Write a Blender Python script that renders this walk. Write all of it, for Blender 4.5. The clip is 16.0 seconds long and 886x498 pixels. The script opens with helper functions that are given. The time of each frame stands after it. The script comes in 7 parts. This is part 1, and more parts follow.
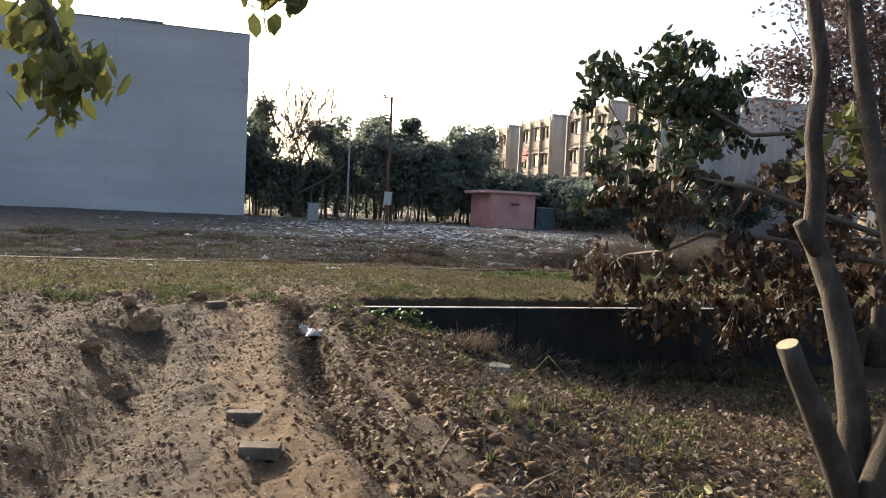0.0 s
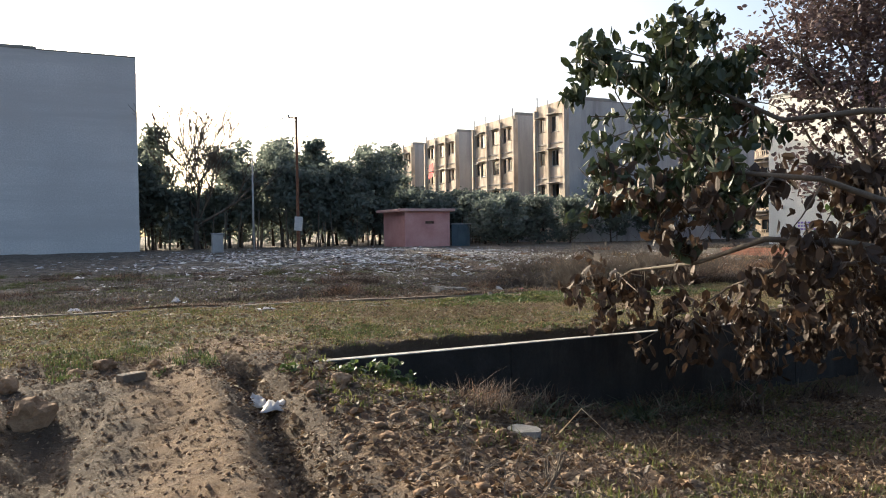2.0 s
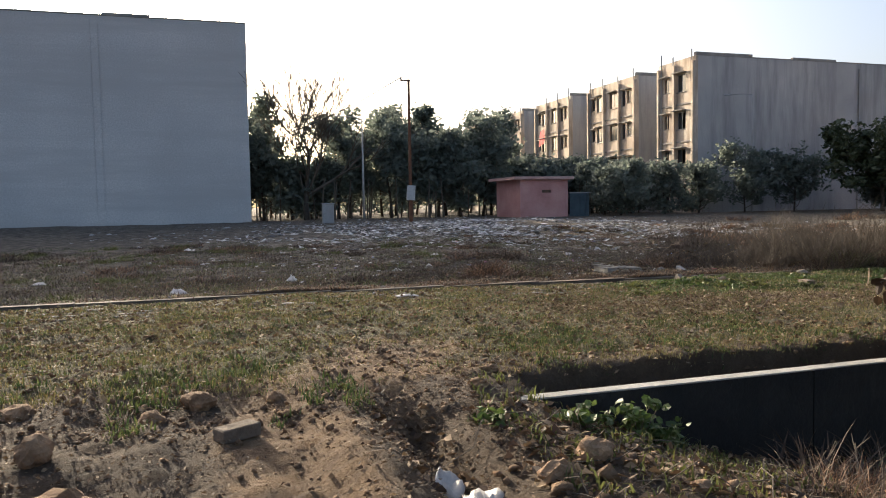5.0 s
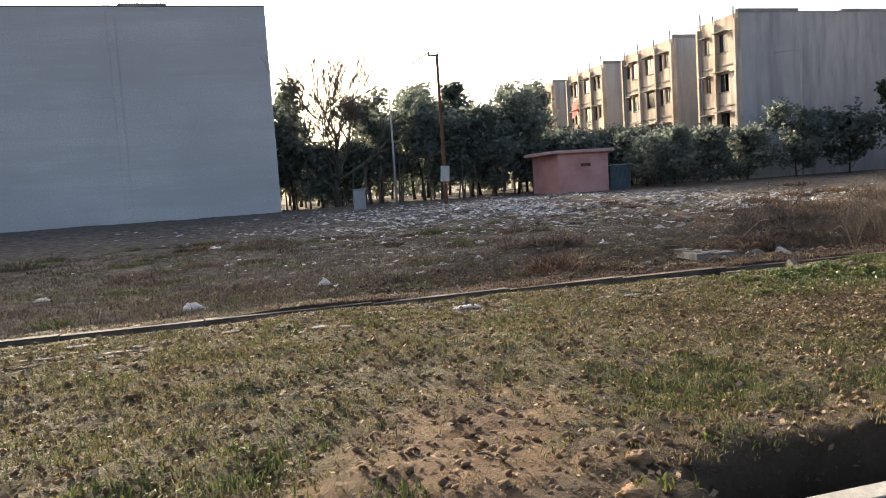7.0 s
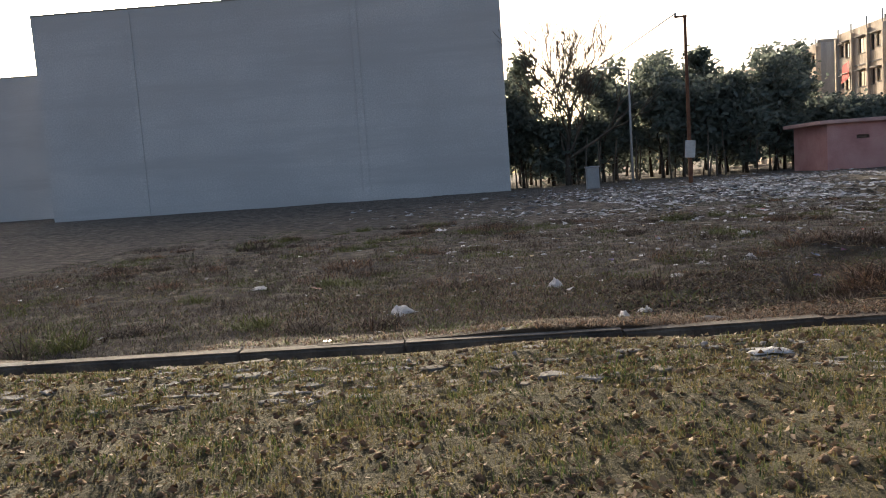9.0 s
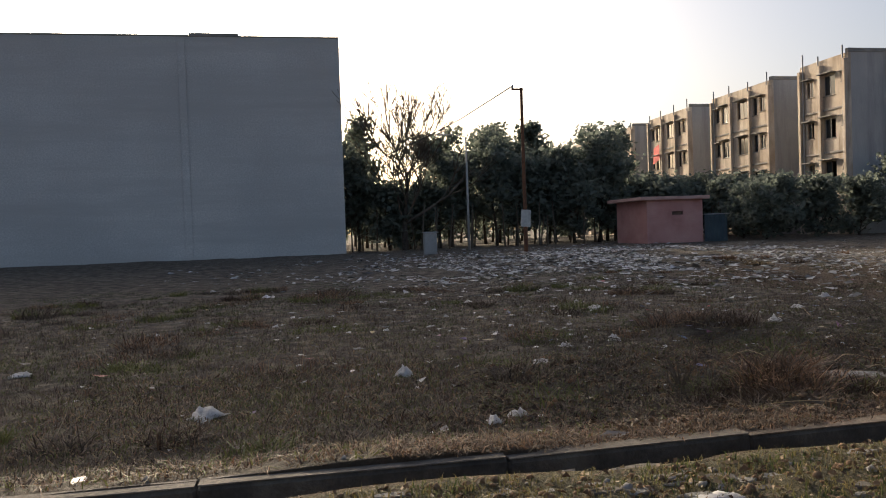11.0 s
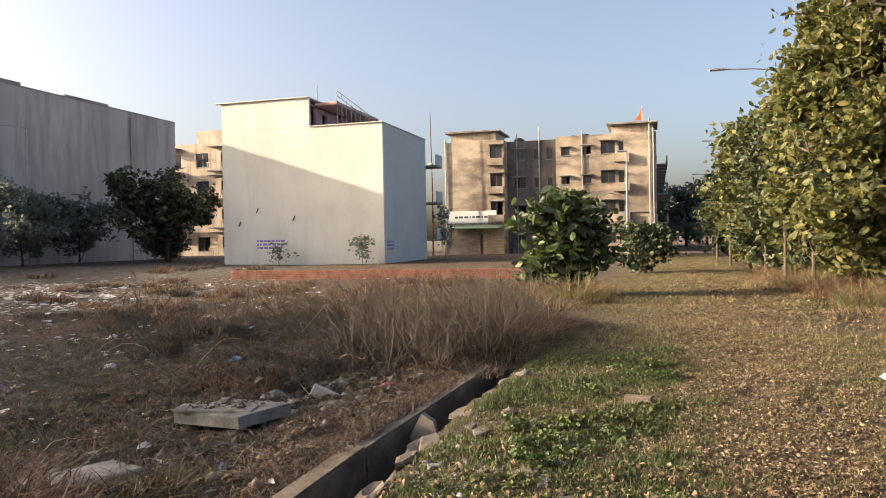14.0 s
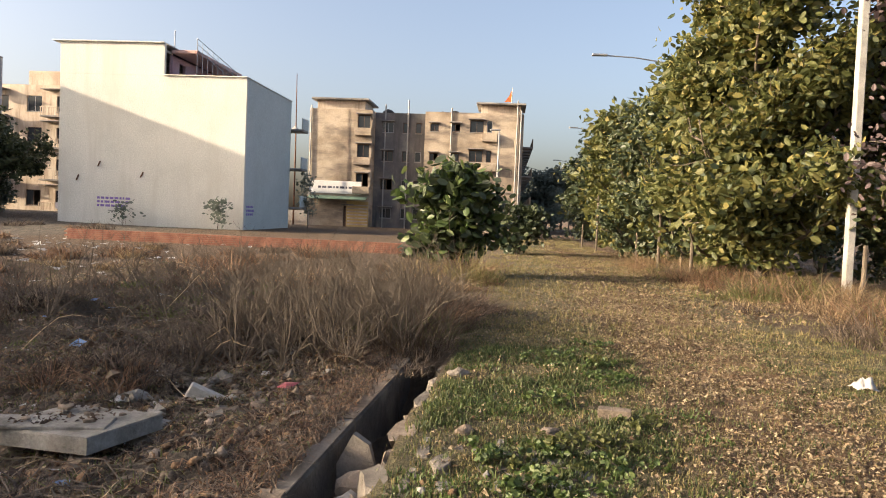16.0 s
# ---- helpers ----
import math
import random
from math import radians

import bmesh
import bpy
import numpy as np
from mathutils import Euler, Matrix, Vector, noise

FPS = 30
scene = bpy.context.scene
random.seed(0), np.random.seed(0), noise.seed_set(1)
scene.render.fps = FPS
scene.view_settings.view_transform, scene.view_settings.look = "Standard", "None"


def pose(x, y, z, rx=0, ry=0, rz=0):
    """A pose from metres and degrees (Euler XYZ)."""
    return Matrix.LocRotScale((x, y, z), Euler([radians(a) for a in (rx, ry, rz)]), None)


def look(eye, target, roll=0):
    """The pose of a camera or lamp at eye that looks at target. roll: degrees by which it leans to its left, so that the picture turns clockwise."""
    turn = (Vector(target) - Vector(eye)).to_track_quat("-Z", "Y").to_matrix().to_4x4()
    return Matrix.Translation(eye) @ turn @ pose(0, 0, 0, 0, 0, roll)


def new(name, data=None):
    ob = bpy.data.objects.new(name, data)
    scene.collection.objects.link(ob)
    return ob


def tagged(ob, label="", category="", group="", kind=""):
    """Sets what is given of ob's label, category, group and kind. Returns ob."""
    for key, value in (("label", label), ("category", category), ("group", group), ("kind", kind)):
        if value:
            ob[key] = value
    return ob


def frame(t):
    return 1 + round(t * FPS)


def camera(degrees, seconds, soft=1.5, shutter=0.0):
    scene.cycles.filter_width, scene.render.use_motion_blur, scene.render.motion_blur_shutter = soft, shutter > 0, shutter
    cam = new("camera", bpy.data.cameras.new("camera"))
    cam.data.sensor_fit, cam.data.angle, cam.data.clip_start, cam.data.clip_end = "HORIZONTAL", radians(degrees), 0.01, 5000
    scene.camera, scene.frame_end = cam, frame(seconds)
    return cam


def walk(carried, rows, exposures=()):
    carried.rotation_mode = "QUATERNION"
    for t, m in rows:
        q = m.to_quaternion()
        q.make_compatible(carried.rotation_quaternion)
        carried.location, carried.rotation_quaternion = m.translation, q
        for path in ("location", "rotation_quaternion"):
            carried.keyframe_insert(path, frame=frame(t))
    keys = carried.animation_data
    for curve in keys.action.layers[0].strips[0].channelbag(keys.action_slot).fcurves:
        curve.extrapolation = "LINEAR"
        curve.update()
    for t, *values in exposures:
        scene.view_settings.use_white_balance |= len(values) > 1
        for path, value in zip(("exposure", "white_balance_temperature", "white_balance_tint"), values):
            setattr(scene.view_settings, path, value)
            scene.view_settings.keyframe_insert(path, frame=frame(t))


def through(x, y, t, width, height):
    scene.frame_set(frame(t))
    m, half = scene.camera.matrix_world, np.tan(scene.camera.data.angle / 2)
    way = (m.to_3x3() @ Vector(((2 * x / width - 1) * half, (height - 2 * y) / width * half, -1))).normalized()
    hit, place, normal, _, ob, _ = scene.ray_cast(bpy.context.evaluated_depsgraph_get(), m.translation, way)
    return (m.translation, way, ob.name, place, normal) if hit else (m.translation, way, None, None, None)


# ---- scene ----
cam = camera(62.0, 16.0, soft=1.0)
PATH = [
    (0, (0.0, 0.0, 1.465), (0.626, 1.897, 1.363), 2.8),
    (0.5, (-0.11, 0.527, 1.488), (0.648, 2.365, 1.264), 2.4),
    (1, (-0.118, 1.037, 1.494), (0.649, 2.884, 1.494), 1.9),
    (1.5, (-0.173, 1.58, 1.484), (0.667, 3.395, 1.483), -0.4),
    (2, (-0.114, 2.113, 1.469), (0.751, 3.916, 1.424), -0.8),
    (2.5, (-0.118, 2.639, 1.47), (0.742, 4.444, 1.437), -0.7),
    (3, (-0.044, 3.177, 1.453), (0.735, 5.019, 1.42), 1.3),
    (3.5, (0.038, 3.705, 1.487), (0.799, 5.538, 1.239), 0.7),
    (4, (-0.01, 4.16, 1.483), (0.684, 6.032, 1.368), -0.2),
    (4.5, (0.064, 4.711, 1.414), (0.661, 6.618, 1.35), -1.3),
    (4.7, (0.061, 4.929, 1.397), (0.672, 6.831, 1.305), -0.8),
    (6.8, (0.348, 6.998, 1.525), (0.902, 8.911, 1.342), -4.6),
    (7, (0.341, 7.203, 1.502), (0.864, 9.126, 1.33), -3.8),
    (7.5, (0.359, 7.657, 1.529), (0.819, 9.592, 1.313), -2.8),
    (8, (0.496, 8.21, 1.577), (0.866, 10.168, 1.411), -3.0),
    (8.5, (0.535, 8.865, 1.574), (0.477, 10.855, 1.389), -3.9),
    (8.7, (0.535, 9.039, 1.587), (0.447, 11.027, 1.387), -4.1),
    (10.8, (0.518, 10.874, 1.594), (0.453, 12.873, 1.548), -2.4),
    (11, (0.54, 11.021, 1.62), (0.907, 12.986, 1.572), -2.0),
    (11.5, (0.739, 11.567, 1.605), (1.729, 13.305, 1.588), -2.0),
    (12, (0.772, 11.923, 1.649), (2.298, 13.214, 1.586), -3.1),
    (12.5, (0.929, 12.32, 1.659), (2.733, 13.181, 1.611), -2.5),
    (13, (1.011, 12.796, 1.679), (2.847, 13.588, 1.707), -3.0),
    (13.5, (1.205, 13.092, 1.681), (3.086, 13.766, 1.595), -2.5),
    (14, (1.52, 13.408, 1.65), (3.442, 13.962, 1.626), -1.1),
    (14.5, (1.77, 13.759, 1.618), (3.714, 14.228, 1.59), 1.0),
    (15, (2.127, 14.021, 1.614), (4.104, 14.32, 1.603), 1.5),
    (15.5, (2.483, 14.272, 1.608), (4.449, 14.635, 1.556), 0.8),
    (16, (2.887, 14.395, 1.575), (4.878, 14.563, 1.485), 2.4),
]
walk(cam, [(t, look(eye, target, roll)) for t, eye, target, roll in PATH],
     exposures=[(0, 1.2, 6150, 8), (3.5, 1.25, 6100, 8), (4.7, 1.0, 6200, 9), (7, 1.3, 6400, 10), (8.7, 0.95, 6400, 10), (11, 0.35, 6500, 10), (12, 0.95, 6700, 12), (13, 1.2, 6800, 12), (16, 1.28, 6800, 12)])

# ---- light ----
SUN_AZ, SUN_EL = radians(-16.0), radians(17.6)   # azimuth from +y towards +x
world = bpy.data.worlds.new("sky")
scene.world = world
world.use_nodes = True
sky = world.node_tree.nodes.new("ShaderNodeTexSky")
sky.sky_type, sky.sun_disc = "NISHITA", False
sky.sun_elevation, sky.sun_rotation = SUN_EL, SUN_AZ
sky.altitude, sky.air_density, sky.dust_density, sky.ozone_density = 200, 0.75, 6.5, 0.4
background = world.node_tree.nodes["Background"]
background.inputs["Strength"].default_value = 0.15
world.node_tree.links.new(sky.outputs[0], background.inputs[0])
sun_data = bpy.data.lights.new("sun", "SUN")
sun_data.energy, sun_data.angle, sun_data.color = 4.3, radians(0.6), (1.0, 0.84, 0.62)
sun = new("sun", sun_data)
sun_way = Vector((math.sin(SUN_AZ) * math.cos(SUN_EL), math.cos(SUN_AZ) * math.cos(SUN_EL), math.sin(SUN_EL)))
sun.matrix_world = look(sun_way * 100, (0, 0, 0))

# ---- materials ----
def nodes_of(name):
    m = bpy.data.materials.new(name)
    m.use_nodes = True
    return m, m.node_tree.nodes, m.node_tree.links


def ramp(n, l, source, stops):
    r = n.new("ShaderNodeValToRGB")
    while len(r.color_ramp.elements) < len(stops):
        r.color_ramp.elements.new(0.5)
    for e, (at, c) in zip(r.color_ramp.elements, stops):
        e.position, e.color = at, (*c, 1)
    l.new(source, r.inputs[0])
    return r.outputs[0]


def noise_at(n, l, coord, scale, detail=6, rough=0.6, stretch=None):
    t = n.new("ShaderNodeTexNoise")
    t.inputs["Scale"].default_value, t.inputs["Detail"].default_value, t.inputs["Roughness"].default_value = scale, detail, rough
    if stretch:
        v = n.new("ShaderNodeVectorMath")
        v.operation = "MULTIPLY"
        v.inputs[1].default_value = stretch
        l.new(coord, v.inputs[0])
        coord = v.outputs[0]
    l.new(coord, t.inputs["Vector"])
    return t.outputs[0]


def mixed(n, l, fac, a, b, kind="MIX"):
    m = n.new("ShaderNodeMix")
    m.data_type, m.blend_type = "RGBA", kind
    if isinstance(fac, float):
        m.inputs[0].default_value = fac
    else:
        l.new(fac, m.inputs[0])
    for slot, c in ((6, a), (7, b)):
        if isinstance(c, tuple):
            m.inputs[slot].default_value = (*c, 1)
        else:
            l.new(c, m.inputs[slot])
    return m.outputs[2]


def bumped(n, l, height, strength, distance=0.02):
    b = n.new("ShaderNodeBump")
    b.inputs["Strength"].default_value, b.inputs["Distance"].default_value = strength, distance
    l.new(height, b.inputs["Height"])
    return b.outputs[0]


def surface(name, colours, scale=1.0, fine=25.0, rough=0.85, bump=0.4, metal=0.0, streak=None, islands=0.0, dist=0.02):
    """A weathered surface: large stains, fine grain, relief, and streaks that run down if wanted."""
    m, n, l = nodes_of(name)
    p = n["Principled BSDF"]
    where = n.new("ShaderNodeNewGeometry").outputs["Position"]
    big, small = noise_at(n, l, where, scale), noise_at(n, l, where, fine, 4, 0.7)
    k = len(colours) - 1
    base = ramp(n, l, big, [(0.32 + 0.36 * i / max(k, 1), c) for i, c in enumerate(colours)])
    grain = ramp(n, l, small, [(0.3, (0.62, 0.62, 0.62)), (0.7, (1.15, 1.15, 1.15))])
    base = mixed(n, l, 0.6, base, grain, "MULTIPLY")
    if streak:
        s = noise_at(n, l, where, 1.0, 5, 0.65, streak[0])
        base = mixed(n, l, ramp(n, l, s, [(0.48, (0, 0, 0)), (0.68, (1, 1, 1))]), base, streak[1])
    if islands:
        r = n.new("ShaderNodeNewGeometry").outputs["Random Per Island"]
        tone = ramp(n, l, r, [(0.0, (1 - islands,) * 3), (1.0, (1 + islands,) * 3)])
        base = mixed(n, l, 1.0, base, tone, "MULTIPLY")
    l.new(base, p.inputs["Base Color"])
    p.inputs["Roughness"].default_value, p.inputs["Metallic"].default_value = rough, metal
    if bump:
        l.new(bumped(n, l, small, bump, dist), p.inputs["Normal"])
    return m


def foliage(name, colours, through=0.35, rough=0.5):
    """Leaves: one tone a leaf, with light that passes through."""
    m, n, l = nodes_of(name)
    p = n["Principled BSDF"]
    r = n.new("ShaderNodeNewGeometry").outputs["Random Per Island"]
    k = len(colours) - 1
    c = ramp(n, l, r, [(i / max(k, 1), x) for i, x in enumerate(colours)])
    l.new(c, p.inputs["Base Color"])
    p.inputs["Roughness"].default_value = rough
    t = n.new("ShaderNodeBsdfTranslucent")
    l.new(c, t.inputs["Color"])
    x = n.new("ShaderNodeMixShader")
    x.inputs[0].default_value = through
    l.new(p.outputs[0], x.inputs[1])
    l.new(t.outputs[0], x.inputs[2])
    l.new(x.outputs[0], n["Material Output"].inputs["Surface"])
    return m


MAT = dict(
    concrete=surface("weathered_concrete", [(0.16, 0.15, 0.14), (0.28, 0.26, 0.24), (0.36, 0.33, 0.3)], 0.7, 30, 0.9, 0.5),
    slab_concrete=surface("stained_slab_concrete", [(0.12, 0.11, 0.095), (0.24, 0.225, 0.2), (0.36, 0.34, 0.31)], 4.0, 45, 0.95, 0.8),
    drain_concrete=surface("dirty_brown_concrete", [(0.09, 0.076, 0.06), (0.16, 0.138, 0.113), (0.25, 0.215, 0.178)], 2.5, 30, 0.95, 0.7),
    # grimy concrete, darkened further to hold the shadow on the lip's side
    lip_concrete=surface("grimy_shaded_drain_concrete", [(0.045, 0.038, 0.031), (0.085, 0.073, 0.06), (0.15, 0.13, 0.105)], 3.0, 28, 0.95, 0.8),
    blue_sheet=surface("dark_bluish_sheet_metal", [(0.07, 0.1, 0.12), (0.11, 0.15, 0.17)], 1.5, 25, 0.6, 0.1, 0.3),
    edge_concrete=surface("pale_edge_concrete", [(0.3, 0.28, 0.25), (0.42, 0.4, 0.36), (0.55, 0.52, 0.47)], 2.0, 40, 0.9, 0.6),
    # stained concrete, with the shade of the wall's sunless face put into the colour
    dark_concrete=surface("shade_dark_stained_concrete", [(0.014, 0.013, 0.012), (0.026, 0.024, 0.021), (0.055, 0.05, 0.044)], 1.2, 22, 0.9, 0.7,
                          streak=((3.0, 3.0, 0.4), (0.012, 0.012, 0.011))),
    grey_render=surface("grey_cement_render", [(0.33, 0.325, 0.325), (0.41, 0.4, 0.395), (0.49, 0.475, 0.46)], 0.16, 12, 0.92, 0.3,
                        streak=((0.7, 0.7, 0.08), (0.25, 0.245, 0.245))),
    # render colour raised to make up for haze on the far blocks
    pale_render=surface("haze_pale_cement_render", [(0.5, 0.48, 0.46), (0.57, 0.55, 0.53), (0.64, 0.61, 0.58)], 0.12, 10, 0.92, 0.25,
                        streak=((0.06, 0.06, 0.6), (0.47, 0.45, 0.43))),
    cream_paint=surface("faded_cream_paint", [(0.44, 0.34, 0.25), (0.58, 0.48, 0.38), (0.66, 0.58, 0.48)], 0.5, 14, 0.88, 0.3,
                        streak=((1.4, 1.4, 0.18), (0.3, 0.23, 0.17))),
    pink_paint=surface("dull_pink_paint", [(0.48, 0.22, 0.2), (0.58, 0.29, 0.26), (0.64, 0.35, 0.31)], 0.8, 18, 0.9, 0.3),
    pink_edge=surface("pale_pink_slab", [(0.5, 0.3, 0.26), (0.62, 0.4, 0.35)], 1.0, 20, 0.9, 0.3),
    white_paint=surface("chalky_white_paint", [(0.62, 0.61, 0.56), (0.7, 0.69, 0.63), (0.76, 0.74, 0.68)], 0.3, 12, 0.85, 0.25,
                        streak=((0.8, 0.8, 0.08), (0.58, 0.56, 0.5))),
    mint_paint=surface("pale_bluish_paint", [(0.5, 0.54, 0.52), (0.58, 0.62, 0.6)], 0.3, 12, 0.85, 0.25),
    mauve_paint=surface("mauve_paint", [(0.42, 0.27, 0.33), (0.52, 0.36, 0.42)], 0.6, 18, 0.85, 0.2),
    old_plaster=surface("stained_old_plaster", [(0.17, 0.13, 0.1), (0.33, 0.26, 0.19), (0.5, 0.41, 0.31), (0.55, 0.46, 0.36)], 0.28, 9, 0.92, 0.4,
                        streak=((0.25, 0.25, 0.9), (0.16, 0.13, 0.11))),
    # darker, streaked plaster for the block set back in the middle
    recess_plaster=surface("dark_recess_plaster", [(0.07, 0.07, 0.075), (0.15, 0.14, 0.14), (0.3, 0.26, 0.22)], 0.35, 10, 0.92, 0.4,
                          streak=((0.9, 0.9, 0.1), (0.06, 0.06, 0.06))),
    yellow_paint=surface("yellow_ochre_paint", [(0.5, 0.34, 0.13), (0.62, 0.45, 0.2)], 0.8, 15, 0.88, 0.3),
    sign_white=surface("white_sign_board", [(0.7, 0.69, 0.67), (0.78, 0.77, 0.75)], 1.0, 20, 0.6, 0.0),
    ink=surface("faded_blue_paint", [(0.2, 0.14, 0.4), (0.28, 0.2, 0.5)], 2.0, 20, 0.8, 0.0),
    dark_ink=surface("dark_lettering_paint", [(0.05, 0.05, 0.08), (0.1, 0.1, 0.14)], 2.0, 20, 0.8, 0.0),
    pipe=surface("grey_plastic_pipe", [(0.3, 0.29, 0.28), (0.42, 0.4, 0.38)], 1.5, 20, 0.55, 0.1),
    steel=surface("galvanised_steel", [(0.3, 0.3, 0.31), (0.42, 0.42, 0.43)], 1.5, 30, 0.45, 0.1, 0.7),
    rust=surface("rusty_iron", [(0.12, 0.05, 0.03), (0.22, 0.1, 0.05)], 3.0, 30, 0.8, 0.4, 0.3),
    wood=surface("dark_brown_wood", [(0.08, 0.045, 0.03), (0.15, 0.09, 0.06)], 3.0, 30, 0.7, 0.2),
    green_cloth=surface("faded_green_tarpaulin", [(0.16, 0.25, 0.17), (0.24, 0.34, 0.24)], 2.0, 25, 0.8, 0.2),
    orange_cloth=surface("orange_flag_cloth", [(0.62, 0.12, 0.03), (0.75, 0.2, 0.06)], 3.0, 25, 0.8, 0.1),
    red_cloth=surface("red_flag_cloth", [(0.55, 0.05, 0.05), (0.7, 0.1, 0.08)], 3.0, 25, 0.8, 0.1),
    white_cloth=surface("white_plastic_sheet", [(0.42, 0.4, 0.38), (0.58, 0.56, 0.53)], 6.0, 40, 0.5, 0.3),
    # indoor surfaces coloured dark to pass for rooms without light
    room=surface("unlit_room_plaster", [(0.1, 0.095, 0.09), (0.16, 0.15, 0.14)], 1.0, 12, 0.95, 0.0),
    brick=surface("red_clay_brick", [(0.2, 0.085, 0.058), (0.29, 0.125, 0.085), (0.36, 0.18, 0.125)], 3.0, 40, 0.92, 0.5),
    mortar=surface("lime_mortar", [(0.26, 0.22, 0.18), (0.34, 0.3, 0.25)], 3.0, 40, 0.95, 0.4),
    stone=surface("dusty_brown_stone", [(0.12, 0.09, 0.065), (0.2, 0.155, 0.115), (0.28, 0.22, 0.17)], 4.0, 35, 0.95, 0.8, islands=0.25),
    clod=surface("dry_earth_clods", [(0.13, 0.075, 0.04), (0.22, 0.135, 0.075), (0.3, 0.2, 0.12)], 5.0, 45, 0.97, 0.9, islands=0.25),
    # brown bark, its colour lowered to carry the shade of backlit trunks
    bark=surface("backlit_brown_bark", [(0.04, 0.03, 0.022), (0.07, 0.053, 0.039), (0.12, 0.095, 0.07)], 6.0, 60, 0.92, 0.8, streak=((20.0, 20.0, 3.0), (0.042, 0.031, 0.024)), dist=0.01),
    twig=surface("grey_brown_twigs", [(0.09, 0.07, 0.05), (0.15, 0.12, 0.09)], 6.0, 60, 0.92, 0.3),
    cut_wood=surface("fresh_cut_wood", [(0.42, 0.3, 0.17), (0.56, 0.42, 0.26)], 12.0, 60, 0.85, 0.3),
    straw=foliage("dry_straw", [(0.08, 0.052, 0.028), (0.22, 0.15, 0.08), (0.4, 0.3, 0.17)], 0.2, 0.7),
    rust_grass=foliage("reddish_dry_grass", [(0.05, 0.028, 0.019), (0.18, 0.098, 0.056), (0.34, 0.21, 0.12)], 0.2, 0.7),
    dark_straw=foliage("grey_brown_dead_stems", [(0.035, 0.026, 0.02), (0.11, 0.08, 0.057), (0.26, 0.2, 0.145)], 0.2, 0.8),
    green_grass=foliage("short_green_grass", [(0.035, 0.058, 0.018), (0.07, 0.095, 0.03), (0.15, 0.155, 0.055)], 0.35, 0.6),
    dull_grass=foliage("yellowing_grass", [(0.13, 0.12, 0.045), (0.2, 0.17, 0.07), (0.26, 0.2, 0.09)], 0.3, 0.7),
    fresh_leaf=foliage("fresh_green_leaves", [(0.05, 0.085, 0.022), (0.08, 0.12, 0.032), (0.13, 0.16, 0.05)], 0.3, 0.5),
    dark_leaf=foliage("dark_green_leaves", [(0.03, 0.045, 0.02), (0.05, 0.068, 0.03), (0.075, 0.09, 0.04)], 0.18, 0.5),
    # leaf colour lightened and greyed to imitate haze before distant trees
    hazy_leaf=foliage("haze_pale_grey_green_leaves", [(0.12, 0.145, 0.12), (0.165, 0.19, 0.16), (0.21, 0.235, 0.2)], 0.55, 0.8),
    olive_leaf=foliage("olive_green_leaves", [(0.07, 0.085, 0.027), (0.115, 0.125, 0.037), (0.165, 0.16, 0.05)], 0.4, 0.6),
    gold_leaf=foliage("yellow_green_leaves", [(0.13, 0.125, 0.035), (0.18, 0.165, 0.045), (0.24, 0.2, 0.06)], 0.35, 0.6),
    brown_leaf=foliage("withered_brown_leaves", [(0.032, 0.019, 0.012), (0.06, 0.036, 0.022), (0.105, 0.064, 0.036)], 0.2, 0.7),
    plum_leaf=foliage("dry_purplish_leaves", [(0.09, 0.062, 0.062), (0.13, 0.092, 0.09), (0.17, 0.125, 0.12)], 0.25, 0.7),
    litter_leaf=foliage("fallen_dry_leaves", [(0.05, 0.028, 0.016), (0.11, 0.064, 0.034), (0.2, 0.13, 0.07), (0.34, 0.25, 0.155)], 0.1, 0.8),
    pale_litter=foliage("pale_dry_leaf_scraps", [(0.12, 0.085, 0.05), (0.22, 0.165, 0.1), (0.34, 0.27, 0.17)], 0.1, 0.8),
    rubbish=foliage("scattered_plastic_rubbish", [(0.1, 0.09, 0.085), (0.3, 0.29, 0.28), (0.5, 0.49, 0.48), (0.7, 0.69, 0.68)], 0.15, 0.5),
    coloured_rubbish=foliage("coloured_wrappers", [(0.4, 0.08, 0.06), (0.1, 0.2, 0.4), (0.55, 0.5, 0.45), (0.5, 0.35, 0.1)], 0.1, 0.45),
    car_paint=surface("white_car_paint", [(0.7, 0.7, 0.7), (0.75, 0.75, 0.75)], 1.0, 10, 0.3, 0.0),
    rubber=surface("black_rubber", [(0.02, 0.02, 0.02), (0.035, 0.035, 0.035)], 3.0, 20, 0.8, 0.2),
)
glass, gn, gl = nodes_of("dusty_window_glass")
gn["Principled BSDF"].inputs["Base Color"].default_value = (0.03, 0.035, 0.04, 1)
gn["Principled BSDF"].inputs["Roughness"].default_value = 0.12
MAT["glass"] = glass


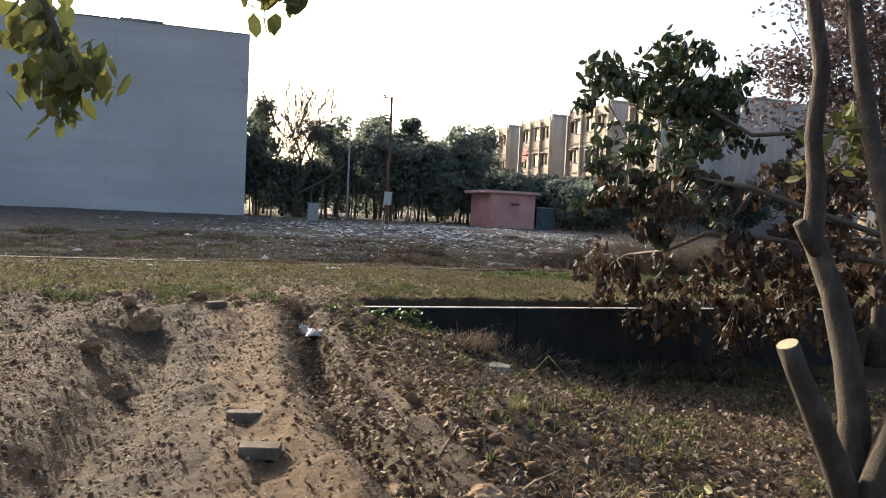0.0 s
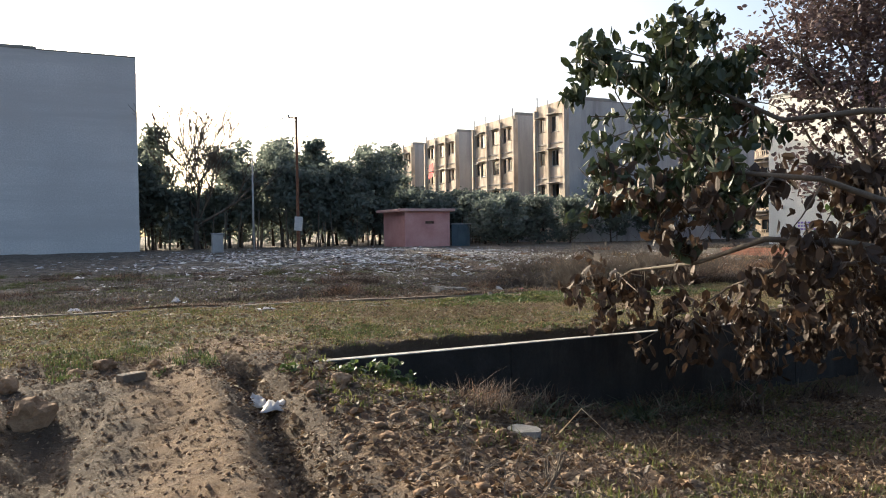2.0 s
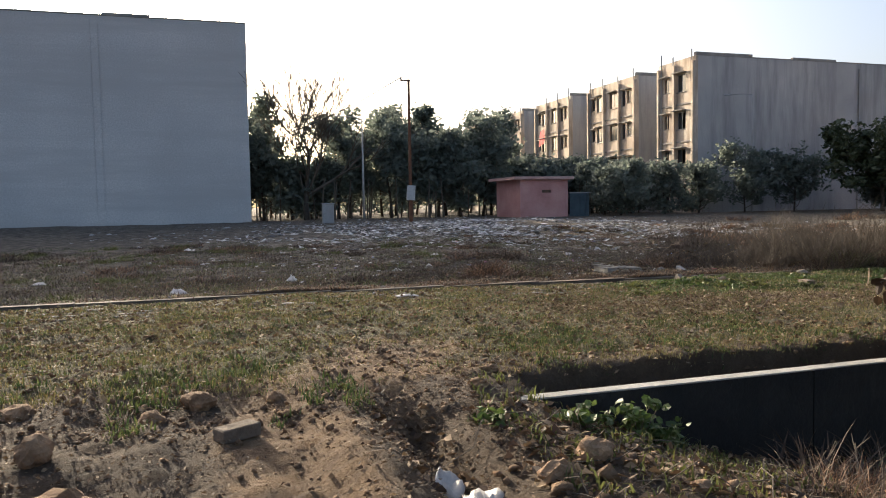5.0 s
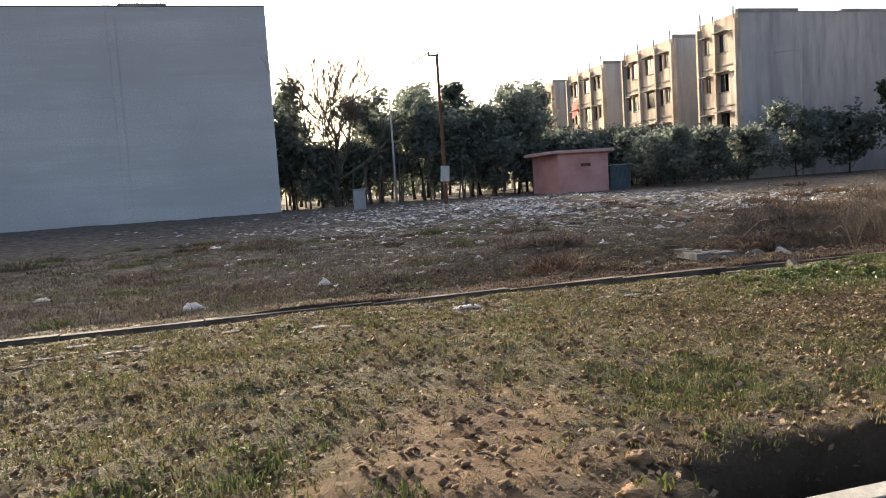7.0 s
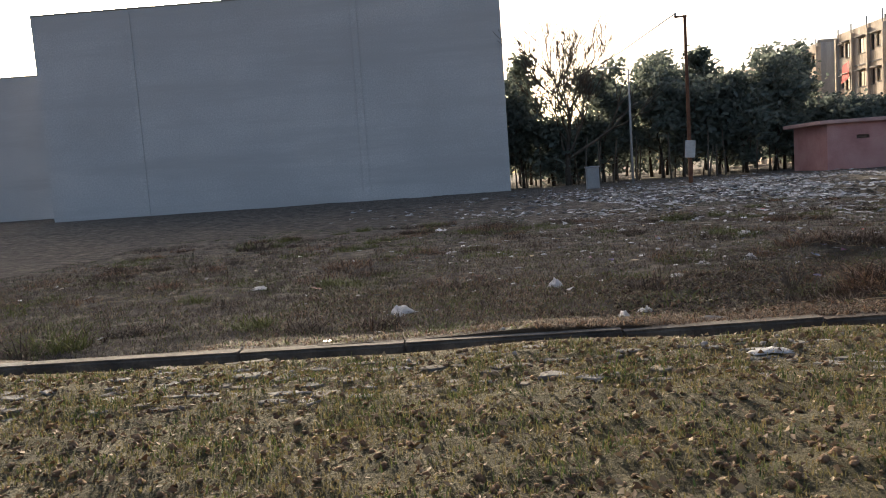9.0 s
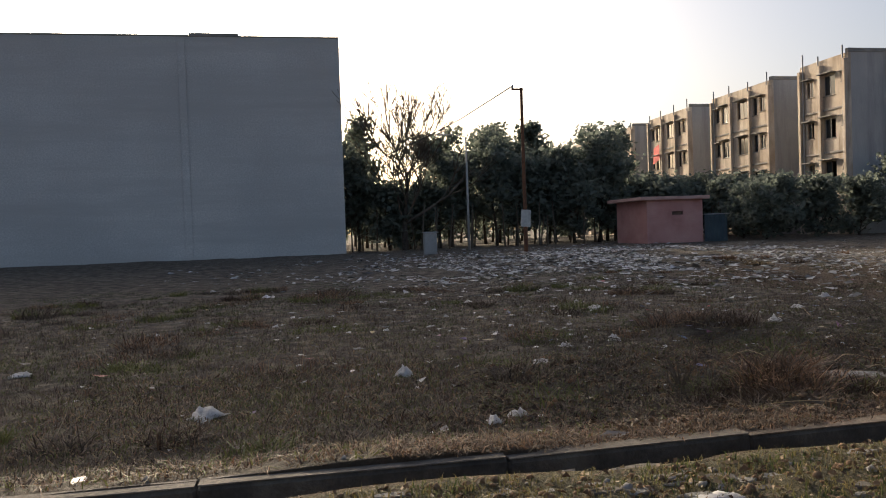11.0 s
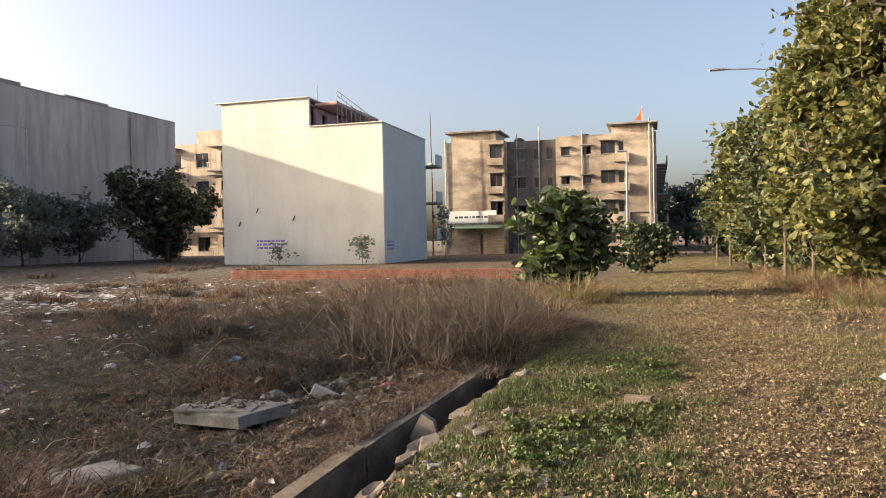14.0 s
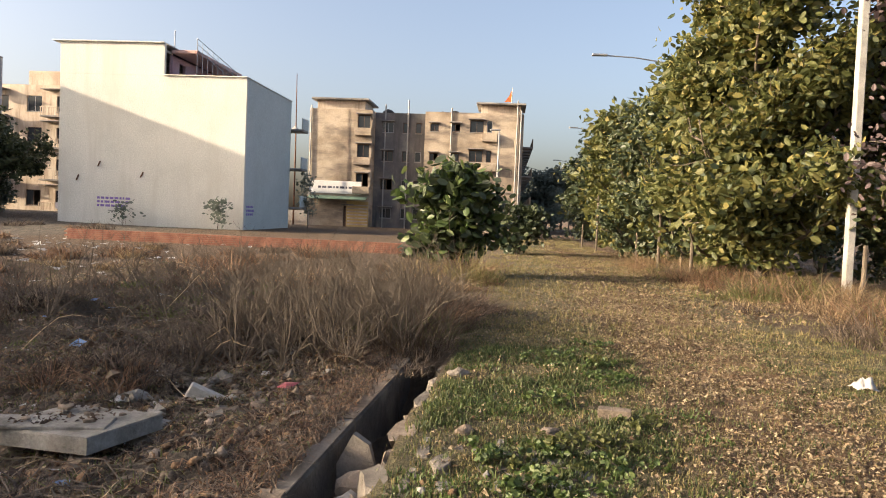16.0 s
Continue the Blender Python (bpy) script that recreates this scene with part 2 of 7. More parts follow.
def ground_material():
    """Bare earth, sand, short grass, leaf litter and dark soil, laid out by the ground's own cover masks."""
    m, n, l = nodes_of("open_ground")
    p = n["Principled BSDF"]
    where = n.new("ShaderNodeNewGeometry").outputs["Position"]
    big, mid, small = noise_at(n, l, where, 0.35), noise_at(n, l, where, 2.6, 8, 0.7), noise_at(n, l, where, 38, 5, 0.75)
    speck = noise_at(n, l, where, 110, 3, 0.7)

    def mask(name, soft=0.5):
        a = n.new("ShaderNodeAttribute")
        a.attribute_name = name
        w = n.new("ShaderNodeMath")
        w.operation = "ADD"
        s = n.new("ShaderNodeMath")
        s.operation = "MULTIPLY_ADD"
        l.new(mid, s.inputs[0])
        s.inputs[1].default_value, s.inputs[2].default_value = soft * 2, -soft
        l.new(a.outputs["Fac"], w.inputs[0])
        l.new(s.outputs[0], w.inputs[1])
        return ramp(n, l, w.outputs[0], [(0.38, (0, 0, 0)), (0.62, (1, 1, 1))])

    earth = ramp(n, l, mid, [(0.3, (0.075, 0.05, 0.032)), (0.5, (0.13, 0.09, 0.056)), (0.7, (0.18, 0.13, 0.083))])
    sand = ramp(n, l, mid, [(0.3, (0.125, 0.073, 0.038)), (0.5, (0.23, 0.145, 0.077)), (0.7, (0.33, 0.22, 0.128))])
    turf = ramp(n, l, small, [(0.3, (0.06, 0.058, 0.026)), (0.5, (0.125, 0.108, 0.052)), (0.7, (0.21, 0.165, 0.088))])
    litter = ramp(n, l, speck, [(0.35, (0.06, 0.036, 0.02)), (0.5, (0.13, 0.08, 0.043)), (0.66, (0.24, 0.16, 0.095))])
    dark = ramp(n, l, mid, [(0.36, (0.05, 0.04, 0.03)), (0.5, (0.125, 0.1, 0.075)), (0.62, (0.25, 0.205, 0.155))])
    c = mixed(n, l, mask("turf"), earth, turf)
    c = mixed(n, l, mask("dark"), c, dark)
    c = mixed(n, l, mask("litter"), c, litter)
    c = mixed(n, l, mask("sand"), c, sand)
    c = mixed(n, l, 0.5, c, ramp(n, l, small, [(0.3, (0.55, 0.55, 0.55)), (0.7, (1.2, 1.2, 1.2))]), "MULTIPLY")
    c = mixed(n, l, 0.35, c, ramp(n, l, big, [(0.35, (0.7, 0.7, 0.7)), (0.65, (1.15, 1.15, 1.15))]), "MULTIPLY")
    l.new(c, p.inputs["Base Color"])
    p.inputs["Roughness"].default_value = 0.97
    add = n.new("ShaderNodeMath")
    l.new(small, add.inputs[0])
    l.new(speck, add.inputs[1])
    clods = n.new("ShaderNodeMath")
    clods.operation = "MULTIPLY_ADD"
    l.new(noise_at(n, l, where, 14, 6, 0.7), clods.inputs[0])
    clods.inputs[1].default_value = 1.6
    l.new(add.outputs[0], clods.inputs[2])
    l.new(bumped(n, l, clods.outputs[0], 1.0, 0.045), p.inputs["Normal"])
    return m


MAT["ground"] = ground_material()

# ---- mesh tools ----
class Shape:
    """Vertices and faces that become one mesh."""

    def __init__(self):
        self.v, self.f = [], []

    def add(self, verts, faces):
        k = len(self.v)
        self.v += [tuple(x) for x in verts]
        self.f += [tuple(i + k for i in f) for f in faces]
        return self

    def box(self, a, b, bevel=0.0, turn=None):
        """A box from corner a to corner b with chamfered edges."""
        lo, hi = np.minimum(a, b), np.maximum(a, b)
        c, h = (lo + hi) / 2, (hi - lo) / 2
        bevel = min(bevel, *(h * 0.45))
        signs = [(x, y, z) for x in (-1, 1) for y in (-1, 1) for z in (-1, 1)]
        if bevel <= 0:
            verts = [np.array(s) * h for s in signs]
            faces = [(0, 1, 3, 2), (4, 6, 7, 5), (0, 4, 5, 1), (2, 3, 7, 6), (0, 2, 6, 4), (1, 5, 7, 3)]
        else:
            verts, ids = [], {}
            for s in signs:
                for ax in range(3):
                    q = np.array(s) * (h - bevel)
                    q[ax] = s[ax] * h[ax]
                    ids[s, ax] = len(verts)
                    verts.append(q)
            faces = []
            for ax in range(3):
                u, w = [i for i in range(3) if i != ax]
                for side in (-1, 1):
                    ring = []
                    for su, sw in ((-1, -1), (1, -1), (1, 1), (-1, 1)):
                        s = [0, 0, 0]
                        s[ax], s[u], s[w] = side, su, sw
                        ring.append(ids[tuple(s), ax])
                    faces.append(tuple(ring))
            for ax in range(3):
                u, w = [i for i in range(3) if i != ax]
                for su in (-1, 1):
                    for sw in (-1, 1):
                        ends = []
                        for side in (-1, 1):
                            s = [0, 0, 0]
                            s[ax], s[u], s[w] = side, su, sw
                            ends.append(tuple(s))
                        faces.append((ids[ends[0], u], ids[ends[0], w], ids[ends[1], w], ids[ends[1], u]))
            for s in signs:
                faces.append((ids[s, 0], ids[s, 1], ids[s, 2]))
        if turn is not None:
            verts = [np.array(turn @ Vector(q)) for q in verts]
        return self.add([q + c for q in verts], faces)

    def tube(self, path, radii, sides=8, cap=True):
        """A tapered round limb along a path."""
        k, rings = len(self.v), []
        pts = [Vector(p) for p in path]
        side = None
        for i, p in enumerate(pts):
            d = (pts[min(i + 1, len(pts) - 1)] - pts[max(i - 1, 0)]).normalized()
            if side is None:
                side = d.orthogonal().normalized()
            side = (side - d * side.dot(d)).normalized()
            up = d.cross(side)
            r = radii[i] if isinstance(radii, (list, tuple)) else radii
            ring = []
            for s in range(sides):
                a = math.tau * s / sides
                ring.append(len(self.v))
                self.v.append(tuple(p + (side * math.cos(a) + up * math.sin(a)) * r))
            rings.append(ring)
        for a, b in zip(rings, rings[1:]):
            for s in range(sides):
                self.f.append((a[s], a[(s + 1) % sides], b[(s + 1) % sides], b[s]))
        if cap:
            self.f.append(tuple(reversed(rings[0])))
            self.f.append(tuple(rings[-1]))
        return self

    def lump(self, at, size, rng, detail=2, rough=0.35, flat=0.0):
        """An uneven stone or clod."""
        bm = bmesh.new()
        bmesh.ops.create_icosphere(bm, subdivisions=detail, radius=1.0)
        shift, spin = Vector((rng.uniform(0, 90), rng.uniform(0, 90), 0)), Matrix.Rotation(rng.uniform(0, 6.3), 3, "Z")
        for x in bm.verts:
            k = 1 + rough * noise.noise(x.co * 1.1 + shift) + rough * 0.5 * noise.noise(x.co * 2.7 + shift)
            q = x.co * k
            if flat:
                q.z = max(-flat, min(flat, q.z))
            q = spin @ Vector((q.x * size[0], q.y * size[1], q.z * size[2]))
            x.co = q + Vector(at)
        bm.verts.index_update()
        self.add([x.co[:] for x in bm.verts], [[q.index for q in f.verts] for f in bm.faces])
        bm.free()
        return self

    def mesh(self, name, material, smooth=False):
        me = bpy.data.meshes.new(name)
        me.from_pydata(self.v, [], self.f)
        me.materials.append(material)
        me.validate()
        if smooth:
            me.polygons.foreach_set("use_smooth", [True] * len(me.polygons))
        me.update()
        return me


def part(name, shape, material, parent, label="", smooth=False):
    ob = new(name, shape.mesh(name, MAT[material], smooth))
    ob.parent = parent
    return tagged(ob, label)


def thing(name, label, category, at=(0, 0, 0), group="", kind="", turn=0.0):
    ob = new(name)
    ob.matrix_basis = pose(*at, 0, 0, turn)
    return tagged(ob, label, category, group, kind)


def solid(name, shape, material, label, category, group="", kind="", smooth=False):
    return tagged(new(name, shape.mesh(name, MAT[material], smooth)), label, category, group, kind)


def blades(verts_at, count_per, rng, height, width, lean=0.5, segs=2):
    """Grass blades at the given places: returns vertex and face arrays."""
    n = len(verts_at) * count_per
    base = np.repeat(np.asarray(verts_at, float), count_per, axis=0)
    base[:, :2] += rng.normal(0, 0.035, (n, 2))
    a = rng.uniform(0, math.tau, n)
    h = height[0] + (height[1] - height[0]) * rng.random(n) ** 1.4
    w = width * rng.uniform(0.6, 1.4, n)
    b = rng.uniform(0, math.tau, n)
    le = lean * rng.random(n) * h
    side = np.stack([np.cos(a) * w, np.sin(a) * w, np.zeros(n)], 1)
    tipd = np.stack([np.cos(b) * le, np.sin(b) * le, np.zeros(n)], 1)
    up = np.stack([np.zeros(n), np.zeros(n), h], 1)
    v = np.stack([base - side, base + side, base + tipd * 0.3 + up * 0.6 + side * 0.6, base + tipd * 0.3 + up * 0.6 - side * 0.6, base + tipd + up * np.sqrt(np.clip(1 - (le / h) ** 2 * 0.5, 0.2, 1))[:, None]], 1)
    return v.reshape(-1, 3), n


def blade_object(name, places, count, rng, height, width, lean, material, label, category, kind="stuff", group="", parent=None):
    v, n = blades(places, count, rng, height, width, lean)
    k = np.arange(n) * 5
    me = bpy.data.meshes.new(name)
    quads = np.stack([k, k + 1, k + 2, k + 3], 1)
    tris = np.stack([k + 3, k + 2, k + 4], 1)
    me.from_pydata(v.tolist(), [], quads.tolist() + tris.tolist())
    me.materials.append(MAT[material])
    ob = new(name, me)
    if parent:
        ob.parent = parent
        return tagged(ob, label)
    return tagged(ob, label, category, group, kind)


def leaf_mesh(name, centres, rng, size, material, droop=0.3, long=1.8):
    """Pointed leaves folded along the midrib, at the given places; large far ones have fewer corners."""
    n = len(centres)
    c = np.asarray(centres, float)
    a, b = rng.uniform(0, math.tau, n), rng.normal(-droop, 0.5, n)
    d = np.stack([np.cos(a) * np.cos(b), np.sin(a) * np.cos(b), np.sin(b)], 1)
    r = rng.normal(0, 1, (n, 3))
    s = np.cross(d, r)
    s /= np.linalg.norm(s, axis=1)[:, None] + 1e-9
    up = np.cross(s, d)
    k = size * rng.uniform(0.65, 1.3, n)[:, None]
    p0, p1 = c - d * k * long * 0.5, c + d * k * long * 0.5
    if size < 0.16:
        rim = [c + d * k * long * a + side * s * k * 0.46 + up * k * 0.1 for side, a in ((1, -0.22), (1, 0.2), (-1, 0.2), (-1, -0.22))]
        v = np.stack([p0, rim[0], rim[1], p1, rim[2], rim[3]], 1).reshape(-1, 3)
        i = np.arange(n) * 6
        f = np.concatenate([np.stack([i, i + 1, i + 2, i + 3], 1), np.stack([i, i + 3, i + 4, i + 5], 1)])
    else:
        m0, m1 = c - d * k * 0.1 + s * k * 0.5 + up * k * 0.12, c - d * k * 0.1 - s * k * 0.5 + up * k * 0.12
        v = np.stack([p0, m0, p1, m1], 1).reshape(-1, 3)
        i = np.arange(n) * 4
        f = np.concatenate([np.stack([i, i + 1, i + 2], 1), np.stack([i, i + 2, i + 3], 1)])
    me = bpy.data.meshes.new(name)
    me.from_pydata(v.tolist(), [], f.tolist())
    me.materials.append(MAT[material])
    return me


def wall_panel(shape, origin, along, outward, width, height, thick, holes):
    """A wall with real openings: origin is its lower outer corner, holes are (u, z, w, h)."""
    o, u, n = np.array(origin, float), np.array(along, float), np.array(outward, float)
    us = sorted({0.0, width, *(h[0] for h in holes), *(h[0] + h[2] for h in holes)})
    zs = sorted({0.0, height, *(h[1] for h in holes), *(h[1] + h[3] for h in holes)})

    def at(a, z, d):
        return o + u * a + np.array((0, 0, z)) - n * d

    for a0, a1 in zip(us, us[1:]):
        for z0, z1 in zip(zs, zs[1:]):
            m, q = (a0 + a1) / 2, (z0 + z1) / 2
            if any(h[0] < m < h[0] + h[2] and h[1] < q < h[1] + h[3] for h in holes):
                continue
            for d in (0, thick):
                shape.add([at(a0, z0, d), at(a1, z0, d), at(a1, z1, d), at(a0, z1, d)], [(0, 1, 2, 3)])
    for h in [(0, 0, width, height), *holes]:
        ring = [(h[0], h[1]), (h[0] + h[2], h[1]), (h[0] + h[2], h[1] + h[3]), (h[0], h[1] + h[3])]
        for (a0, z0), (a1, z1) in zip(ring, ring[1:] + ring[:1]):
            shape.add([at(a0, z0, 0), at(a1, z1, 0), at(a1, z1, thick), at(a0, z0, thick)], [(0, 1, 2, 3)])
    return shape


TUFTS = {}


def tuft(x, y, z, h, n, radius, mat_name, seed, width=0.006):
    """A clump of stems that lean outwards and droop, kept for one object a kind."""
    g = np.random.default_rng(seed)
    a, rr = g.uniform(0, math.tau, n), radius * np.sqrt(g.random(n))
    hh = h * (0.2 + 0.8 * g.random(n) ** 1.5)
    out = np.stack([np.cos(a), np.sin(a)], 1)
    lean = (0.1 + 0.4 * rr / radius + g.normal(0, 0.22, n))[:, None] * out + g.normal(0, 0.8, (n, 2))
    base = np.stack([x + out[:, 0] * rr, y + out[:, 1] * rr, np.full(n, z - 0.02)], 1)
    pts = []
    for f in (0.0, 0.4, 0.75, 1.0):
        p = base.copy()
        p[:, :2] += lean * hh[:, None] * (f ** 1.7)
        p[:, 2] += hh * (f - 0.33 * np.clip(np.abs(lean).sum(1), 0, 1.3) * f * f)
        pts.append(p)
    b2 = g.uniform(0, math.tau, n)
    side = np.stack([np.cos(b2), np.sin(b2), np.zeros(n)], 1) * (width * g.uniform(0.5, 1.3, n))[:, None]
    v = np.stack([pts[0] - side, pts[0] + side, pts[1] + side * 0.8, pts[1] - side * 0.8, pts[2] + side * 0.5, pts[2] - side * 0.5, pts[3]], 1)
    TUFTS.setdefault(mat_name, []).append(v.reshape(-1, 3))


def plant_tufts(name, labels, category):
    """One object for each kind of stem gathered so far."""
    for mat_name, groups in TUFTS.items():
        v = np.concatenate(groups)
        k = np.arange(len(v) // 7) * 7
        f = [*np.stack([k, k + 1, k + 2, k + 3], 1).tolist(), *np.stack([k + 3, k + 2, k + 4, k + 5], 1).tolist(), *np.stack([k + 5, k + 4, k + 6], 1).tolist()]
        me = bpy.data.meshes.new(name)
        me.from_pydata(v.tolist(), [], f)
        me.materials.append(MAT[mat_name])
        tagged(new(name, me), labels[mat_name], category, kind="stuff")
    TUFTS.clear()

# ---- ground ----
def step(a, b, x):
    t = min(1.0, max(0.0, (x - a) / (b - a)))
    return t * t * (3 - 2 * t)


def kerb_y(x):
    """The drain's near edge."""
    return 14.98 + 0.12 * step(1.0, 5.0, x) - 0.045 * max(0.0, x - 6.5)


def kerb_way(x):
    """The drain's slope in plan."""
    return math.atan((kerb_y(x + 0.2) - kerb_y(x - 0.2)) / 0.4)


def bank(x):
    """Height of the raised track and its verge above the waste ground."""
    return (0.25 - 0.06 * step(0.5, 6.5, x)) * step(34, 14, x)


def rise(x, y):
    """How far the made ground of the track lifts the surface here."""
    far = step(10.5, 13.0, x)
    up = step(6.5 - 2.5 * far, 11.0 - 2.0 * far, y)
    hollow = step(1.7, 3.0, x) * step(9.8, 9.5, y) * step(13.0, 10.6, x)
    return bank(x) * up * (1 - hollow) * step(1.7, 0.45, y - kerb_y(x))


def channel_y(x):
    return 9.6 + 0.004 * x


MOUNDS = ((12.2, 19.5, 0.3, 0.8), (11.1, 19.9, 0.34, 0.7), (9.4, 18.2, 0.3, 0.6), (16.6, 21.2, 0.45, 1.1), (14.5, 20.0, 0.42, 0.9), (12.2, 21.6, 0.25, 0.6), (11.0, 17.5, 0.32, 0.7), (14.2, 17.4, 0.3, 0.9),
          (16.5, 18.2, 0.3, 1.0), (17.0, 24.7, 0.4, 1.0), (15.2, 26.1, 0.35, 0.8), (14.0, 24.2, 0.35, 0.7), (4.6, 16.7, 0.16, 0.45), (5.9, 20.5, 0.25, 0.7), (8.6, 17.5, 0.2, 0.4))


def ground_z(x, y):
    """Height of the open ground."""
    z = rise(x, y)
    near = step(120, 40, math.hypot(x - 5, y - 10))
    z += near * (0.05 * noise.noise((x * 0.5, y * 0.5, 3.1)) + 0.025 * noise.noise((x * 1.9, y * 1.9, 7.3)))
    z += 0.4 * step(34, 56, y) + 0.18 * step(24, 55, x) * step(56, 30, y)
    if -8 < x < 25 and -6 < y < 11.6:
        rough = step(11.6, 10.2, y)
        z += rough * (0.03 * noise.noise((x * 4.5, y * 3.0, 1.7)) + 0.035 * noise.noise((x * 11, y * 9, 5.2)) + 0.055 * step(1.6, 0.6, x) * noise.noise((x * 3.4, y * 0.7, 9.1)))
        # rutted earth beside the footpath
        rut = math.exp(-((x - 1.12 - 0.12 * math.sin(y * 0.9)) / 0.16) ** 2) * step(10.0, 9.2, y) * step(2.5, 4.5, y)
        z -= 0.2 * rut
        z += 0.1 * math.exp(-((x - 0.72 - 0.1 * math.sin(y * 0.9)) / 0.2) ** 2) * step(9.8, 8.5, y) * step(2.0, 4.0, y)
        z -= 0.16 * math.exp(-((x + 0.55 + 0.1 * math.sin(y * 0.7)) / 0.28) ** 2) * step(9.2, 8.0, y)
        z += 0.1 * math.exp(-((x + 1.2) / 0.35) ** 2) * step(9.6, 8.4, y)
        # the hollow in front of the channel wall
        deep = step(1.5, 5.2, x + 0.45 * noise.noise((x * 0.8, y * 0.8, 0.4)))
        z -= 0.62 * deep * step(9.8, 9.5, y) * step(13.0, 10.6, x)
        z -= 0.2 * step(3.4, 7.0, x) * step(13.0, 10.6, x) * step(4.5, 8.6, y) * step(9.8, 9.5, y)
        z += 0.12 * math.exp(-((x - 2.2) / 0.7) ** 2 - ((y - 7.2) / 0.9) ** 2)
        z += 0.15 * math.exp(-((x - 3.0) / 0.45) ** 2 - ((y - 8.1) / 0.45) ** 2)
        z += 0.12 * math.exp(-((x - 1.9) / 0.5) ** 2 - ((y - 4.6) / 0.9) ** 2)
    if -9 < x < 14 and 10.2 < y < 16:
        z += step(10.2, 10.8, y) * step(-0.15, -0.5, y - kerb_y(x)) * (0.03 * noise.noise((x * 5, y * 5, 4.4)) + 0.024 * noise.noise((x * 12, y * 12, 8.8)))
    # the wide channel
    c = y - channel_y(x)
    if 1.7 < x < 11.2 and -0.1 < c < 1.3:
        z -= 1.0 * step(2.0, 2.9, x) * step(11.0, 10.4, x) * step(-0.02, 0.06, c) * step(0.42 + 0.1 * noise.noise((x * 2, 0, 0)), 0.26, c)
        z += 0.02 * step(0.35, 0.5, c) * step(1.0, 0.7, c)
    # the narrow drain
    k = y - kerb_y(x)
    if -12 < x < 11.2 and -0.6 < k < 0.9:
        z -= 0.42 * step(-0.04, 0.03, k) * step(0.39, 0.32, k) * step(-12, -11.5, x) * step(10.3, 9.7, x)
        z -= 0.012 * step(0.38, 0.47, k) * step(1.1, 0.7, k)
    # dumped rubble behind the drain, and low mounds of refuse
    if 2 < x < 15 and 14.5 < y < 22:
        z += 0.06 * step(0.45, 0.8, k) * noise.noise((x * 4.5, y * 4.5, 2.5))
        z += 0.1 * step(0.45, 1.0, k) * (1 - math.exp(-((x - 7.15) / 0.8) ** 2 - ((y - 16.9) / 0.7) ** 2)) * step(22, 18, y) * step(2, 5, x) * step(15, 11, x) * (0.7 + noise.noise((x * 2.2, y * 2.2, 9.0)))
    for mx, my, mh, mr in MOUNDS:
        d = ((x - mx) ** 2 + (y - my) ** 2) / (mr * mr)
        if d < 6:
            z += mh * math.exp(-d) * (0.8 + 0.5 * noise.noise((x * 2.4, y * 2.4, 6.0)))
    if 0 < x < 32 and 24 < y < 56:
        z += (0.35 + 0.35 * noise.noise((x * 0.35, y * 0.35, 2.0))) * math.exp(-((x - 15) / 8) ** 2 - ((y - 40) / 7) ** 2)
    return z


def spread(lo, hi, a, b, fine, grow=1.18):
    """Coordinates that lie close together from a to b and ever wider apart out to lo and hi."""
    out = list(np.arange(a, b + 1e-6, fine))
    s, x = fine, b
    while x < hi:
        s *= grow
        x += s
        out.append(min(x, hi))
    s, x = fine, a
    while x > lo:
        s *= grow
        x -= s
        out.insert(0, max(x, lo))
    return out


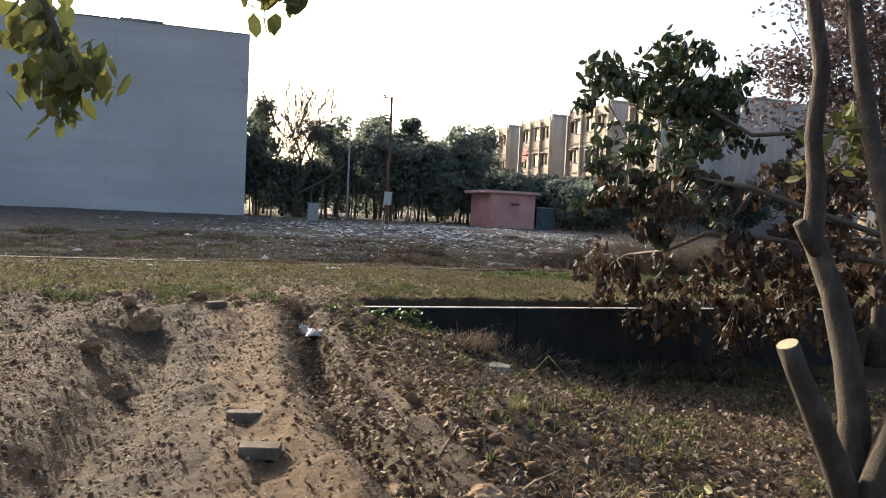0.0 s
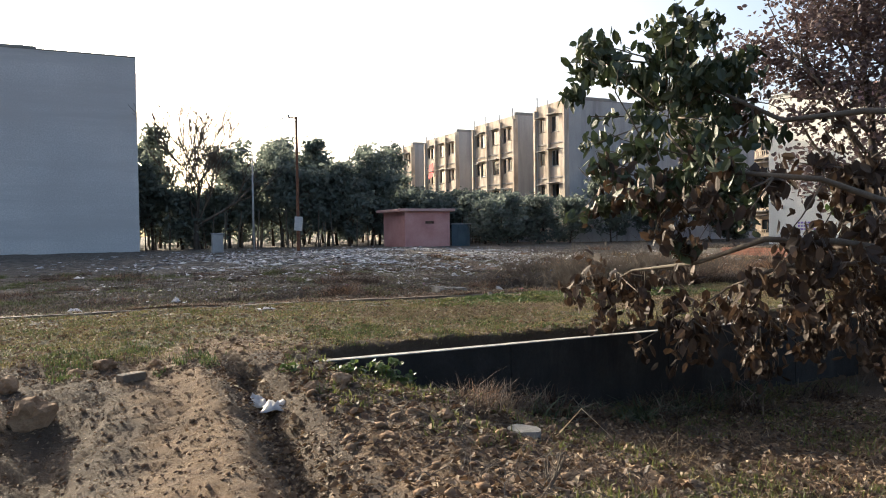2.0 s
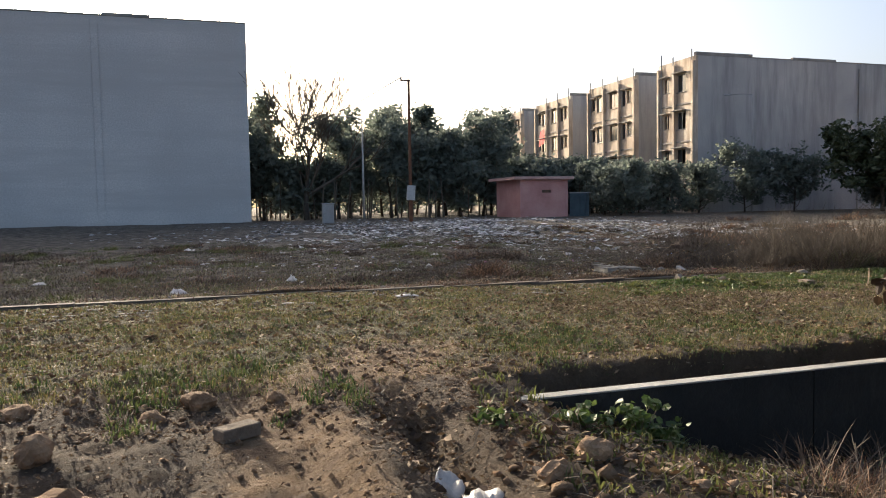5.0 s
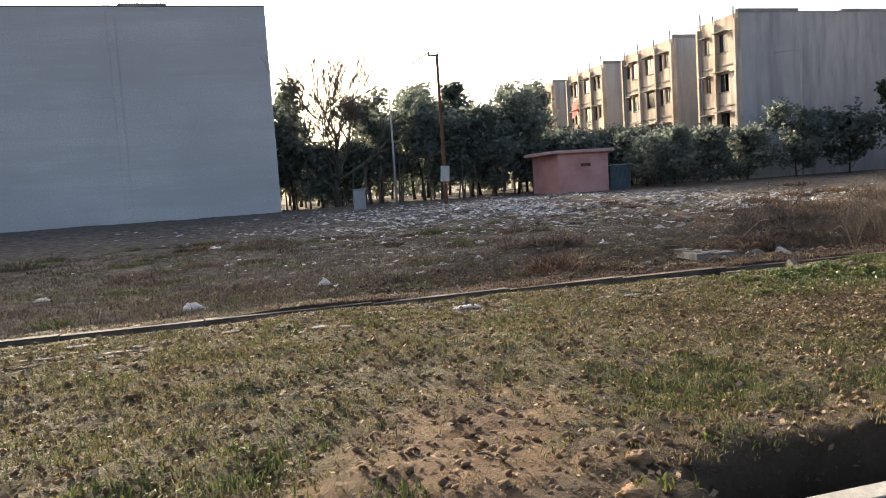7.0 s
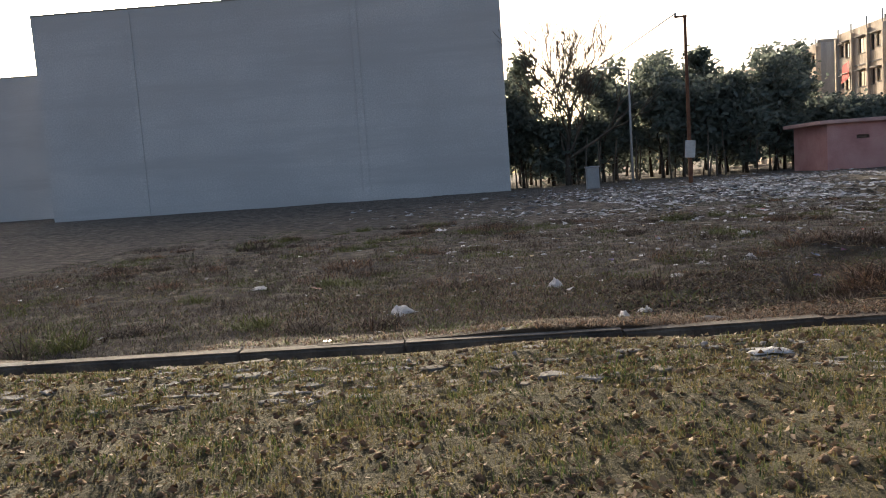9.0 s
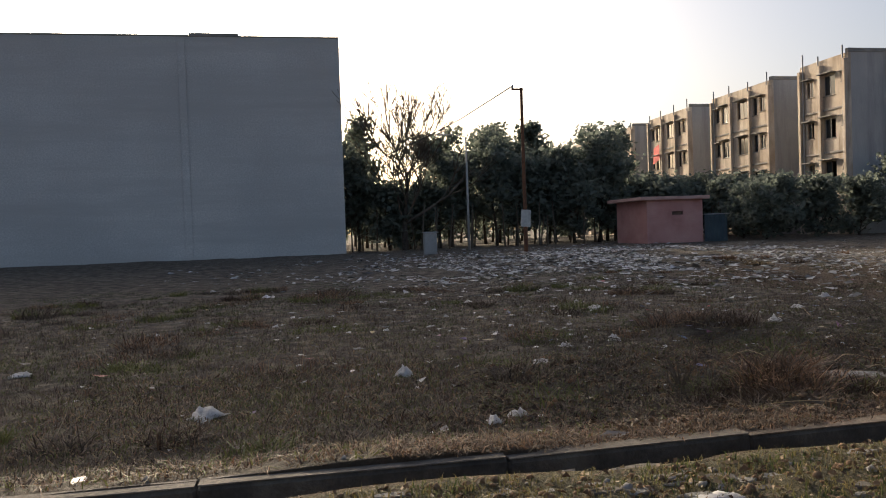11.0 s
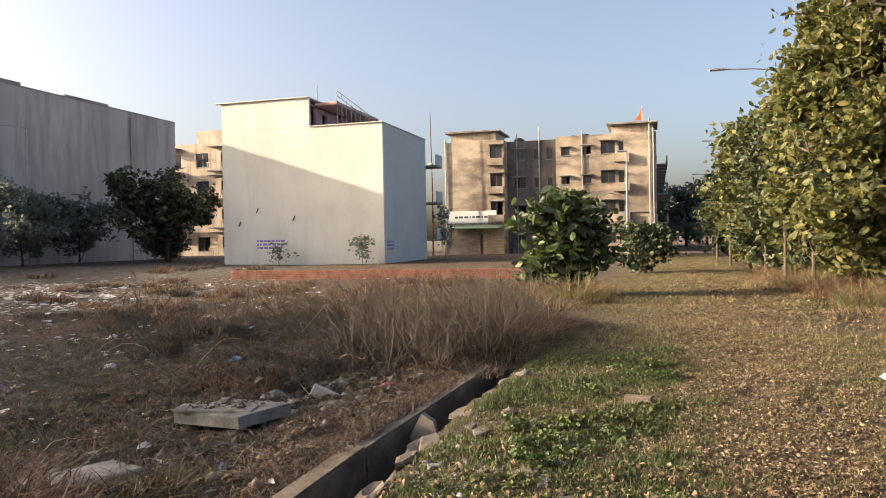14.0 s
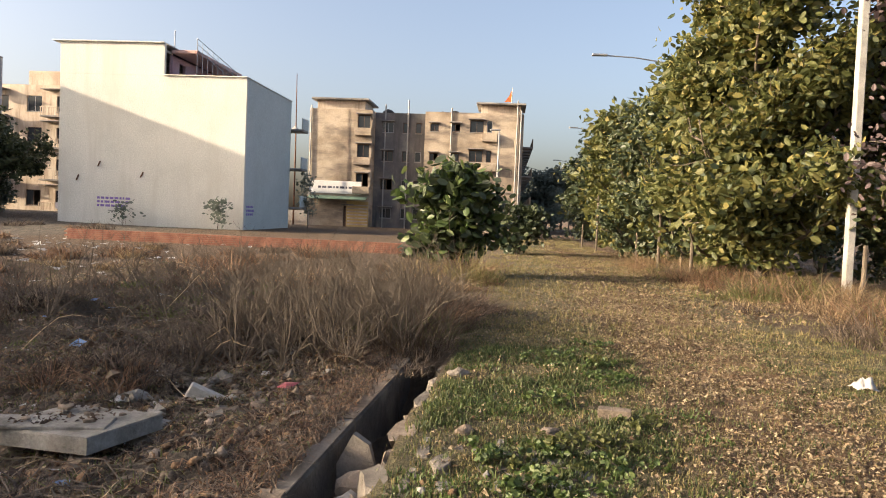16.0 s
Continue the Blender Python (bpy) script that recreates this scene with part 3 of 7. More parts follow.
def build_ground():
    xs, ys = spread(-2500, 2500, -3.5, 11.5, 0.075, 1.1), spread(-2500, 2500, 1.5, 17.6, 0.075, 1.1)
    verts = [(x, y, ground_z(x, y)) for y in ys for x in xs]
    w = len(xs)
    faces = [(j * w + i, j * w + i + 1, (j + 1) * w + i + 1, (j + 1) * w + i) for j in range(len(ys) - 1) for i in range(w - 1)]
    me = bpy.data.meshes.new("ground")
    me.from_pydata(verts, [], faces)
    me.materials.append(MAT["ground"])
    me.polygons.foreach_set("use_smooth", [True] * len(me.polygons))
    masks = {"sand": [], "turf": [], "litter": [], "dark": []}
    for x, y, z in verts:
        path = 0.85 * math.exp(-((x - 0.5) / 0.5) ** 2) * step(11.5, 9.5, y)
        path = max(path, 0.8 * math.exp(-((x - 1.3 - (y - 10.5) * 0.25) / 1.0) ** 2 - ((y - 10.7) / 1.3) ** 2))
        path = max(path, 0.9 * math.exp(-((x - 1.75) / 0.4) ** 2 - ((y - 5.8) / 2.2) ** 2))
        road = step(3.0, 7.0, x) * math.exp(-((y - 12.6 + 0.02 * x) / 1.0) ** 2)
        strip = step(9.9, 10.8, y) * step(0.1, -0.2, y - kerb_y(x))
        far = step(0.2, 0.6, y - kerb_y(x))
        hollow = step(1.6, 2.6, x) * step(9.8, 9.5, y)
        near_road = step(4.0, 7.0, x) * step(24, 16, x) * math.exp(-((y - 12.3 + 0.02 * x) / 0.8) ** 2)
        masks["sand"].append(max(0.95 * path, 0.5 * near_road))
        masks["turf"].append(max(0.85 * strip * (1 - 0.5 * road), 0.35 * far * step(40, 20, y), 0.5 * step(10, 20, x) * step(9.5, 12, y) * step(15, 13, y)))
        masks["litter"].append(max(0.75 * hollow, 0.9 * road, 0.6 * step(-0.2, -0.8, x) * step(9.8, 8.5, y), 0.55 * step(60, 20, y) * step(14, 20, x) * step(13, 9, y), 0.7 * step(9, 13, x) * step(15.3, 16.2, y) * step(40, 30, y)))
        masks["dark"].append(0.9 * far * (1 - 0.6 * step(10, 15, x) * step(40, 30, y)))
    for name, values in masks.items():
        me.attributes.new(name, "FLOAT", "POINT").data.foreach_set("value", values)
    return tagged(new("ground", me), "open uneven ground of sandy earth, worn grass and dark soil", "ground", kind="structure")


build_ground()


def build_channel():
    """The wide drain's near wall: face coloured dark with its shade, top pale."""
    wall = thing("retaining_wall", "stained concrete drain wall, face coloured shade-dark, with a pale top edge", "wall", kind="structure")
    body, top = Shape(), Shape()
    x = 1.9
    rng = random.Random(4)
    while x < 10.5:
        x2 = min(x + 2.4, 10.5)
        y, y2 = channel_y(x), channel_y(x2)
        a = [(x, y - 0.11, -1.3), (x2 - 0.012, y2 - 0.11, -1.3), (x2 - 0.012, y2, -1.3), (x, y, -1.3)]
        b = [(p, q, 0.145) for p, q, _ in a]
        body.add(a + b, [(3, 2, 1, 0), (4, 5, 6, 7), (0, 1, 5, 4), (1, 2, 6, 5), (2, 3, 7, 6), (3, 0, 4, 7)])
        top.box((x, y - 0.115, 0.146), (x2 - 0.012, y - 0.01, 0.156 + rng.uniform(0, 0.008)), 0.005)
        x = x2
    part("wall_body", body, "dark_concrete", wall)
    part("coping", top, "edge_concrete", wall, "pale concrete coping")


build_channel()


def build_drain():
    """The narrow roadside drain: two thin concrete lips with a gap between."""
    drain = thing("roadside_drain", "narrow open concrete roadside drain with broken lips", "drain", kind="structure")
    rng = random.Random(8)
    x = -11.0
    while x < 9.7:
        long = min(rng.uniform(0.9, 2.2), 9.9 - x)
        mid = x + long / 2
        g = 0.006 + 0.02 * noise.noise((mid * 0.3, 2.0, 0.0)) - (0.0 if rng.random() < 0.8 else rng.uniform(0.005, 0.02))
        g += bank(mid) - 0.012
        turn = Matrix.Rotation(kerb_way(mid) + rng.uniform(-0.004, 0.004), 3, "Z")
        y = kerb_y(mid) + 0.3
        # sides take the shade-darkened colour, the thin top a lighter one
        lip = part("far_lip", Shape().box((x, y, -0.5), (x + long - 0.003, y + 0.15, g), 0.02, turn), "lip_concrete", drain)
        part("lip_top", Shape().box((x + 0.006, y + 0.008, g + 0.001), (x + long - 0.012, y + 0.138, g + 0.01), 0.008, turn), rng.choice(("drain_concrete", "slab_concrete", "stone")), lip)
        x += long
    # the near lip has crumbled into a row of stones
    x = -11.0
    while x < 9.4:
        long = rng.uniform(0.16, 0.5) if x > -3 else rng.uniform(0.4, 0.9)
        y = kerb_y(x + long / 2) - 0.06 + rng.uniform(-0.02, 0.02)
        stone = Shape().lump((0, 0, 0), (1, 1, 1), random.Random(int(x * 50)), 2, 1.1)
        stone.v = [(p[0] * long * 0.54, p[1] * 0.065, min(p[2] * 0.2, 0.11 + rng.uniform(0, 0.008))) for p in stone.v]
        ob = part("near_lip", stone, "drain_concrete" if rng.random() < 0.7 else "stone", drain)
        ob.matrix_basis = pose(x + long / 2, y, bank(x) - 0.115 + rng.uniform(-0.05, 0.012), 0, 0, rng.uniform(-5, 5) + math.degrees(kerb_way(x)))
        x += long * rng.uniform(0.95, 1.15)


build_drain()

# ---- buildings ----
FLOOR = 3.2


def window_unit(parent, at, along, outward, w, h, rng, bars=True):
    """A window in its opening: frame, mullion, dark pane and a thin sill."""
    o, u, n = Vector(at), Vector(along), Vector(outward)
    turn = Matrix((u, -n, Vector((0, 0, 1)))).transposed()
    unit = new("window")
    unit.parent = parent
    unit.matrix_basis = Matrix.LocRotScale(o, turn.to_quaternion(), None)
    f = Shape()
    t, d = 0.06, 0.12
    f.box((0.003, d, 0.003), (t, d + 0.05, h - 0.003), 0.008)
    f.box((w - t, d, 0.003), (w - 0.003, d + 0.05, h - 0.003), 0.008)
    f.box((t, d, 0.003), (w - t, d + 0.05, t), 0.008)
    f.box((t, d, h - t), (w - t, d + 0.05, h - 0.003), 0.008)
    if bars:
        f.box((w / 2 - 0.025, d, t), (w / 2 + 0.025, d + 0.05, h - t), 0.006)
    part("frame", f, "wood" if rng.random() < 0.7 else "steel", unit)
    half = rng.random() < 0.3
    g = Shape().box((t, d + 0.02, t), (w / 2 if half and bars else w - t, d + 0.028, h - t))
    part("pane", g, "glass", unit)
    part("sill", Shape().box((-0.05, -0.06, -0.07), (w + 0.05, 0.1, -0.004), 0.012), "concrete", unit)
    return unit


def shade_slab(parent, at, along, outward, w, out=0.45):
    o, u, n = Vector(at), Vector(along), Vector(outward)
    turn = Matrix((u, -n, Vector((0, 0, 1)))).transposed()
    s = Shape().box((-0.12, -out, 0.0), (w + 0.12, -0.002, 0.09), 0.015)
    ob = part("sunshade", s, "concrete", parent)
    ob.matrix_basis = Matrix.LocRotScale(o, turn.to_quaternion(), None)
    return ob


def shell(parent, x0, x1, y0, y1, top, faces, thick=0.23, parapet=0.9, roof="concrete", base=-0.6):
    """Walls, floors and roof of a block. faces: side -> (material, holes)."""
    sides = {"w": ((x0, y1, base), (0, -1, 0), (-1, 0, 0), y1 - y0), "e": ((x1, y0, base), (0, 1, 0), (1, 0, 0), y1 - y0),
             "s": ((x0 + thick + 0.001, y0, base), (1, 0, 0), (0, -1, 0), x1 - x0 - 2 * thick - 0.002), "n": ((x1 - thick - 0.001, y1, base), (-1, 0, 0), (0, 1, 0), x1 - x0 - 2 * thick - 0.002)}
    for side, (o, u, n, w) in sides.items():
        material, holes = faces[side]
        s = wall_panel(Shape(), o, u, n, w, top - base, thick, [(a, z - base, b, c) for a, z, b, c in holes])
        part("wall", s, material, parent)
    i = thick + 0.003
    for k in range(1, 5):
        z = k * FLOOR
        if z < top - parapet - 0.5:
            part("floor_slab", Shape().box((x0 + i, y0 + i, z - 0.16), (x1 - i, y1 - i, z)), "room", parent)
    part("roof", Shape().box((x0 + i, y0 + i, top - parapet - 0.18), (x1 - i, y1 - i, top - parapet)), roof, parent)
    # an unseen cross wall, added to keep daylight out of the rooms
    part("blackout_partition", Shape().box((x0 + (x1 - x0) * 0.12, y0 + i, base), (x0 + (x1 - x0) * 0.12 + 0.12, y1 - i, top - parapet - 0.2)), "room", parent)


def end_wall_coping(parent, x0, x1, y0, y1, top, steps):
    """Parapet cap with raised lengths, as (from, to, extra height) along x."""
    for a, b, h in steps:
        part("coping", Shape().box((a + 0.004, y0 - 0.05, top + 0.002), (b - 0.004, y0 + 0.28, top + 0.08 + h), 0.02), "concrete", parent)


def flats_block(x0, x1, y0, y1, top, bays, rng, label, end_mat="grey_render", flag=False):
    """A four-storey block: blank end wall to the south, painted front to the west with windows, shades and pipes."""
    ob = thing("apartment_building", label, "building", group="row of apartment blocks")
    holes, units = [], []
    wide = y1 - y0
    for k in range(4):
        for u, w, h, sill in bays:
            holes.append((wide - u - w, k * FLOOR + sill + 0.25, w, h))
            units.append((u, w, h, k * FLOOR + sill + 0.25))
    shell(ob, x0, x1, y0, y1, top, {"w": ("cream_paint", holes), "s": (end_mat, []), "e": (end_mat, []), "n": (end_mat, [])})
    for u, w, h, z in units:
        y = y0 + u + w
        window_unit(ob, (x0, y, z), (0, -1, 0), (-1, 0, 0), w, h, rng, w > 0.7)
        shade_slab(ob, (x0, y, z + h + 0.08), (0, -1, 0), (-1, 0, 0), w, 0.5 if w > 0.7 else 0.25)
    # projecting piers and drain pipes
    edges = [0.0, wide - 0.3] + [wide * f for f in ((0.5,) if wide < 6 else (0.3, 0.62))]
    for u in edges:
        part("pier", Shape().box((x0 - 0.3, y0 + u, -0.5), (x0 - 0.003, y0 + u + 0.28, top - 0.4), 0.02), "cream_paint", ob)
    for u in [e + 0.42 for e in edges[:1] + edges[2:]] + [wide - 0.45]:
        p = Shape().tube([(x0 - 0.12, y0 + u, -0.3), (x0 - 0.12, y0 + u, top * 0.5), (x0 - 0.1, y0 + u, top + rng.uniform(0.3, 0.9))], 0.06, 8)
        part("drain_pipe", p, "pipe", ob)
    # shallow string courses of each storey
    for k in range(1, 4):
        part("ledge", Shape().box((x0 - 0.1, y0 + 0.29, k * FLOOR + 0.02), (x0 - 0.002, y1 - 0.31, k * FLOOR + 0.16), 0.015), "concrete", ob)
    long = x1 - x0
    end_wall_coping(ob, x0, x1, y0, y1, top, [(x0, x0 + long * 0.24, 0.22), (x0 + long * 0.24, x0 + long * 0.42, 0.0), (x0 + long * 0.42, x0 + long * 0.62, 0.16), (x0 + long * 0.62, x1, 0.0)])
    part("water_tank", Shape().tube([(x0 + 6, y0 + wide / 2, top - 0.9), (x0 + 6, y0 + wide / 2, top + 0.2), (x0 + 6, y0 + wide / 2, top + 0.35)], [0.6, 0.6, 0.3], 14), "rubber", ob)
    if long > 15:
        for f in (0.73,):
            part("drain_pipe", Shape().tube([(x0 + long * f, y0 - 0.09, 0), (x0 + long * f, y0 - 0.09, top - 0.5)], 0.05, 8), "concrete", ob)
    if flag:
        part("flag", Shape().add([(x0 - 0.4, y0 + 6.0, 8.6), (x0 - 0.42, y0 + 7.5, 8.2), (x0 - 0.38, y0 + 7.3, 10.0), (x0 - 0.4, y0 + 6.0, 10.3)], [(0, 1, 2, 3)]), "red_cloth", ob, "red cloth flag")
    return ob


rng = random.Random(21)
NARROW = [(0.38, 0.32, 0.6, 1.7), (1.35, 1.25, 1.5, 0.9), (3.7, 0.75, 1.2, 1.1)]
WIDE = [(0.9, 0.75, 1.2, 1.1), (2.0, 0.6, 1.5, 0.9), (3.4, 1.5, 1.5, 0.9), (6.3, 1.2, 1.5, 0.9), (7.8, 0.7, 1.2, 1.1)]
flats_block(39.4, 63.2, 58.0, 63.2, 13.5, NARROW, rng, "four-storey block of flats with blank grey end wall and cream front")
flats_block(39.4, 62.0, 66.9, 76.0, 13.35, WIDE, rng, "four-storey block of flats with stained cream front and drain pipes")
flats_block(39.4, 62.0, 80.1, 89.2, 13.35, WIDE, rng, "hazy four-storey block of flats with cream front and red flag", flag=True)
flats_block(39.4, 62.0, 93.3, 102.4, 13.35, WIDE, rng, "distant four-storey block of flats behind the trees")
flats_block(39.4, 62.0, 106.5, 115.6, 13.35, WIDE, rng, "distant four-storey block of flats behind the trees")


def pale_block():
    """The large block whose blank end wall faces the waste ground."""
    ob = thing("apartment_building", "large four-storey block with a blank pale grey end wall", "building")
    x0, x1, y0, y1, top = -27.7, 3.1, 58.0, 70.0, 13.95
    shell(ob, x0, x1, y0, y1, top, {k: ("pale_render", []) for k in "wesn"})
    end_wall_coping(ob, x0, x1, y0, y1, top, [(x0, -15.0, 0.0), (-15.0, -5.9, 0.02), (-5.9, -3.0, 0.14), (-3.0, x1, 0.0)])
    for x in (-21.5, -6.6):
        part("pilaster", Shape().box((x, 57.93, -0.4), (x + 0.45, 57.998, 13.8), 0.01), "pale_render", ob)
    other = thing("apartment_building", "distant pale apartment block at the field's far edge", "building")
    shell(other, -62.0, -31.0, 72.0, 84.0, 12.6, {k: ("pale_render", []) for k in "wesn"})
    end_wall_coping(other, -62.0, -31.0, 72.0, 84.0, 12.6, [(-62.0, -31.0, 0.0)])


pale_block()


def white_house():
    """The stepped white-painted building with a terrace."""
    ob = thing("white_building", "tall white-painted building with stepped roof and pale side wall", "building")
    x0, x1, y0, y1, top, low, mid = 47.5, 57.0, 30.7, 42.8, 11.55, 9.55, 36.0
    front = wall_panel(Shape(), (x0, y1, -0.6), (0, -1, 0), (-1, 0, 0), y1 - y0, low + 0.6, 0.25, [])
    part("wall", front, "white_paint", ob)
    part("wall", Shape().box((x0, mid, low + 0.001), (x0 + 0.25, y1, top), 0.01), "white_paint", ob)
    part("wall", wall_panel(Shape(), (x0 + 0.252, y0, -0.6), (1, 0, 0), (0, -1, 0), x1 - x0 - 0.5, low + 0.6, 0.25, []), "mint_paint", ob, "pale bluish side wall")
    part("wall", Shape().box((x1 - 0.25, y0, -0.6), (x1, y1, low), 0.0), "mint_paint", ob)
    part("wall", Shape().box((x0 + 0.26, y1 - 0.25, -0.6), (x1 - 0.26, y1, top), 0.0), "cream_paint", ob)
    part("terrace", Shape().box((x0 + 0.26, y0 + 0.26, low - 0.75), (x1 - 0.26, mid - 0.003, low - 0.6)), "concrete", ob)
    part("roof", Shape().box((x0 + 0.26, mid, top - 0.5), (x1 - 0.26, y1 - 0.26, top - 0.35)), "concrete", ob)
    room = wall_panel(Shape(), (x0 + 1.1, mid, low - 0.6), (1, 0, 0), (0, -1, 0), 7.5, 2.2, 0.2, [(1.0, 0.02, 0.9, 1.75), (3.4, 0.7, 1.2, 0.9)])
    part("room_wall", room, "mauve_paint", ob, "mauve terrace room wall")
    part("canopy", Shape().box((x0 + 0.9, mid - 1.7, top - 0.42), (x0 + 8.8, mid - 0.004, top - 0.2), 0.03), "pink_edge", ob)
    part("roof_edge", Shape().box((x0 - 0.15, mid + 0.004, top - 0.004), (x1, y1 + 0.45, top + 0.07), 0.02), "white_paint", ob)
    part("roof_edge", Shape().box((x0 - 0.1, y0 - 0.06, low + 0.003), (x0 + 0.27, mid - 0.01, low + 0.07), 0.02), "white_paint", ob)
    part("roof_edge", Shape().box((x0 + 0.275, y0 - 0.06, low + 0.003), (x1, y0 + 0.25, low + 0.07), 0.02), "mint_paint", ob)
    rail = Shape()
    for k in range(9):
        rail.tube([(x0 + 1.0 + k * 0.35, mid - 1.65 - k * 0.2, low - 0.6), (x0 + 1.0 + k * 0.35, mid - 1.65 - k * 0.2, top + 0.55 - k * 0.2)], 0.022, 6)
    for h in (0.55, 0.2, -0.15):
        rail.tube([(x0 + 1.0, mid - 1.65, top + h), (x0 + 3.8, mid - 3.25, top + h - 1.6)], 0.022, 6)
    part("stair_rail", rail, "steel", ob)
    post = Shape().tube([(x0 + 0.5, mid - 0.4, top - 0.2), (x0 + 0.5, mid - 0.4, top + 0.9)], 0.03, 6)
    part("post", post, "steel", ob)
    for k, y in enumerate((39.2, 40.0)):
        part("roof_pack", Shape().lump((x0 + 1.2, y, top + 0.1), (0.35, 0.4, 0.22), random.Random(k), 2, 0.3), "white_cloth", ob, smooth=True)
    # balconies at the back of the side wall
    for k in range(3):
        z = 1.6 + k * 2.9
        part("balcony", Shape().box((x1 - 0.004, y0 - 0.9, z), (x1 + 1.6, y0 + 3.0, z + 0.16), 0.02), "concrete", ob)
        part("balcony_rail", Shape().box((x1 + 0.01, y0 - 0.9, z + 0.164), (x1 + 1.6, y0 - 0.8, z + 1.0), 0.02), "mint_paint", ob)
    # pipe outlets and painted notices too worn to read
    for y, z in ((41.6, 2.9), (40.2, 3.8), (37.4, 3.2)):
        part("spout", Shape().tube([(x0 + 0.02, y, z), (x0 - 0.35, y - 0.35, z + 0.28)], 0.045, 8), "rust", ob)
    note_rng = random.Random(3)
    for face in ("front", "side"):
        for row in range(3):
            u = 0.0
            while u < 1.9:
                w = note_rng.uniform(0.12, 0.34)
                z = 1.75 - row * 0.24
                if face == "front":
                    part("painted_notice", Shape().box((x0 - 0.006, 40.2 - u - w, z), (x0 - 0.002, 40.2 - u, z + 0.14)), "ink", ob)
                elif u < 1.2:
                    part("painted_notice", Shape().box((x0 + 0.5 + u, y0 - 0.006, z - 0.2), (x0 + 0.5 + u + w, y0 - 0.002, z - 0.06)), "ink", ob)
                u += w + 0.07
    return ob


white_house()


def balcony_block():
    """Cream flats with railed balconies, seen past the white building."""
    ob = thing("apartment_building", "cream block of flats with railed balconies", "building")
    x0, x1, y0, y1, top = 75.0, 86.0, 58.0, 72.0, 13.2
    holes = [(a, k * FLOOR + 0.9, 1.6, 1.6) for k in range(4) for a in (1.0, 4.6, 8.2, 11.4)]
    shell(ob, x0, x1, y0, y1, top, {"w": ("cream_paint", holes), "s": ("cream_paint", []), "e": ("cream_paint", []), "n": ("cream_paint", [])})
    r = random.Random(31)
    for a, z, w, h in holes:
        window_unit(ob, (x0, y1 - a, z), (0, -1, 0), (-1, 0, 0), w, h, r)
    for k in range(4):
        for y in (58.2, 65.6):
            b = part("balcony", Shape().box((x0 - 1.3, y, k * FLOOR + 0.25), (x0 - 0.003, y + 3.4, k * FLOOR + 0.42), 0.02), "concrete", ob)
            rails = Shape()
            for j in range(13):
                rails.box((x0 - 1.28, y + 0.05 + j * 0.27, k * FLOOR + 0.424), (x0 - 1.22, y + 0.12 + j * 0.27, k * FLOOR + 1.2))
            rails.box((x0 - 1.3, y, k * FLOOR + 1.204), (x0 - 1.2, y + 3.4, k * FLOOR + 1.29), 0.01)
            part("railing", rails, "cream_paint", b)
            part("sunshade", Shape().box((x0 - 1.3, y, (k + 1) * FLOOR - 0.2), (x0 - 0.003, y + 3.4, (k + 1) * FLOOR - 0.1), 0.02), "concrete", ob)
    part("stair_head", Shape().box((x0 + 0.5, 60, top + 0.002), (x0 + 4.5, 64, top + 1.5), 0.03), "cream_paint", ob)


balcony_block()


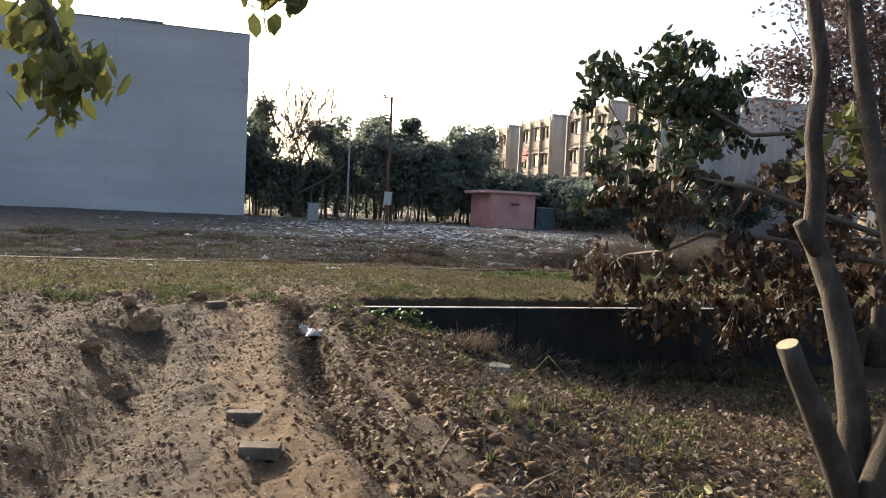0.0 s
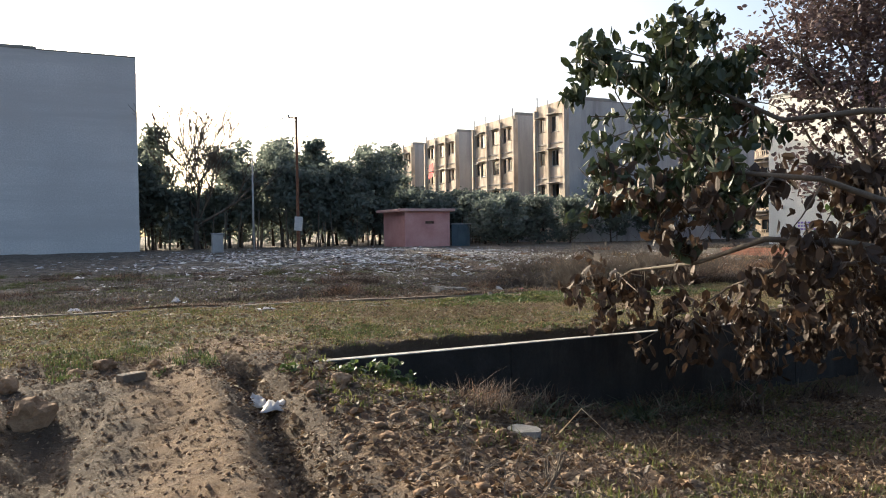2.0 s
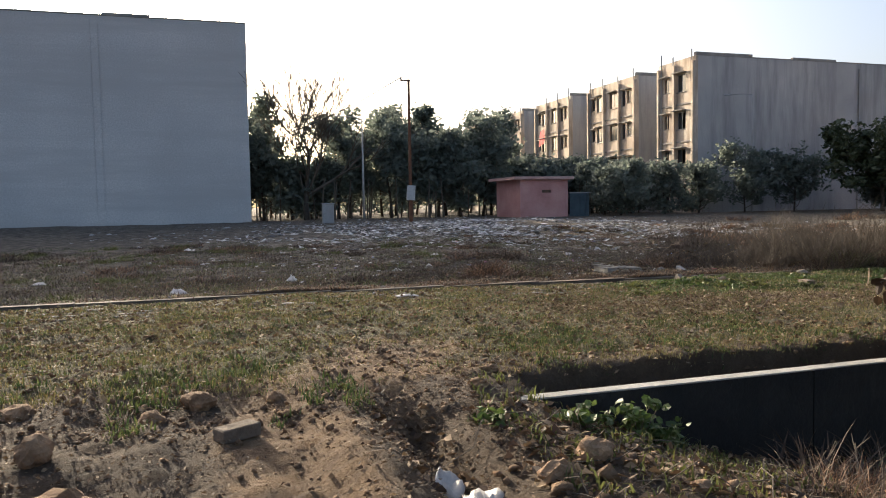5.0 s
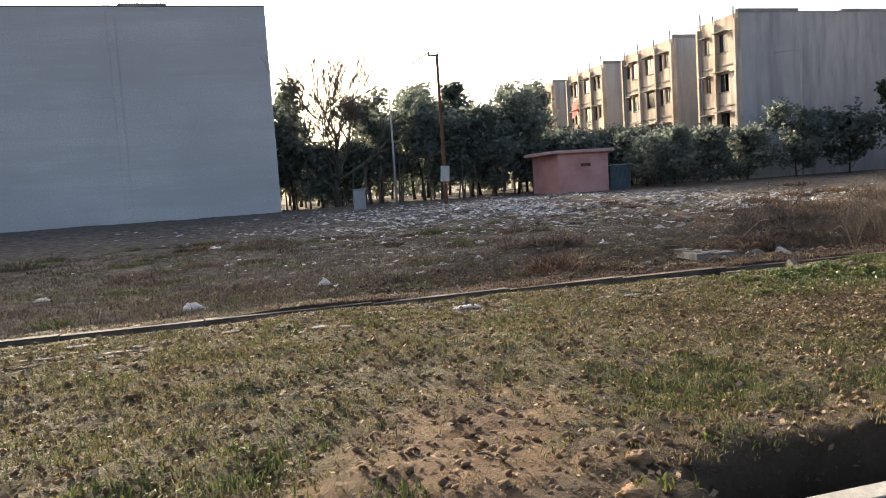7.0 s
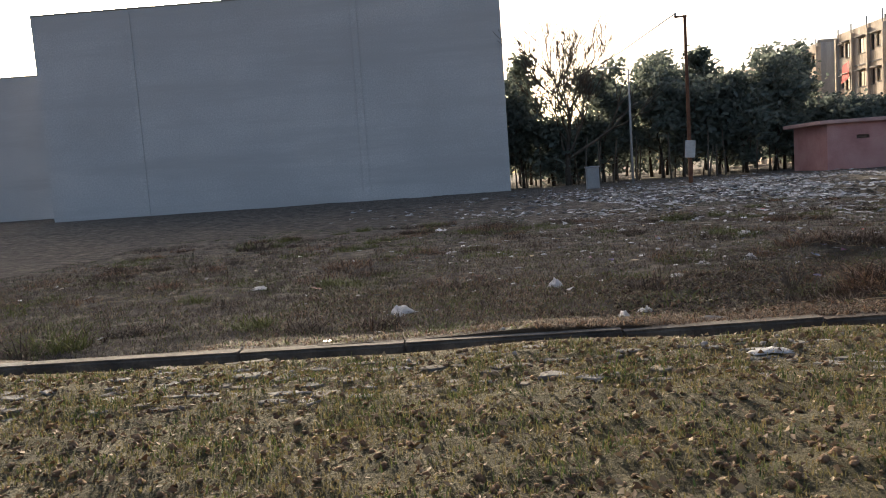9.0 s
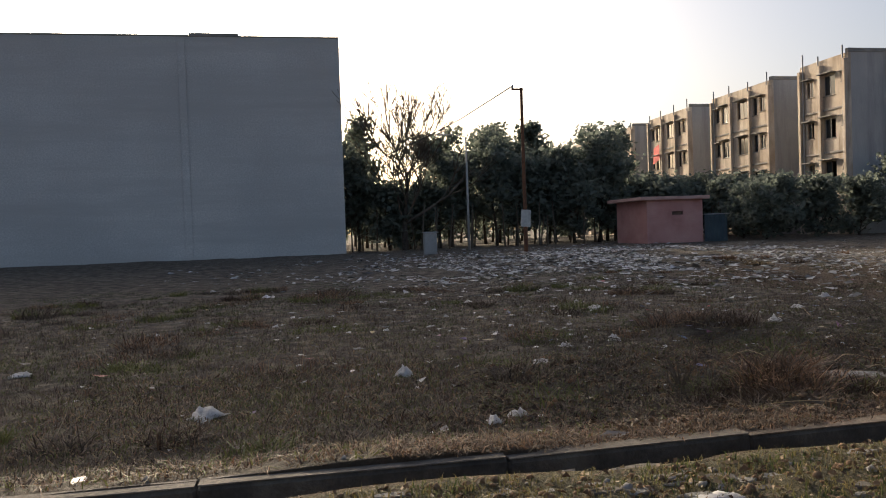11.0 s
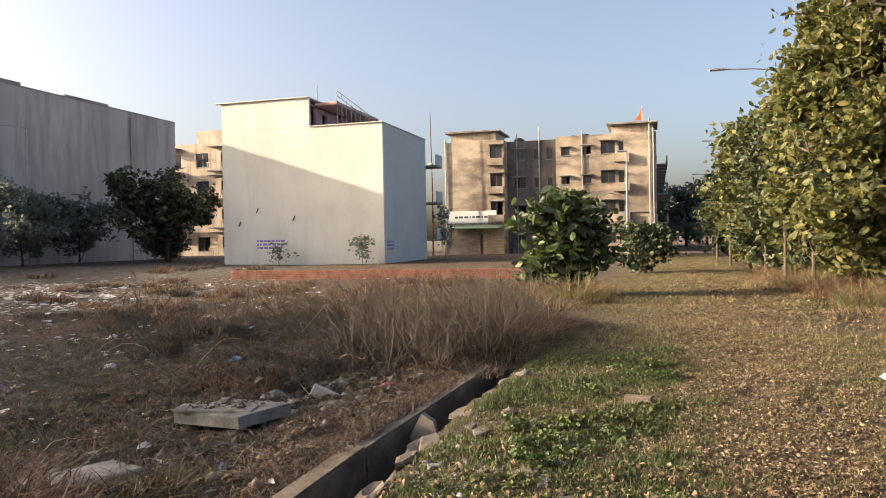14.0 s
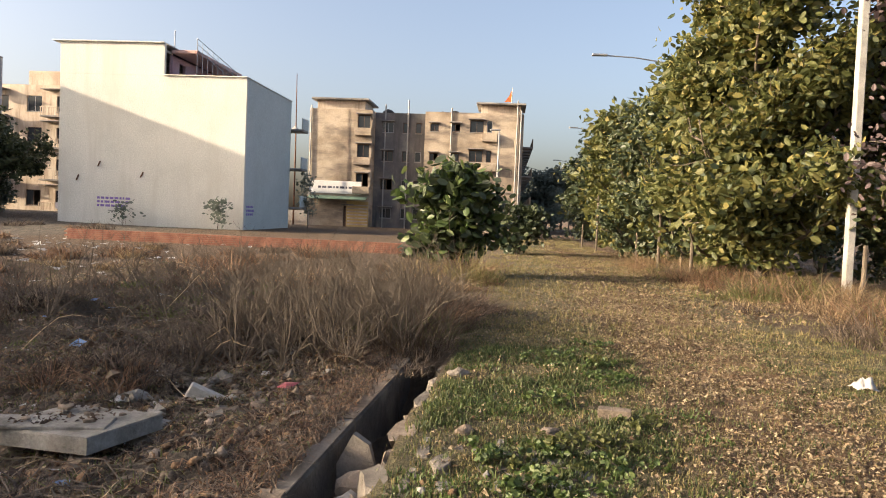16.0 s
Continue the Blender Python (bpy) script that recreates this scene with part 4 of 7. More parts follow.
def old_flats():
    """The stained old block at the end of the track, with a dark recess, roof rooms and a shop sign."""
    ob = thing("apartment_building", "weather-stained old four-storey flats with dark recess and roof rooms", "building")
    x0, x1, top, r = 72.0, 118.0, 11.25, random.Random(41)
    def block(y0, y1, xa, mat, holes, south=()):
        shell(ob, xa, x1, y0, y1, top, {"w": (mat, holes), "s": (mat, list(south)), "e": (mat, []), "n": (mat, [])}, 0.23, 0.5)
        for a, z, w, h in holes:
            window_unit(ob, (xa, y1 - a, z), (0, -1, 0), (-1, 0, 0), w, h, r, w > 0.7)
            if w > 0.7:
                shade_slab(ob, (xa, y1 - a, z + h + 0.06), (0, -1, 0), (-1, 0, 0), w, 0.45)
    lv = 2.75
    block(27.4, 33.4, x0, "old_plaster", [(4.6, k * lv + 1.0, 1.2, 1.5) for k in range(1, 4)] + [(3.5, 0.05, 0.9, 2.1)])
    block(22.4, 27.39, x0 + 1.6, "recess_plaster", [(a, k * lv + 1.1, w, 1.0) for k in range(4) for a, w in ((0.7, 1.1), (2.7, 0.6), (3.9, 0.6))])
    south = [(2.0 + 3.4 * j, k * lv + 1.0, 1.3, 1.4) for k in range(4) for j in range(12)]
    block(13.2, 22.39, x0, "old_plaster", [(a, k * lv + 1.2, w, h) for k in range(4) for a, w, h in ((0.5, 0.8, 0.7), (2.4, 0.9, 0.75), (4.2, 1.3, 1.1), (5.8, 0.5, 1.1))], south)
    for a, z, w, h in south:
        window_unit(ob, (x0 + 0.231 + a, 13.2, z), (1, 0, 0), (0, -1, 0), w, h, r)
        b = part("balcony", Shape().box((x0 + a - 0.2, 12.2, z - 0.95), (x0 + a + 1.9, 13.197, z - 0.8), 0.02), "concrete", ob)
        part("balcony_front", Shape().box((x0 + a - 0.2, 12.2, z - 0.797), (x0 + a + 1.9, 12.3, z - 0.05), 0.015), "old_plaster", b)
    # shallow projecting bay with small recesses
    for k in range(1, 4):
        part("bay", Shape().box((x0 - 0.5, 27.42, k * lv + 0.55), (x0 - 0.003, 29.0, k * lv + 1.25), 0.02), "old_plaster", ob)
        part("bay", Shape().box((x0 - 0.45, 15.6, k * lv + 0.35), (x0 - 0.003, 17.0, k * lv + 1.15), 0.02), "old_plaster", ob)
    for y0, y1, h in ((28.0, 33.0, 1.0), (13.3, 17.4, 0.95)):
        part("roof_room", Shape().box((x0 + 0.4, y0 + 0.2, top - 0.45), (x0 + 4.5, y1 - 0.2, top + h - 0.15), 0.02), "cream_paint", ob)
        part("roof_slab", Shape().box((x0 - 0.25, y0 - 0.25, top + h - 0.146), (x0 + 5.0, y1 + 0.25, top + h + 0.03), 0.03), "concrete", ob)
    for y in (13.45, 13.8, 19.9, 24.2, 26.4, 33.25):
        x = x0 - 0.12 if y < 22.4 or y > 27.3 else x0 + 1.48
        part("drain_pipe", Shape().tube([(x, y, 0), (x, y, 6), (x + 0.02, y, top + r.uniform(0.1, 1.4))], 0.07, 8), "pipe", ob)
    for z in (3.9, 2.55):
        part("ledge", Shape().box((x0 - 0.14, 13.95, z), (x0 - 0.003, 17.8, z + 0.09), 0.01), "concrete", ob)
    part("shop_front", Shape().box((x0 - 0.05, 27.5, 0.1), (x0 - 0.004, 29.6, 2.6), 0.01), "yellow_paint", ob)
    for j in range(7):
        part("shutter_bar", Shape().box((x0 - 0.09, 27.55, 0.35 + j * 0.3), (x0 - 0.052, 29.5, 0.47 + j * 0.3)), "cream_paint", ob)
    part("door_leaf", Shape().box((x0 + 0.08, 29.05, 0.06), (x0 + 0.13, 29.85, 2.13), 0.01), "wood", ob)
    part("awning", Shape().add([(x0 - 0.01, 27.6, 3.05), (x0 - 0.01, 33.2, 3.05), (x0 - 1.2, 33.2, 2.75), (x0 - 1.2, 27.6, 2.75),
                                (x0 - 0.01, 27.6, 3.0), (x0 - 0.01, 33.2, 3.0), (x0 - 1.2, 33.2, 2.7), (x0 - 1.2, 27.6, 2.7)],
                               [(0, 1, 2, 3), (7, 6, 5, 4), (2, 6, 7, 3), (1, 5, 6, 2), (0, 3, 7, 4)]), "green_cloth", ob, "faded green awning")
    sign = part("shop_sign", Shape().box((x0 - 0.12, 28.2, 3.25), (x0 - 0.02, 33.2, 4.45), 0.02), "sign_white", ob, "white shop sign board")
    u = 28.6
    while u < 32.2:
        w = r.uniform(0.15, 0.5)
        part("lettering", Shape().box((x0 - 0.126, u, 3.75), (x0 - 0.122, u + w, 3.95)), "dark_ink", sign)
        u += w + 0.12
    part("flag_pole", Shape().tube([(x0 + 0.5, 14.4, top + 0.9), (x0 + 0.5, 14.4, top + 2.5)], 0.035, 6), "steel", ob)
    part("flag", Shape().add([(x0 + 0.5, 14.38, top + 1.2), (x0 + 0.45, 15.1, top + 1.15), (x0 + 0.5, 14.75, top + 1.6), (x0 + 0.5, 14.38, top + 2.4),
                              (x0 + 0.52, 14.38, top + 1.2), (x0 + 0.47, 15.1, top + 1.15), (x0 + 0.52, 14.75, top + 1.6), (x0 + 0.52, 14.38, top + 2.4)],
                             [(0, 1, 2, 3), (7, 6, 5, 4)]), "orange_cloth", ob, "small orange flag")
    for y, h in ((19.8, 1.1), (26.3, 0.9), (21.0, 0.5)):
        part("roof_tank", Shape().lump((x0 + 2.5, y, top - 0.2 + h * 0.2), (0.5, 0.6, 0.5), r, 2, 0.1), "rubber", ob, smooth=True)
    mast = thing("antenna_mast", "thin rusty antenna mast with sparse shrub beside old flats", "mast", (70.6, 34.3, 0))
    part("pole", Shape().tube([(0, 0, -0.3), (0, 0, 7), (0.05, 0.1, 14.2)], [0.09, 0.07, 0.03], 8), "rust", mast)
    part("dish", Shape().tube([(0.1, 0.1, 9.0), (-0.1, -0.1, 9.1)], [0.35, 0.1], 12), "pipe", mast)


old_flats()


def hut():
    """The pink hut with a thin flat roof slab."""
    ob = thing("pump_hut", "small dull pink plastered hut with flat concrete roof", "hut")
    x0, x1, y0, y1, z = 21.6, 25.4, 54.0, 58.5, 0.2
    part("wall", wall_panel(Shape(), (x0 + 0.205, y0, z), (1, 0, 0), (0, -1, 0), x1 - x0 - 0.41, 2.9, 0.2, [(1.5, 1.95, 0.75, 0.22)]), "pink_paint", ob)
    part("wall", wall_panel(Shape(), (x0, y1, z), (0, -1, 0), (-1, 0, 0), y1 - y0, 2.9, 0.2, []), "pink_paint", ob)
    part("wall", wall_panel(Shape(), (x1, y0, z), (0, 1, 0), (1, 0, 0), y1 - y0, 2.9, 0.2, []), "pink_paint", ob)
    part("wall", Shape().box((x0 + 0.21, y1 - 0.2, z), (x1 - 0.21, y1, z + 2.9)), "pink_paint", ob)
    part("roof_slab", Shape().box((x0 - 0.55, y0 - 0.3, z + 2.904), (x1 + 0.35, y1 + 0.3, z + 3.12), 0.02), "pink_edge", ob)
    part("vent", Shape().box((x0 + 1.72, y0 + 0.09, z + 1.96), (x0 + 2.44, y0 + 0.12, z + 2.16)), "wood", ob)
    shed = thing("sheet_shed", "small bluish corrugated sheet shed beside pink hut", "shed")
    for j in range(16):
        part("panel_rib", Shape().tube([(25.9 + j * 0.1, 54.6, 0.1), (25.9 + j * 0.1, 54.6, 2.1)], 0.055, 6), "blue_sheet", shed)
    part("roof_sheet", Shape().box((25.8, 54.5, 2.12), (27.6, 57.0, 2.17)), "steel", shed)


hut()


def brick_wall():
    """A low brick boundary wall with separate bricks in front of the white building."""
    ob = thing("boundary_wall", "low red brick boundary wall in dry grass", "wall", kind="structure")
    x, y0, y1 = 31.4, 18.4, 32.2
    part("core", Shape().box((x + 0.02, y0, -0.3), (x + 0.2, y1, 0.41)), "mortar", ob)
    me = Shape().box((-0.1, -0.112, -0.034), (0.012, 0.112, 0.034), 0.006).mesh("brick", MAT["brick"])
    big = Shape()
    for row in range(11):
        for j in range(int((y1 - y0) / 0.24)):
            y = y0 + 0.12 + j * 0.24 + (0.12 if row % 2 else 0)
            if y > y1 - 0.05:
                continue
            z = -0.38 + row * 0.078
            if y > 27.4 and row > 5:
                b = new("brick", me)
                b.parent = ob
                b.location = (x, y, z)
            else:
                big.box((x - 0.1, y - 0.112, z - 0.034), (x + 0.012, y + 0.112, z + 0.034), 0.006)
    tagged(part("brickwork", big, "brick", ob), kind="stuff")


brick_wall()

# ---- trees ----
def limb(start, way, length, rng, steps=5, bend=0.25, lift=0.1):
    pts, p, d = [Vector(start)], Vector(start), Vector(way).normalized()
    for _ in range(steps):
        d = (d + Vector((rng.uniform(-bend, bend), rng.uniform(-bend, bend), rng.uniform(-bend, bend) + lift))).normalized()
        p = p + d * (length / steps)
        pts.append(p.copy())
    return pts


def grown(height, crown, trunk_r, rng, clear=0.3, limbs=9, twigs=5, lift=0.12, flat=1.0):
    """Trunk, limbs and twig tips of a tree at the origin."""
    trunk = limb((0, 0, -0.3), (rng.uniform(-0.06, 0.06), rng.uniform(-0.06, 0.06), 1), height * 0.82, rng, 7, 0.09, 0.05)
    t = Shape().tube(trunk, [trunk_r * (1.25 if i == 0 else 1 - 0.82 * i / 7) for i in range(8)], 10)
    limbs_shape, tips = Shape(), []
    for k in range(limbs):
        f = clear + (0.97 - clear) * k / max(limbs - 1, 1)
        i = min(int(f * 7), 6)
        p = trunk[i].lerp(trunk[i + 1], f * 7 - i)
        a = k * 2.4 + rng.uniform(-0.4, 0.4)
        reach = crown * (0.55 + 0.5 * math.sin(math.pi * min(1, (f - clear) / (1 - clear) * 0.75 + 0.25))) * rng.uniform(0.75, 1.1)
        rise = (0.35 + 0.9 * f) * flat
        pts = limb(p, (math.cos(a), math.sin(a), rise), reach, rng, 5, 0.22, lift)
        r = trunk_r * 0.42 * (1.1 - f * 0.6)
        limbs_shape.tube(pts, [r * (1 - 0.8 * j / 5) for j in range(6)], 6)
        tips += [pts[-1], pts[-2]]
        for j in range(twigs):
            q = pts[rng.randint(1, 4)]
            b = rng.uniform(0, math.tau)
            tw = limb(q, (math.cos(b), math.sin(b), rng.uniform(-0.2, 0.9)), reach * rng.uniform(0.3, 0.6), rng, 3, 0.35, lift)
            limbs_shape.tube(tw, [r * 0.4, r * 0.28, r * 0.18, r * 0.08], 5)
            tips += tw[1:]
    tips.append(trunk[-1])
    return t, limbs_shape, tips


def clumped(tips, count, spread_m, nrng, floor=None):
    c = np.array([t[:] for t in tips])
    weight = nrng.gamma(0.6, 1.0, len(c)) + 0.03
    wide = nrng.uniform(0.55, 1.15, len(c))
    which = nrng.choice(len(c), count, p=weight / weight.sum())
    pts = c[which] + np.clip(nrng.normal(0, 1, (count, 3)), -1.7, 1.7) * (spread_m * wide[which])[:, None] * np.array([1, 1, 0.75])
    if floor is not None:
        pts = pts[pts[:, 2] > floor]
    return pts


def tree(at, height, crown, trunk_r, seed, leaf, count, size, label, category="tree", name="tree", spread_m=0.35, group="", extra=(), **how):
    r, nr = random.Random(seed), np.random.default_rng(seed)
    ob = thing(name, label, category, (at[0], at[1], at[2] if len(at) > 2 else ground_z(at[0], at[1])), group)
    t, l, tips = grown(height, crown, trunk_r, r, **how)
    part("trunk", t, "bark", ob, smooth=True)
    part("branching", l, "twig", ob, smooth=True)
    pts = clumped(tips, count, spread_m, nr, 0.15)
    cut = 0
    for mat_name, share in (*extra, (leaf, 1.0)):
        k = len(pts) if share == 1.0 else cut + int(len(pts) * share)
        crown_ob = new("crown", leaf_mesh("crown", pts[cut:k], nr, size, mat_name))
        crown_ob.parent = ob
        cut = k
    return ob


def road_trees():
    """The row of leafy trees along the track."""
    tree((21.3, 8.1), 9.7, 2.9, 0.17, 5, "olive_leaf", 23000, 0.118, "large leafy tree with olive and yellowing leaves beside track",
         spread_m=0.36, clear=0.04, limbs=22, twigs=8, extra=(("gold_leaf", 0.25), ("dark_leaf", 0.12)))
    tree((22.4, 3.6), 9.0, 3.4, 0.16, 6, "olive_leaf", 12000, 0.13, "leafy roadside tree with brown and yellow leaves",
         spread_m=0.45, clear=0.12, limbs=17, twigs=7, extra=(("brown_leaf", 0.4), ("gold_leaf", 0.2)))
    spots = ((25.0, 8.0, 7.6, 2.9, "olive_leaf"), (29.2, 8.2, 7.4, 2.8, "dark_leaf"), (33.4, 7.9, 7.6, 2.8, "olive_leaf"), (38.2, 8.2, 7.6, 2.9, "dark_leaf"),
             (43.4, 8.0, 7.8, 3.0, "olive_leaf"), (49.0, 8.1, 7.8, 3.1, "dark_leaf"), (55.5, 8.0, 7.6, 3.1, "dark_leaf"), (63.0, 7.8, 7.4, 3.1, "dark_leaf"),
             (24.5, 3.2, 8.4, 3.2, "dark_leaf"), (31.0, 2.8, 8.2, 3.2, "dark_leaf"), (39.0, 2.5, 8.2, 3.4, "dark_leaf"))
    for k, (x, y, h, c, m) in enumerate(spots):
        tree((x, y), h, c, 0.14, 60 + k, m, 8500 if x < 40 else 3600, 0.14 if x < 40 else 0.24, "leafy dark green tree in a row beside track", spread_m=0.38,
             clear=0.05, limbs=15, group="trees along the track", extra=(("gold_leaf", 0.1),))
    for k, (x, y) in enumerate(((104, 9.5), (112, 14), (118, 6), (125, 11), (96, 5.5), (84, 5))):
        tree((x, y), 8.0 + k % 3, 3.6, 0.2, 90 + k, "hazy_leaf", 2200, 0.4, "distant haze-pale green tree at end of track", spread_m=0.7, clear=0.15, limbs=11)


road_trees()


def woods():
    """The belt of trees behind the waste ground, with bare trunks below the crowns."""
    r = random.Random(77)
    spots = []
    for k in range(17):
        spots.append((4.0 + k * 2.05 + r.uniform(-0.6, 0.6), 64 + r.uniform(-2.0, 2.5), r.uniform(6.6, 9.6)))
    for k in range(15):
        spots.append((5.0 + k * 2.4 + r.uniform(-0.8, 0.8), 73 + r.uniform(-3, 4), (12.8, 9.4, 11.6, 9.0, 10.6)[k % 5] + r.uniform(-0.5, 0.5)))
    for k in range(12):
        spots.append((2.0 + k * 3.4 + r.uniform(-1, 1), 84 + r.uniform(-3, 4), r.uniform(9.5, 12.5)))
    for k, (x, y, h) in enumerate(spots):
        if 0.098 < (x - 0.4) / (y - 7.66) < 0.16:
            h = 4.2
        if (x - 0.3) / (y - 7.2) > 0.44:
            h = 4.6
        tree((x, y), h, 1.7 if h > 10 else 2.3 + 0.08 * h, 0.13, 200 + k, "hazy_leaf", 2600, 0.25, "haze-pale green tree in the belt behind waste ground",
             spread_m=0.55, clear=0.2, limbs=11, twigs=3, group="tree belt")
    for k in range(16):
        tree((-4 + k * 3.4 + r.uniform(-0.8, 0.8), 97 + r.uniform(-2, 2)), r.uniform(3.2, 4.4), 2.7, 0.1, 260 + k, "hazy_leaf", 1000, 0.34, "dense haze-pale bush closing the far side of tree belt",
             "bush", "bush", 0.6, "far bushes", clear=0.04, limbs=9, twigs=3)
    # slim bare stems under the crowns
    stems = Shape()
    for k in range(70):
        x, y = r.uniform(2.5, 36), r.uniform(60, 68)
        stems.tube(limb((x, y, 0.2), (r.uniform(-0.1, 0.1), 0, 1), r.uniform(2.2, 3.4), r, 4, 0.08, 0.05), [0.07, 0.06, 0.05, 0.045, 0.04], 6)
    solid("undergrowth_stems", stems, "twig", "many slim bare stems under the tree belt", "stems", kind="stuff")


woods()


def bare_tree(at, height, seed, label):
    r = random.Random(seed)
    ob = thing("bare_tree", label, "tree", (*at, 0.3))
    trunk = limb((0, 0, -0.3), (0.03, 0, 1), height * 0.42, r, 5, 0.1, 0.05)
    part("trunk", Shape().tube(trunk, [0.24, 0.2, 0.17, 0.14, 0.12, 0.09], 9), "bark", ob, smooth=True)
    s = Shape()

    def fork(p, d, length, rad, depth):
        pts = limb(p, d, length, r, 4, 0.22, 0.06)
        s.tube(pts, [max(0.018, rad * f) for f in (1, 0.85, 0.7, 0.55, 0.4)], 5)
        if depth:
            for _ in range(r.randint(4, 5)):
                q = pts[r.randint(2, 4)]
                fork(q, (pts[-1] - pts[0]).normalized() + Vector((r.uniform(-0.9, 0.9), r.uniform(-0.9, 0.9), r.uniform(-0.2, 0.7))), length * r.uniform(0.5, 0.75), rad * 0.5, depth - 1)

    for k in range(9):
        a = k * 2.2
        fork(trunk[2 + k % 4], (math.cos(a) * 0.6, math.sin(a) * 0.6, 1.0), height * 0.29, 0.085, 3)
    fork(trunk[2], (1.0, -0.1, 0.45), height * 0.38, 0.13, 2)
    part("branching", s, "twig", ob, smooth=True)


bare_tree((7.3, 61.0), 13.2, 14, "tall leafless tree with fine spreading twigs")


def verge_trees():
    """Shrubs and small trees before the blocks."""
    tree((50.4, 49.6), 4.7, 4.7, 0.18, 301, "dark_leaf", 10000, 0.22, "rounded dark green tree before grey end wall", spread_m=0.45, clear=0.5, limbs=15, flat=0.42)
    for k, (x, y, h, c) in enumerate(((41.5, 54.5, 5.0, 3.6), (45.5, 53.5, 4.8, 3.6), (37.5, 55.0, 4.0, 2.8), (34.0, 54.5, 3.8, 2.6), (29.5, 53.5, 3.8, 2.4), (30.5, 57.5, 4.4, 2.2), (34.5, 60.0, 4.6, 2.2), (55.0, 53.0, 3.0, 2.0))):
        tree((x, y), h, c, 0.08, 320 + k, "hazy_leaf", 3200, 0.2, "low spreading haze-pale shrub in front of the flats", "shrub", "shrub", 0.35, limbs=11, clear=0.15, flat=0.6)
    tree((20.6, 15.65), 2.9, 1.25, 0.06, 341, "fresh_leaf", 2600, 0.15, "broad-leaved green shrub standing in dry grass", "shrub", "shrub", 0.27, limbs=14, clear=0.24, flat=0.75, extra=(("dark_leaf", 0.55),))
    tree((34.7, 13.8), 1.9, 1.4, 0.05, 342, "dark_leaf", 1500, 0.14, "low green bush at the edge of track", "shrub", "shrub", 0.25, limbs=9, clear=0.1)
    for k, (x, y) in enumerate(((46.4, 37.9), (46.2, 31.8), (58.5, 29.6))):
        tree((x, y), (1.3, 1.9, 5.0)[k], 1.1, 0.025, 350 + k, "hazy_leaf", (90, 260, 350)[k], 0.14, "thin sparse shrub by white building", "shrub", "shrub", 0.25, limbs=7, clear=0.3)


verge_trees()


def near_trunks():
    """Two bare trunks beside the hollow, one limb sawn off."""
    r, nr = random.Random(12), np.random.default_rng(12)
    ob = thing("tree", "forked bare-trunked tree with a freshly sawn stump", "tree")
    main = [(3.3, 2.75, -0.75), (3.22, 2.84, 0.0), (3.25, 2.91, 0.5), (3.26, 2.99, 0.78), (3.26, 3.11, 1.12), (3.22, 3.24, 1.42), (3.24, 3.26, 1.7), (3.22, 3.29, 1.99), (3.25, 3.29, 2.35), (3.19, 3.33, 2.73), (3.2, 3.4, 3.6), (3.25, 3.5, 4.6)]
    part("trunk", Shape().tube(main, [0.14, 0.1, 0.075, 0.068, 0.064, 0.06, 0.05, 0.046, 0.045, 0.04, 0.032, 0.02], 12), "bark", ob, smooth=True)
    side = [(3.25, 2.7, -0.5), (3.24, 2.72, 0.2), (3.34, 2.7, 0.6), (3.42, 2.74, 0.9), (3.4, 2.82, 1.22), (3.38, 2.91, 1.56), (3.35, 3.01, 1.88), (3.29, 3.07, 2.33), (3.25, 3.12, 2.69), (3.3, 3.1, 3.8)]
    part("trunk", Shape().tube(side, [0.13, 0.1, 0.08, 0.07, 0.062, 0.055, 0.05, 0.045, 0.042, 0.02], 12), "bark", ob, smooth=True)
    stub = [(3.18, 2.8, 0.02), (3.05, 2.81, 0.28), (2.86, 2.79, 0.58), (2.74, 2.79, 0.78), (2.67, 2.79, 0.91)]
    stump = part("stump", Shape().tube(stub, [0.075, 0.068, 0.06, 0.055, 0.054], 12), "bark", ob, smooth=True)
    a, b = Vector(stub[-2]), Vector(stub[-1])
    part("cut_face", Shape().tube([b + (b - a) * 0.004, b + (b - a) * 0.05], 0.05, 12), "cut_wood", stump, "pale fresh-sawn end")
    part("sawn_limb", Shape().tube([(3.24, 3.18, 1.3), (3.14, 3.2, 1.42), (3.08, 3.2, 1.5)], [0.045, 0.04, 0.036], 10), "bark", ob, smooth=True)
    s = Shape()
    tips = [Vector((3.3, 3.4, 4.5)), Vector((3.3, 3.1, 3.9))]
    for k in range(10):
        tw = limb((3.3, 3.36, 3.3 + 0.12 * k), (r.uniform(-1, 1), r.uniform(-1, 1), 0.6), 1.0, r, 4, 0.25, 0.05)
        s.tube(tw, [0.014, 0.011, 0.008, 0.006, 0.003], 5)
        tips += tw[2:]
    part("branching", s, "twig", ob, smooth=True)
    top = new("foliage", leaf_mesh("foliage", clumped(tips, 380, 0.14, nr), nr, 0.085, "dark_leaf", 0.6, 1.9))
    top.parent = ob
    # leafy sprigs caught on the trunk, yellow suckers at the foot
    sprig = [Vector((3.3 + r.gauss(0, 0.09), 3.2 + r.gauss(0, 0.09), 1.95 + r.gauss(0, 0.12))) for _ in range(10)]
    caught = new("foliage", leaf_mesh("foliage", clumped(sprig, 46, 0.05, nr), nr, 0.05, "olive_leaf", 0.6, 2.2))
    caught.parent = ob
    foot = [Vector((2.5 + r.gauss(0, 0.15), 2.9 + r.gauss(0, 0.2), -0.1 + r.uniform(0, 0.2))) for _ in range(14)]
    shoots = new("foliage", leaf_mesh("foliage", clumped(foot, 34, 0.06, nr), nr, 0.045, "gold_leaf", 0.2))
    shoots.parent = ob
    tagged(shoots, "yellow sucker leaves")


near_trunks()


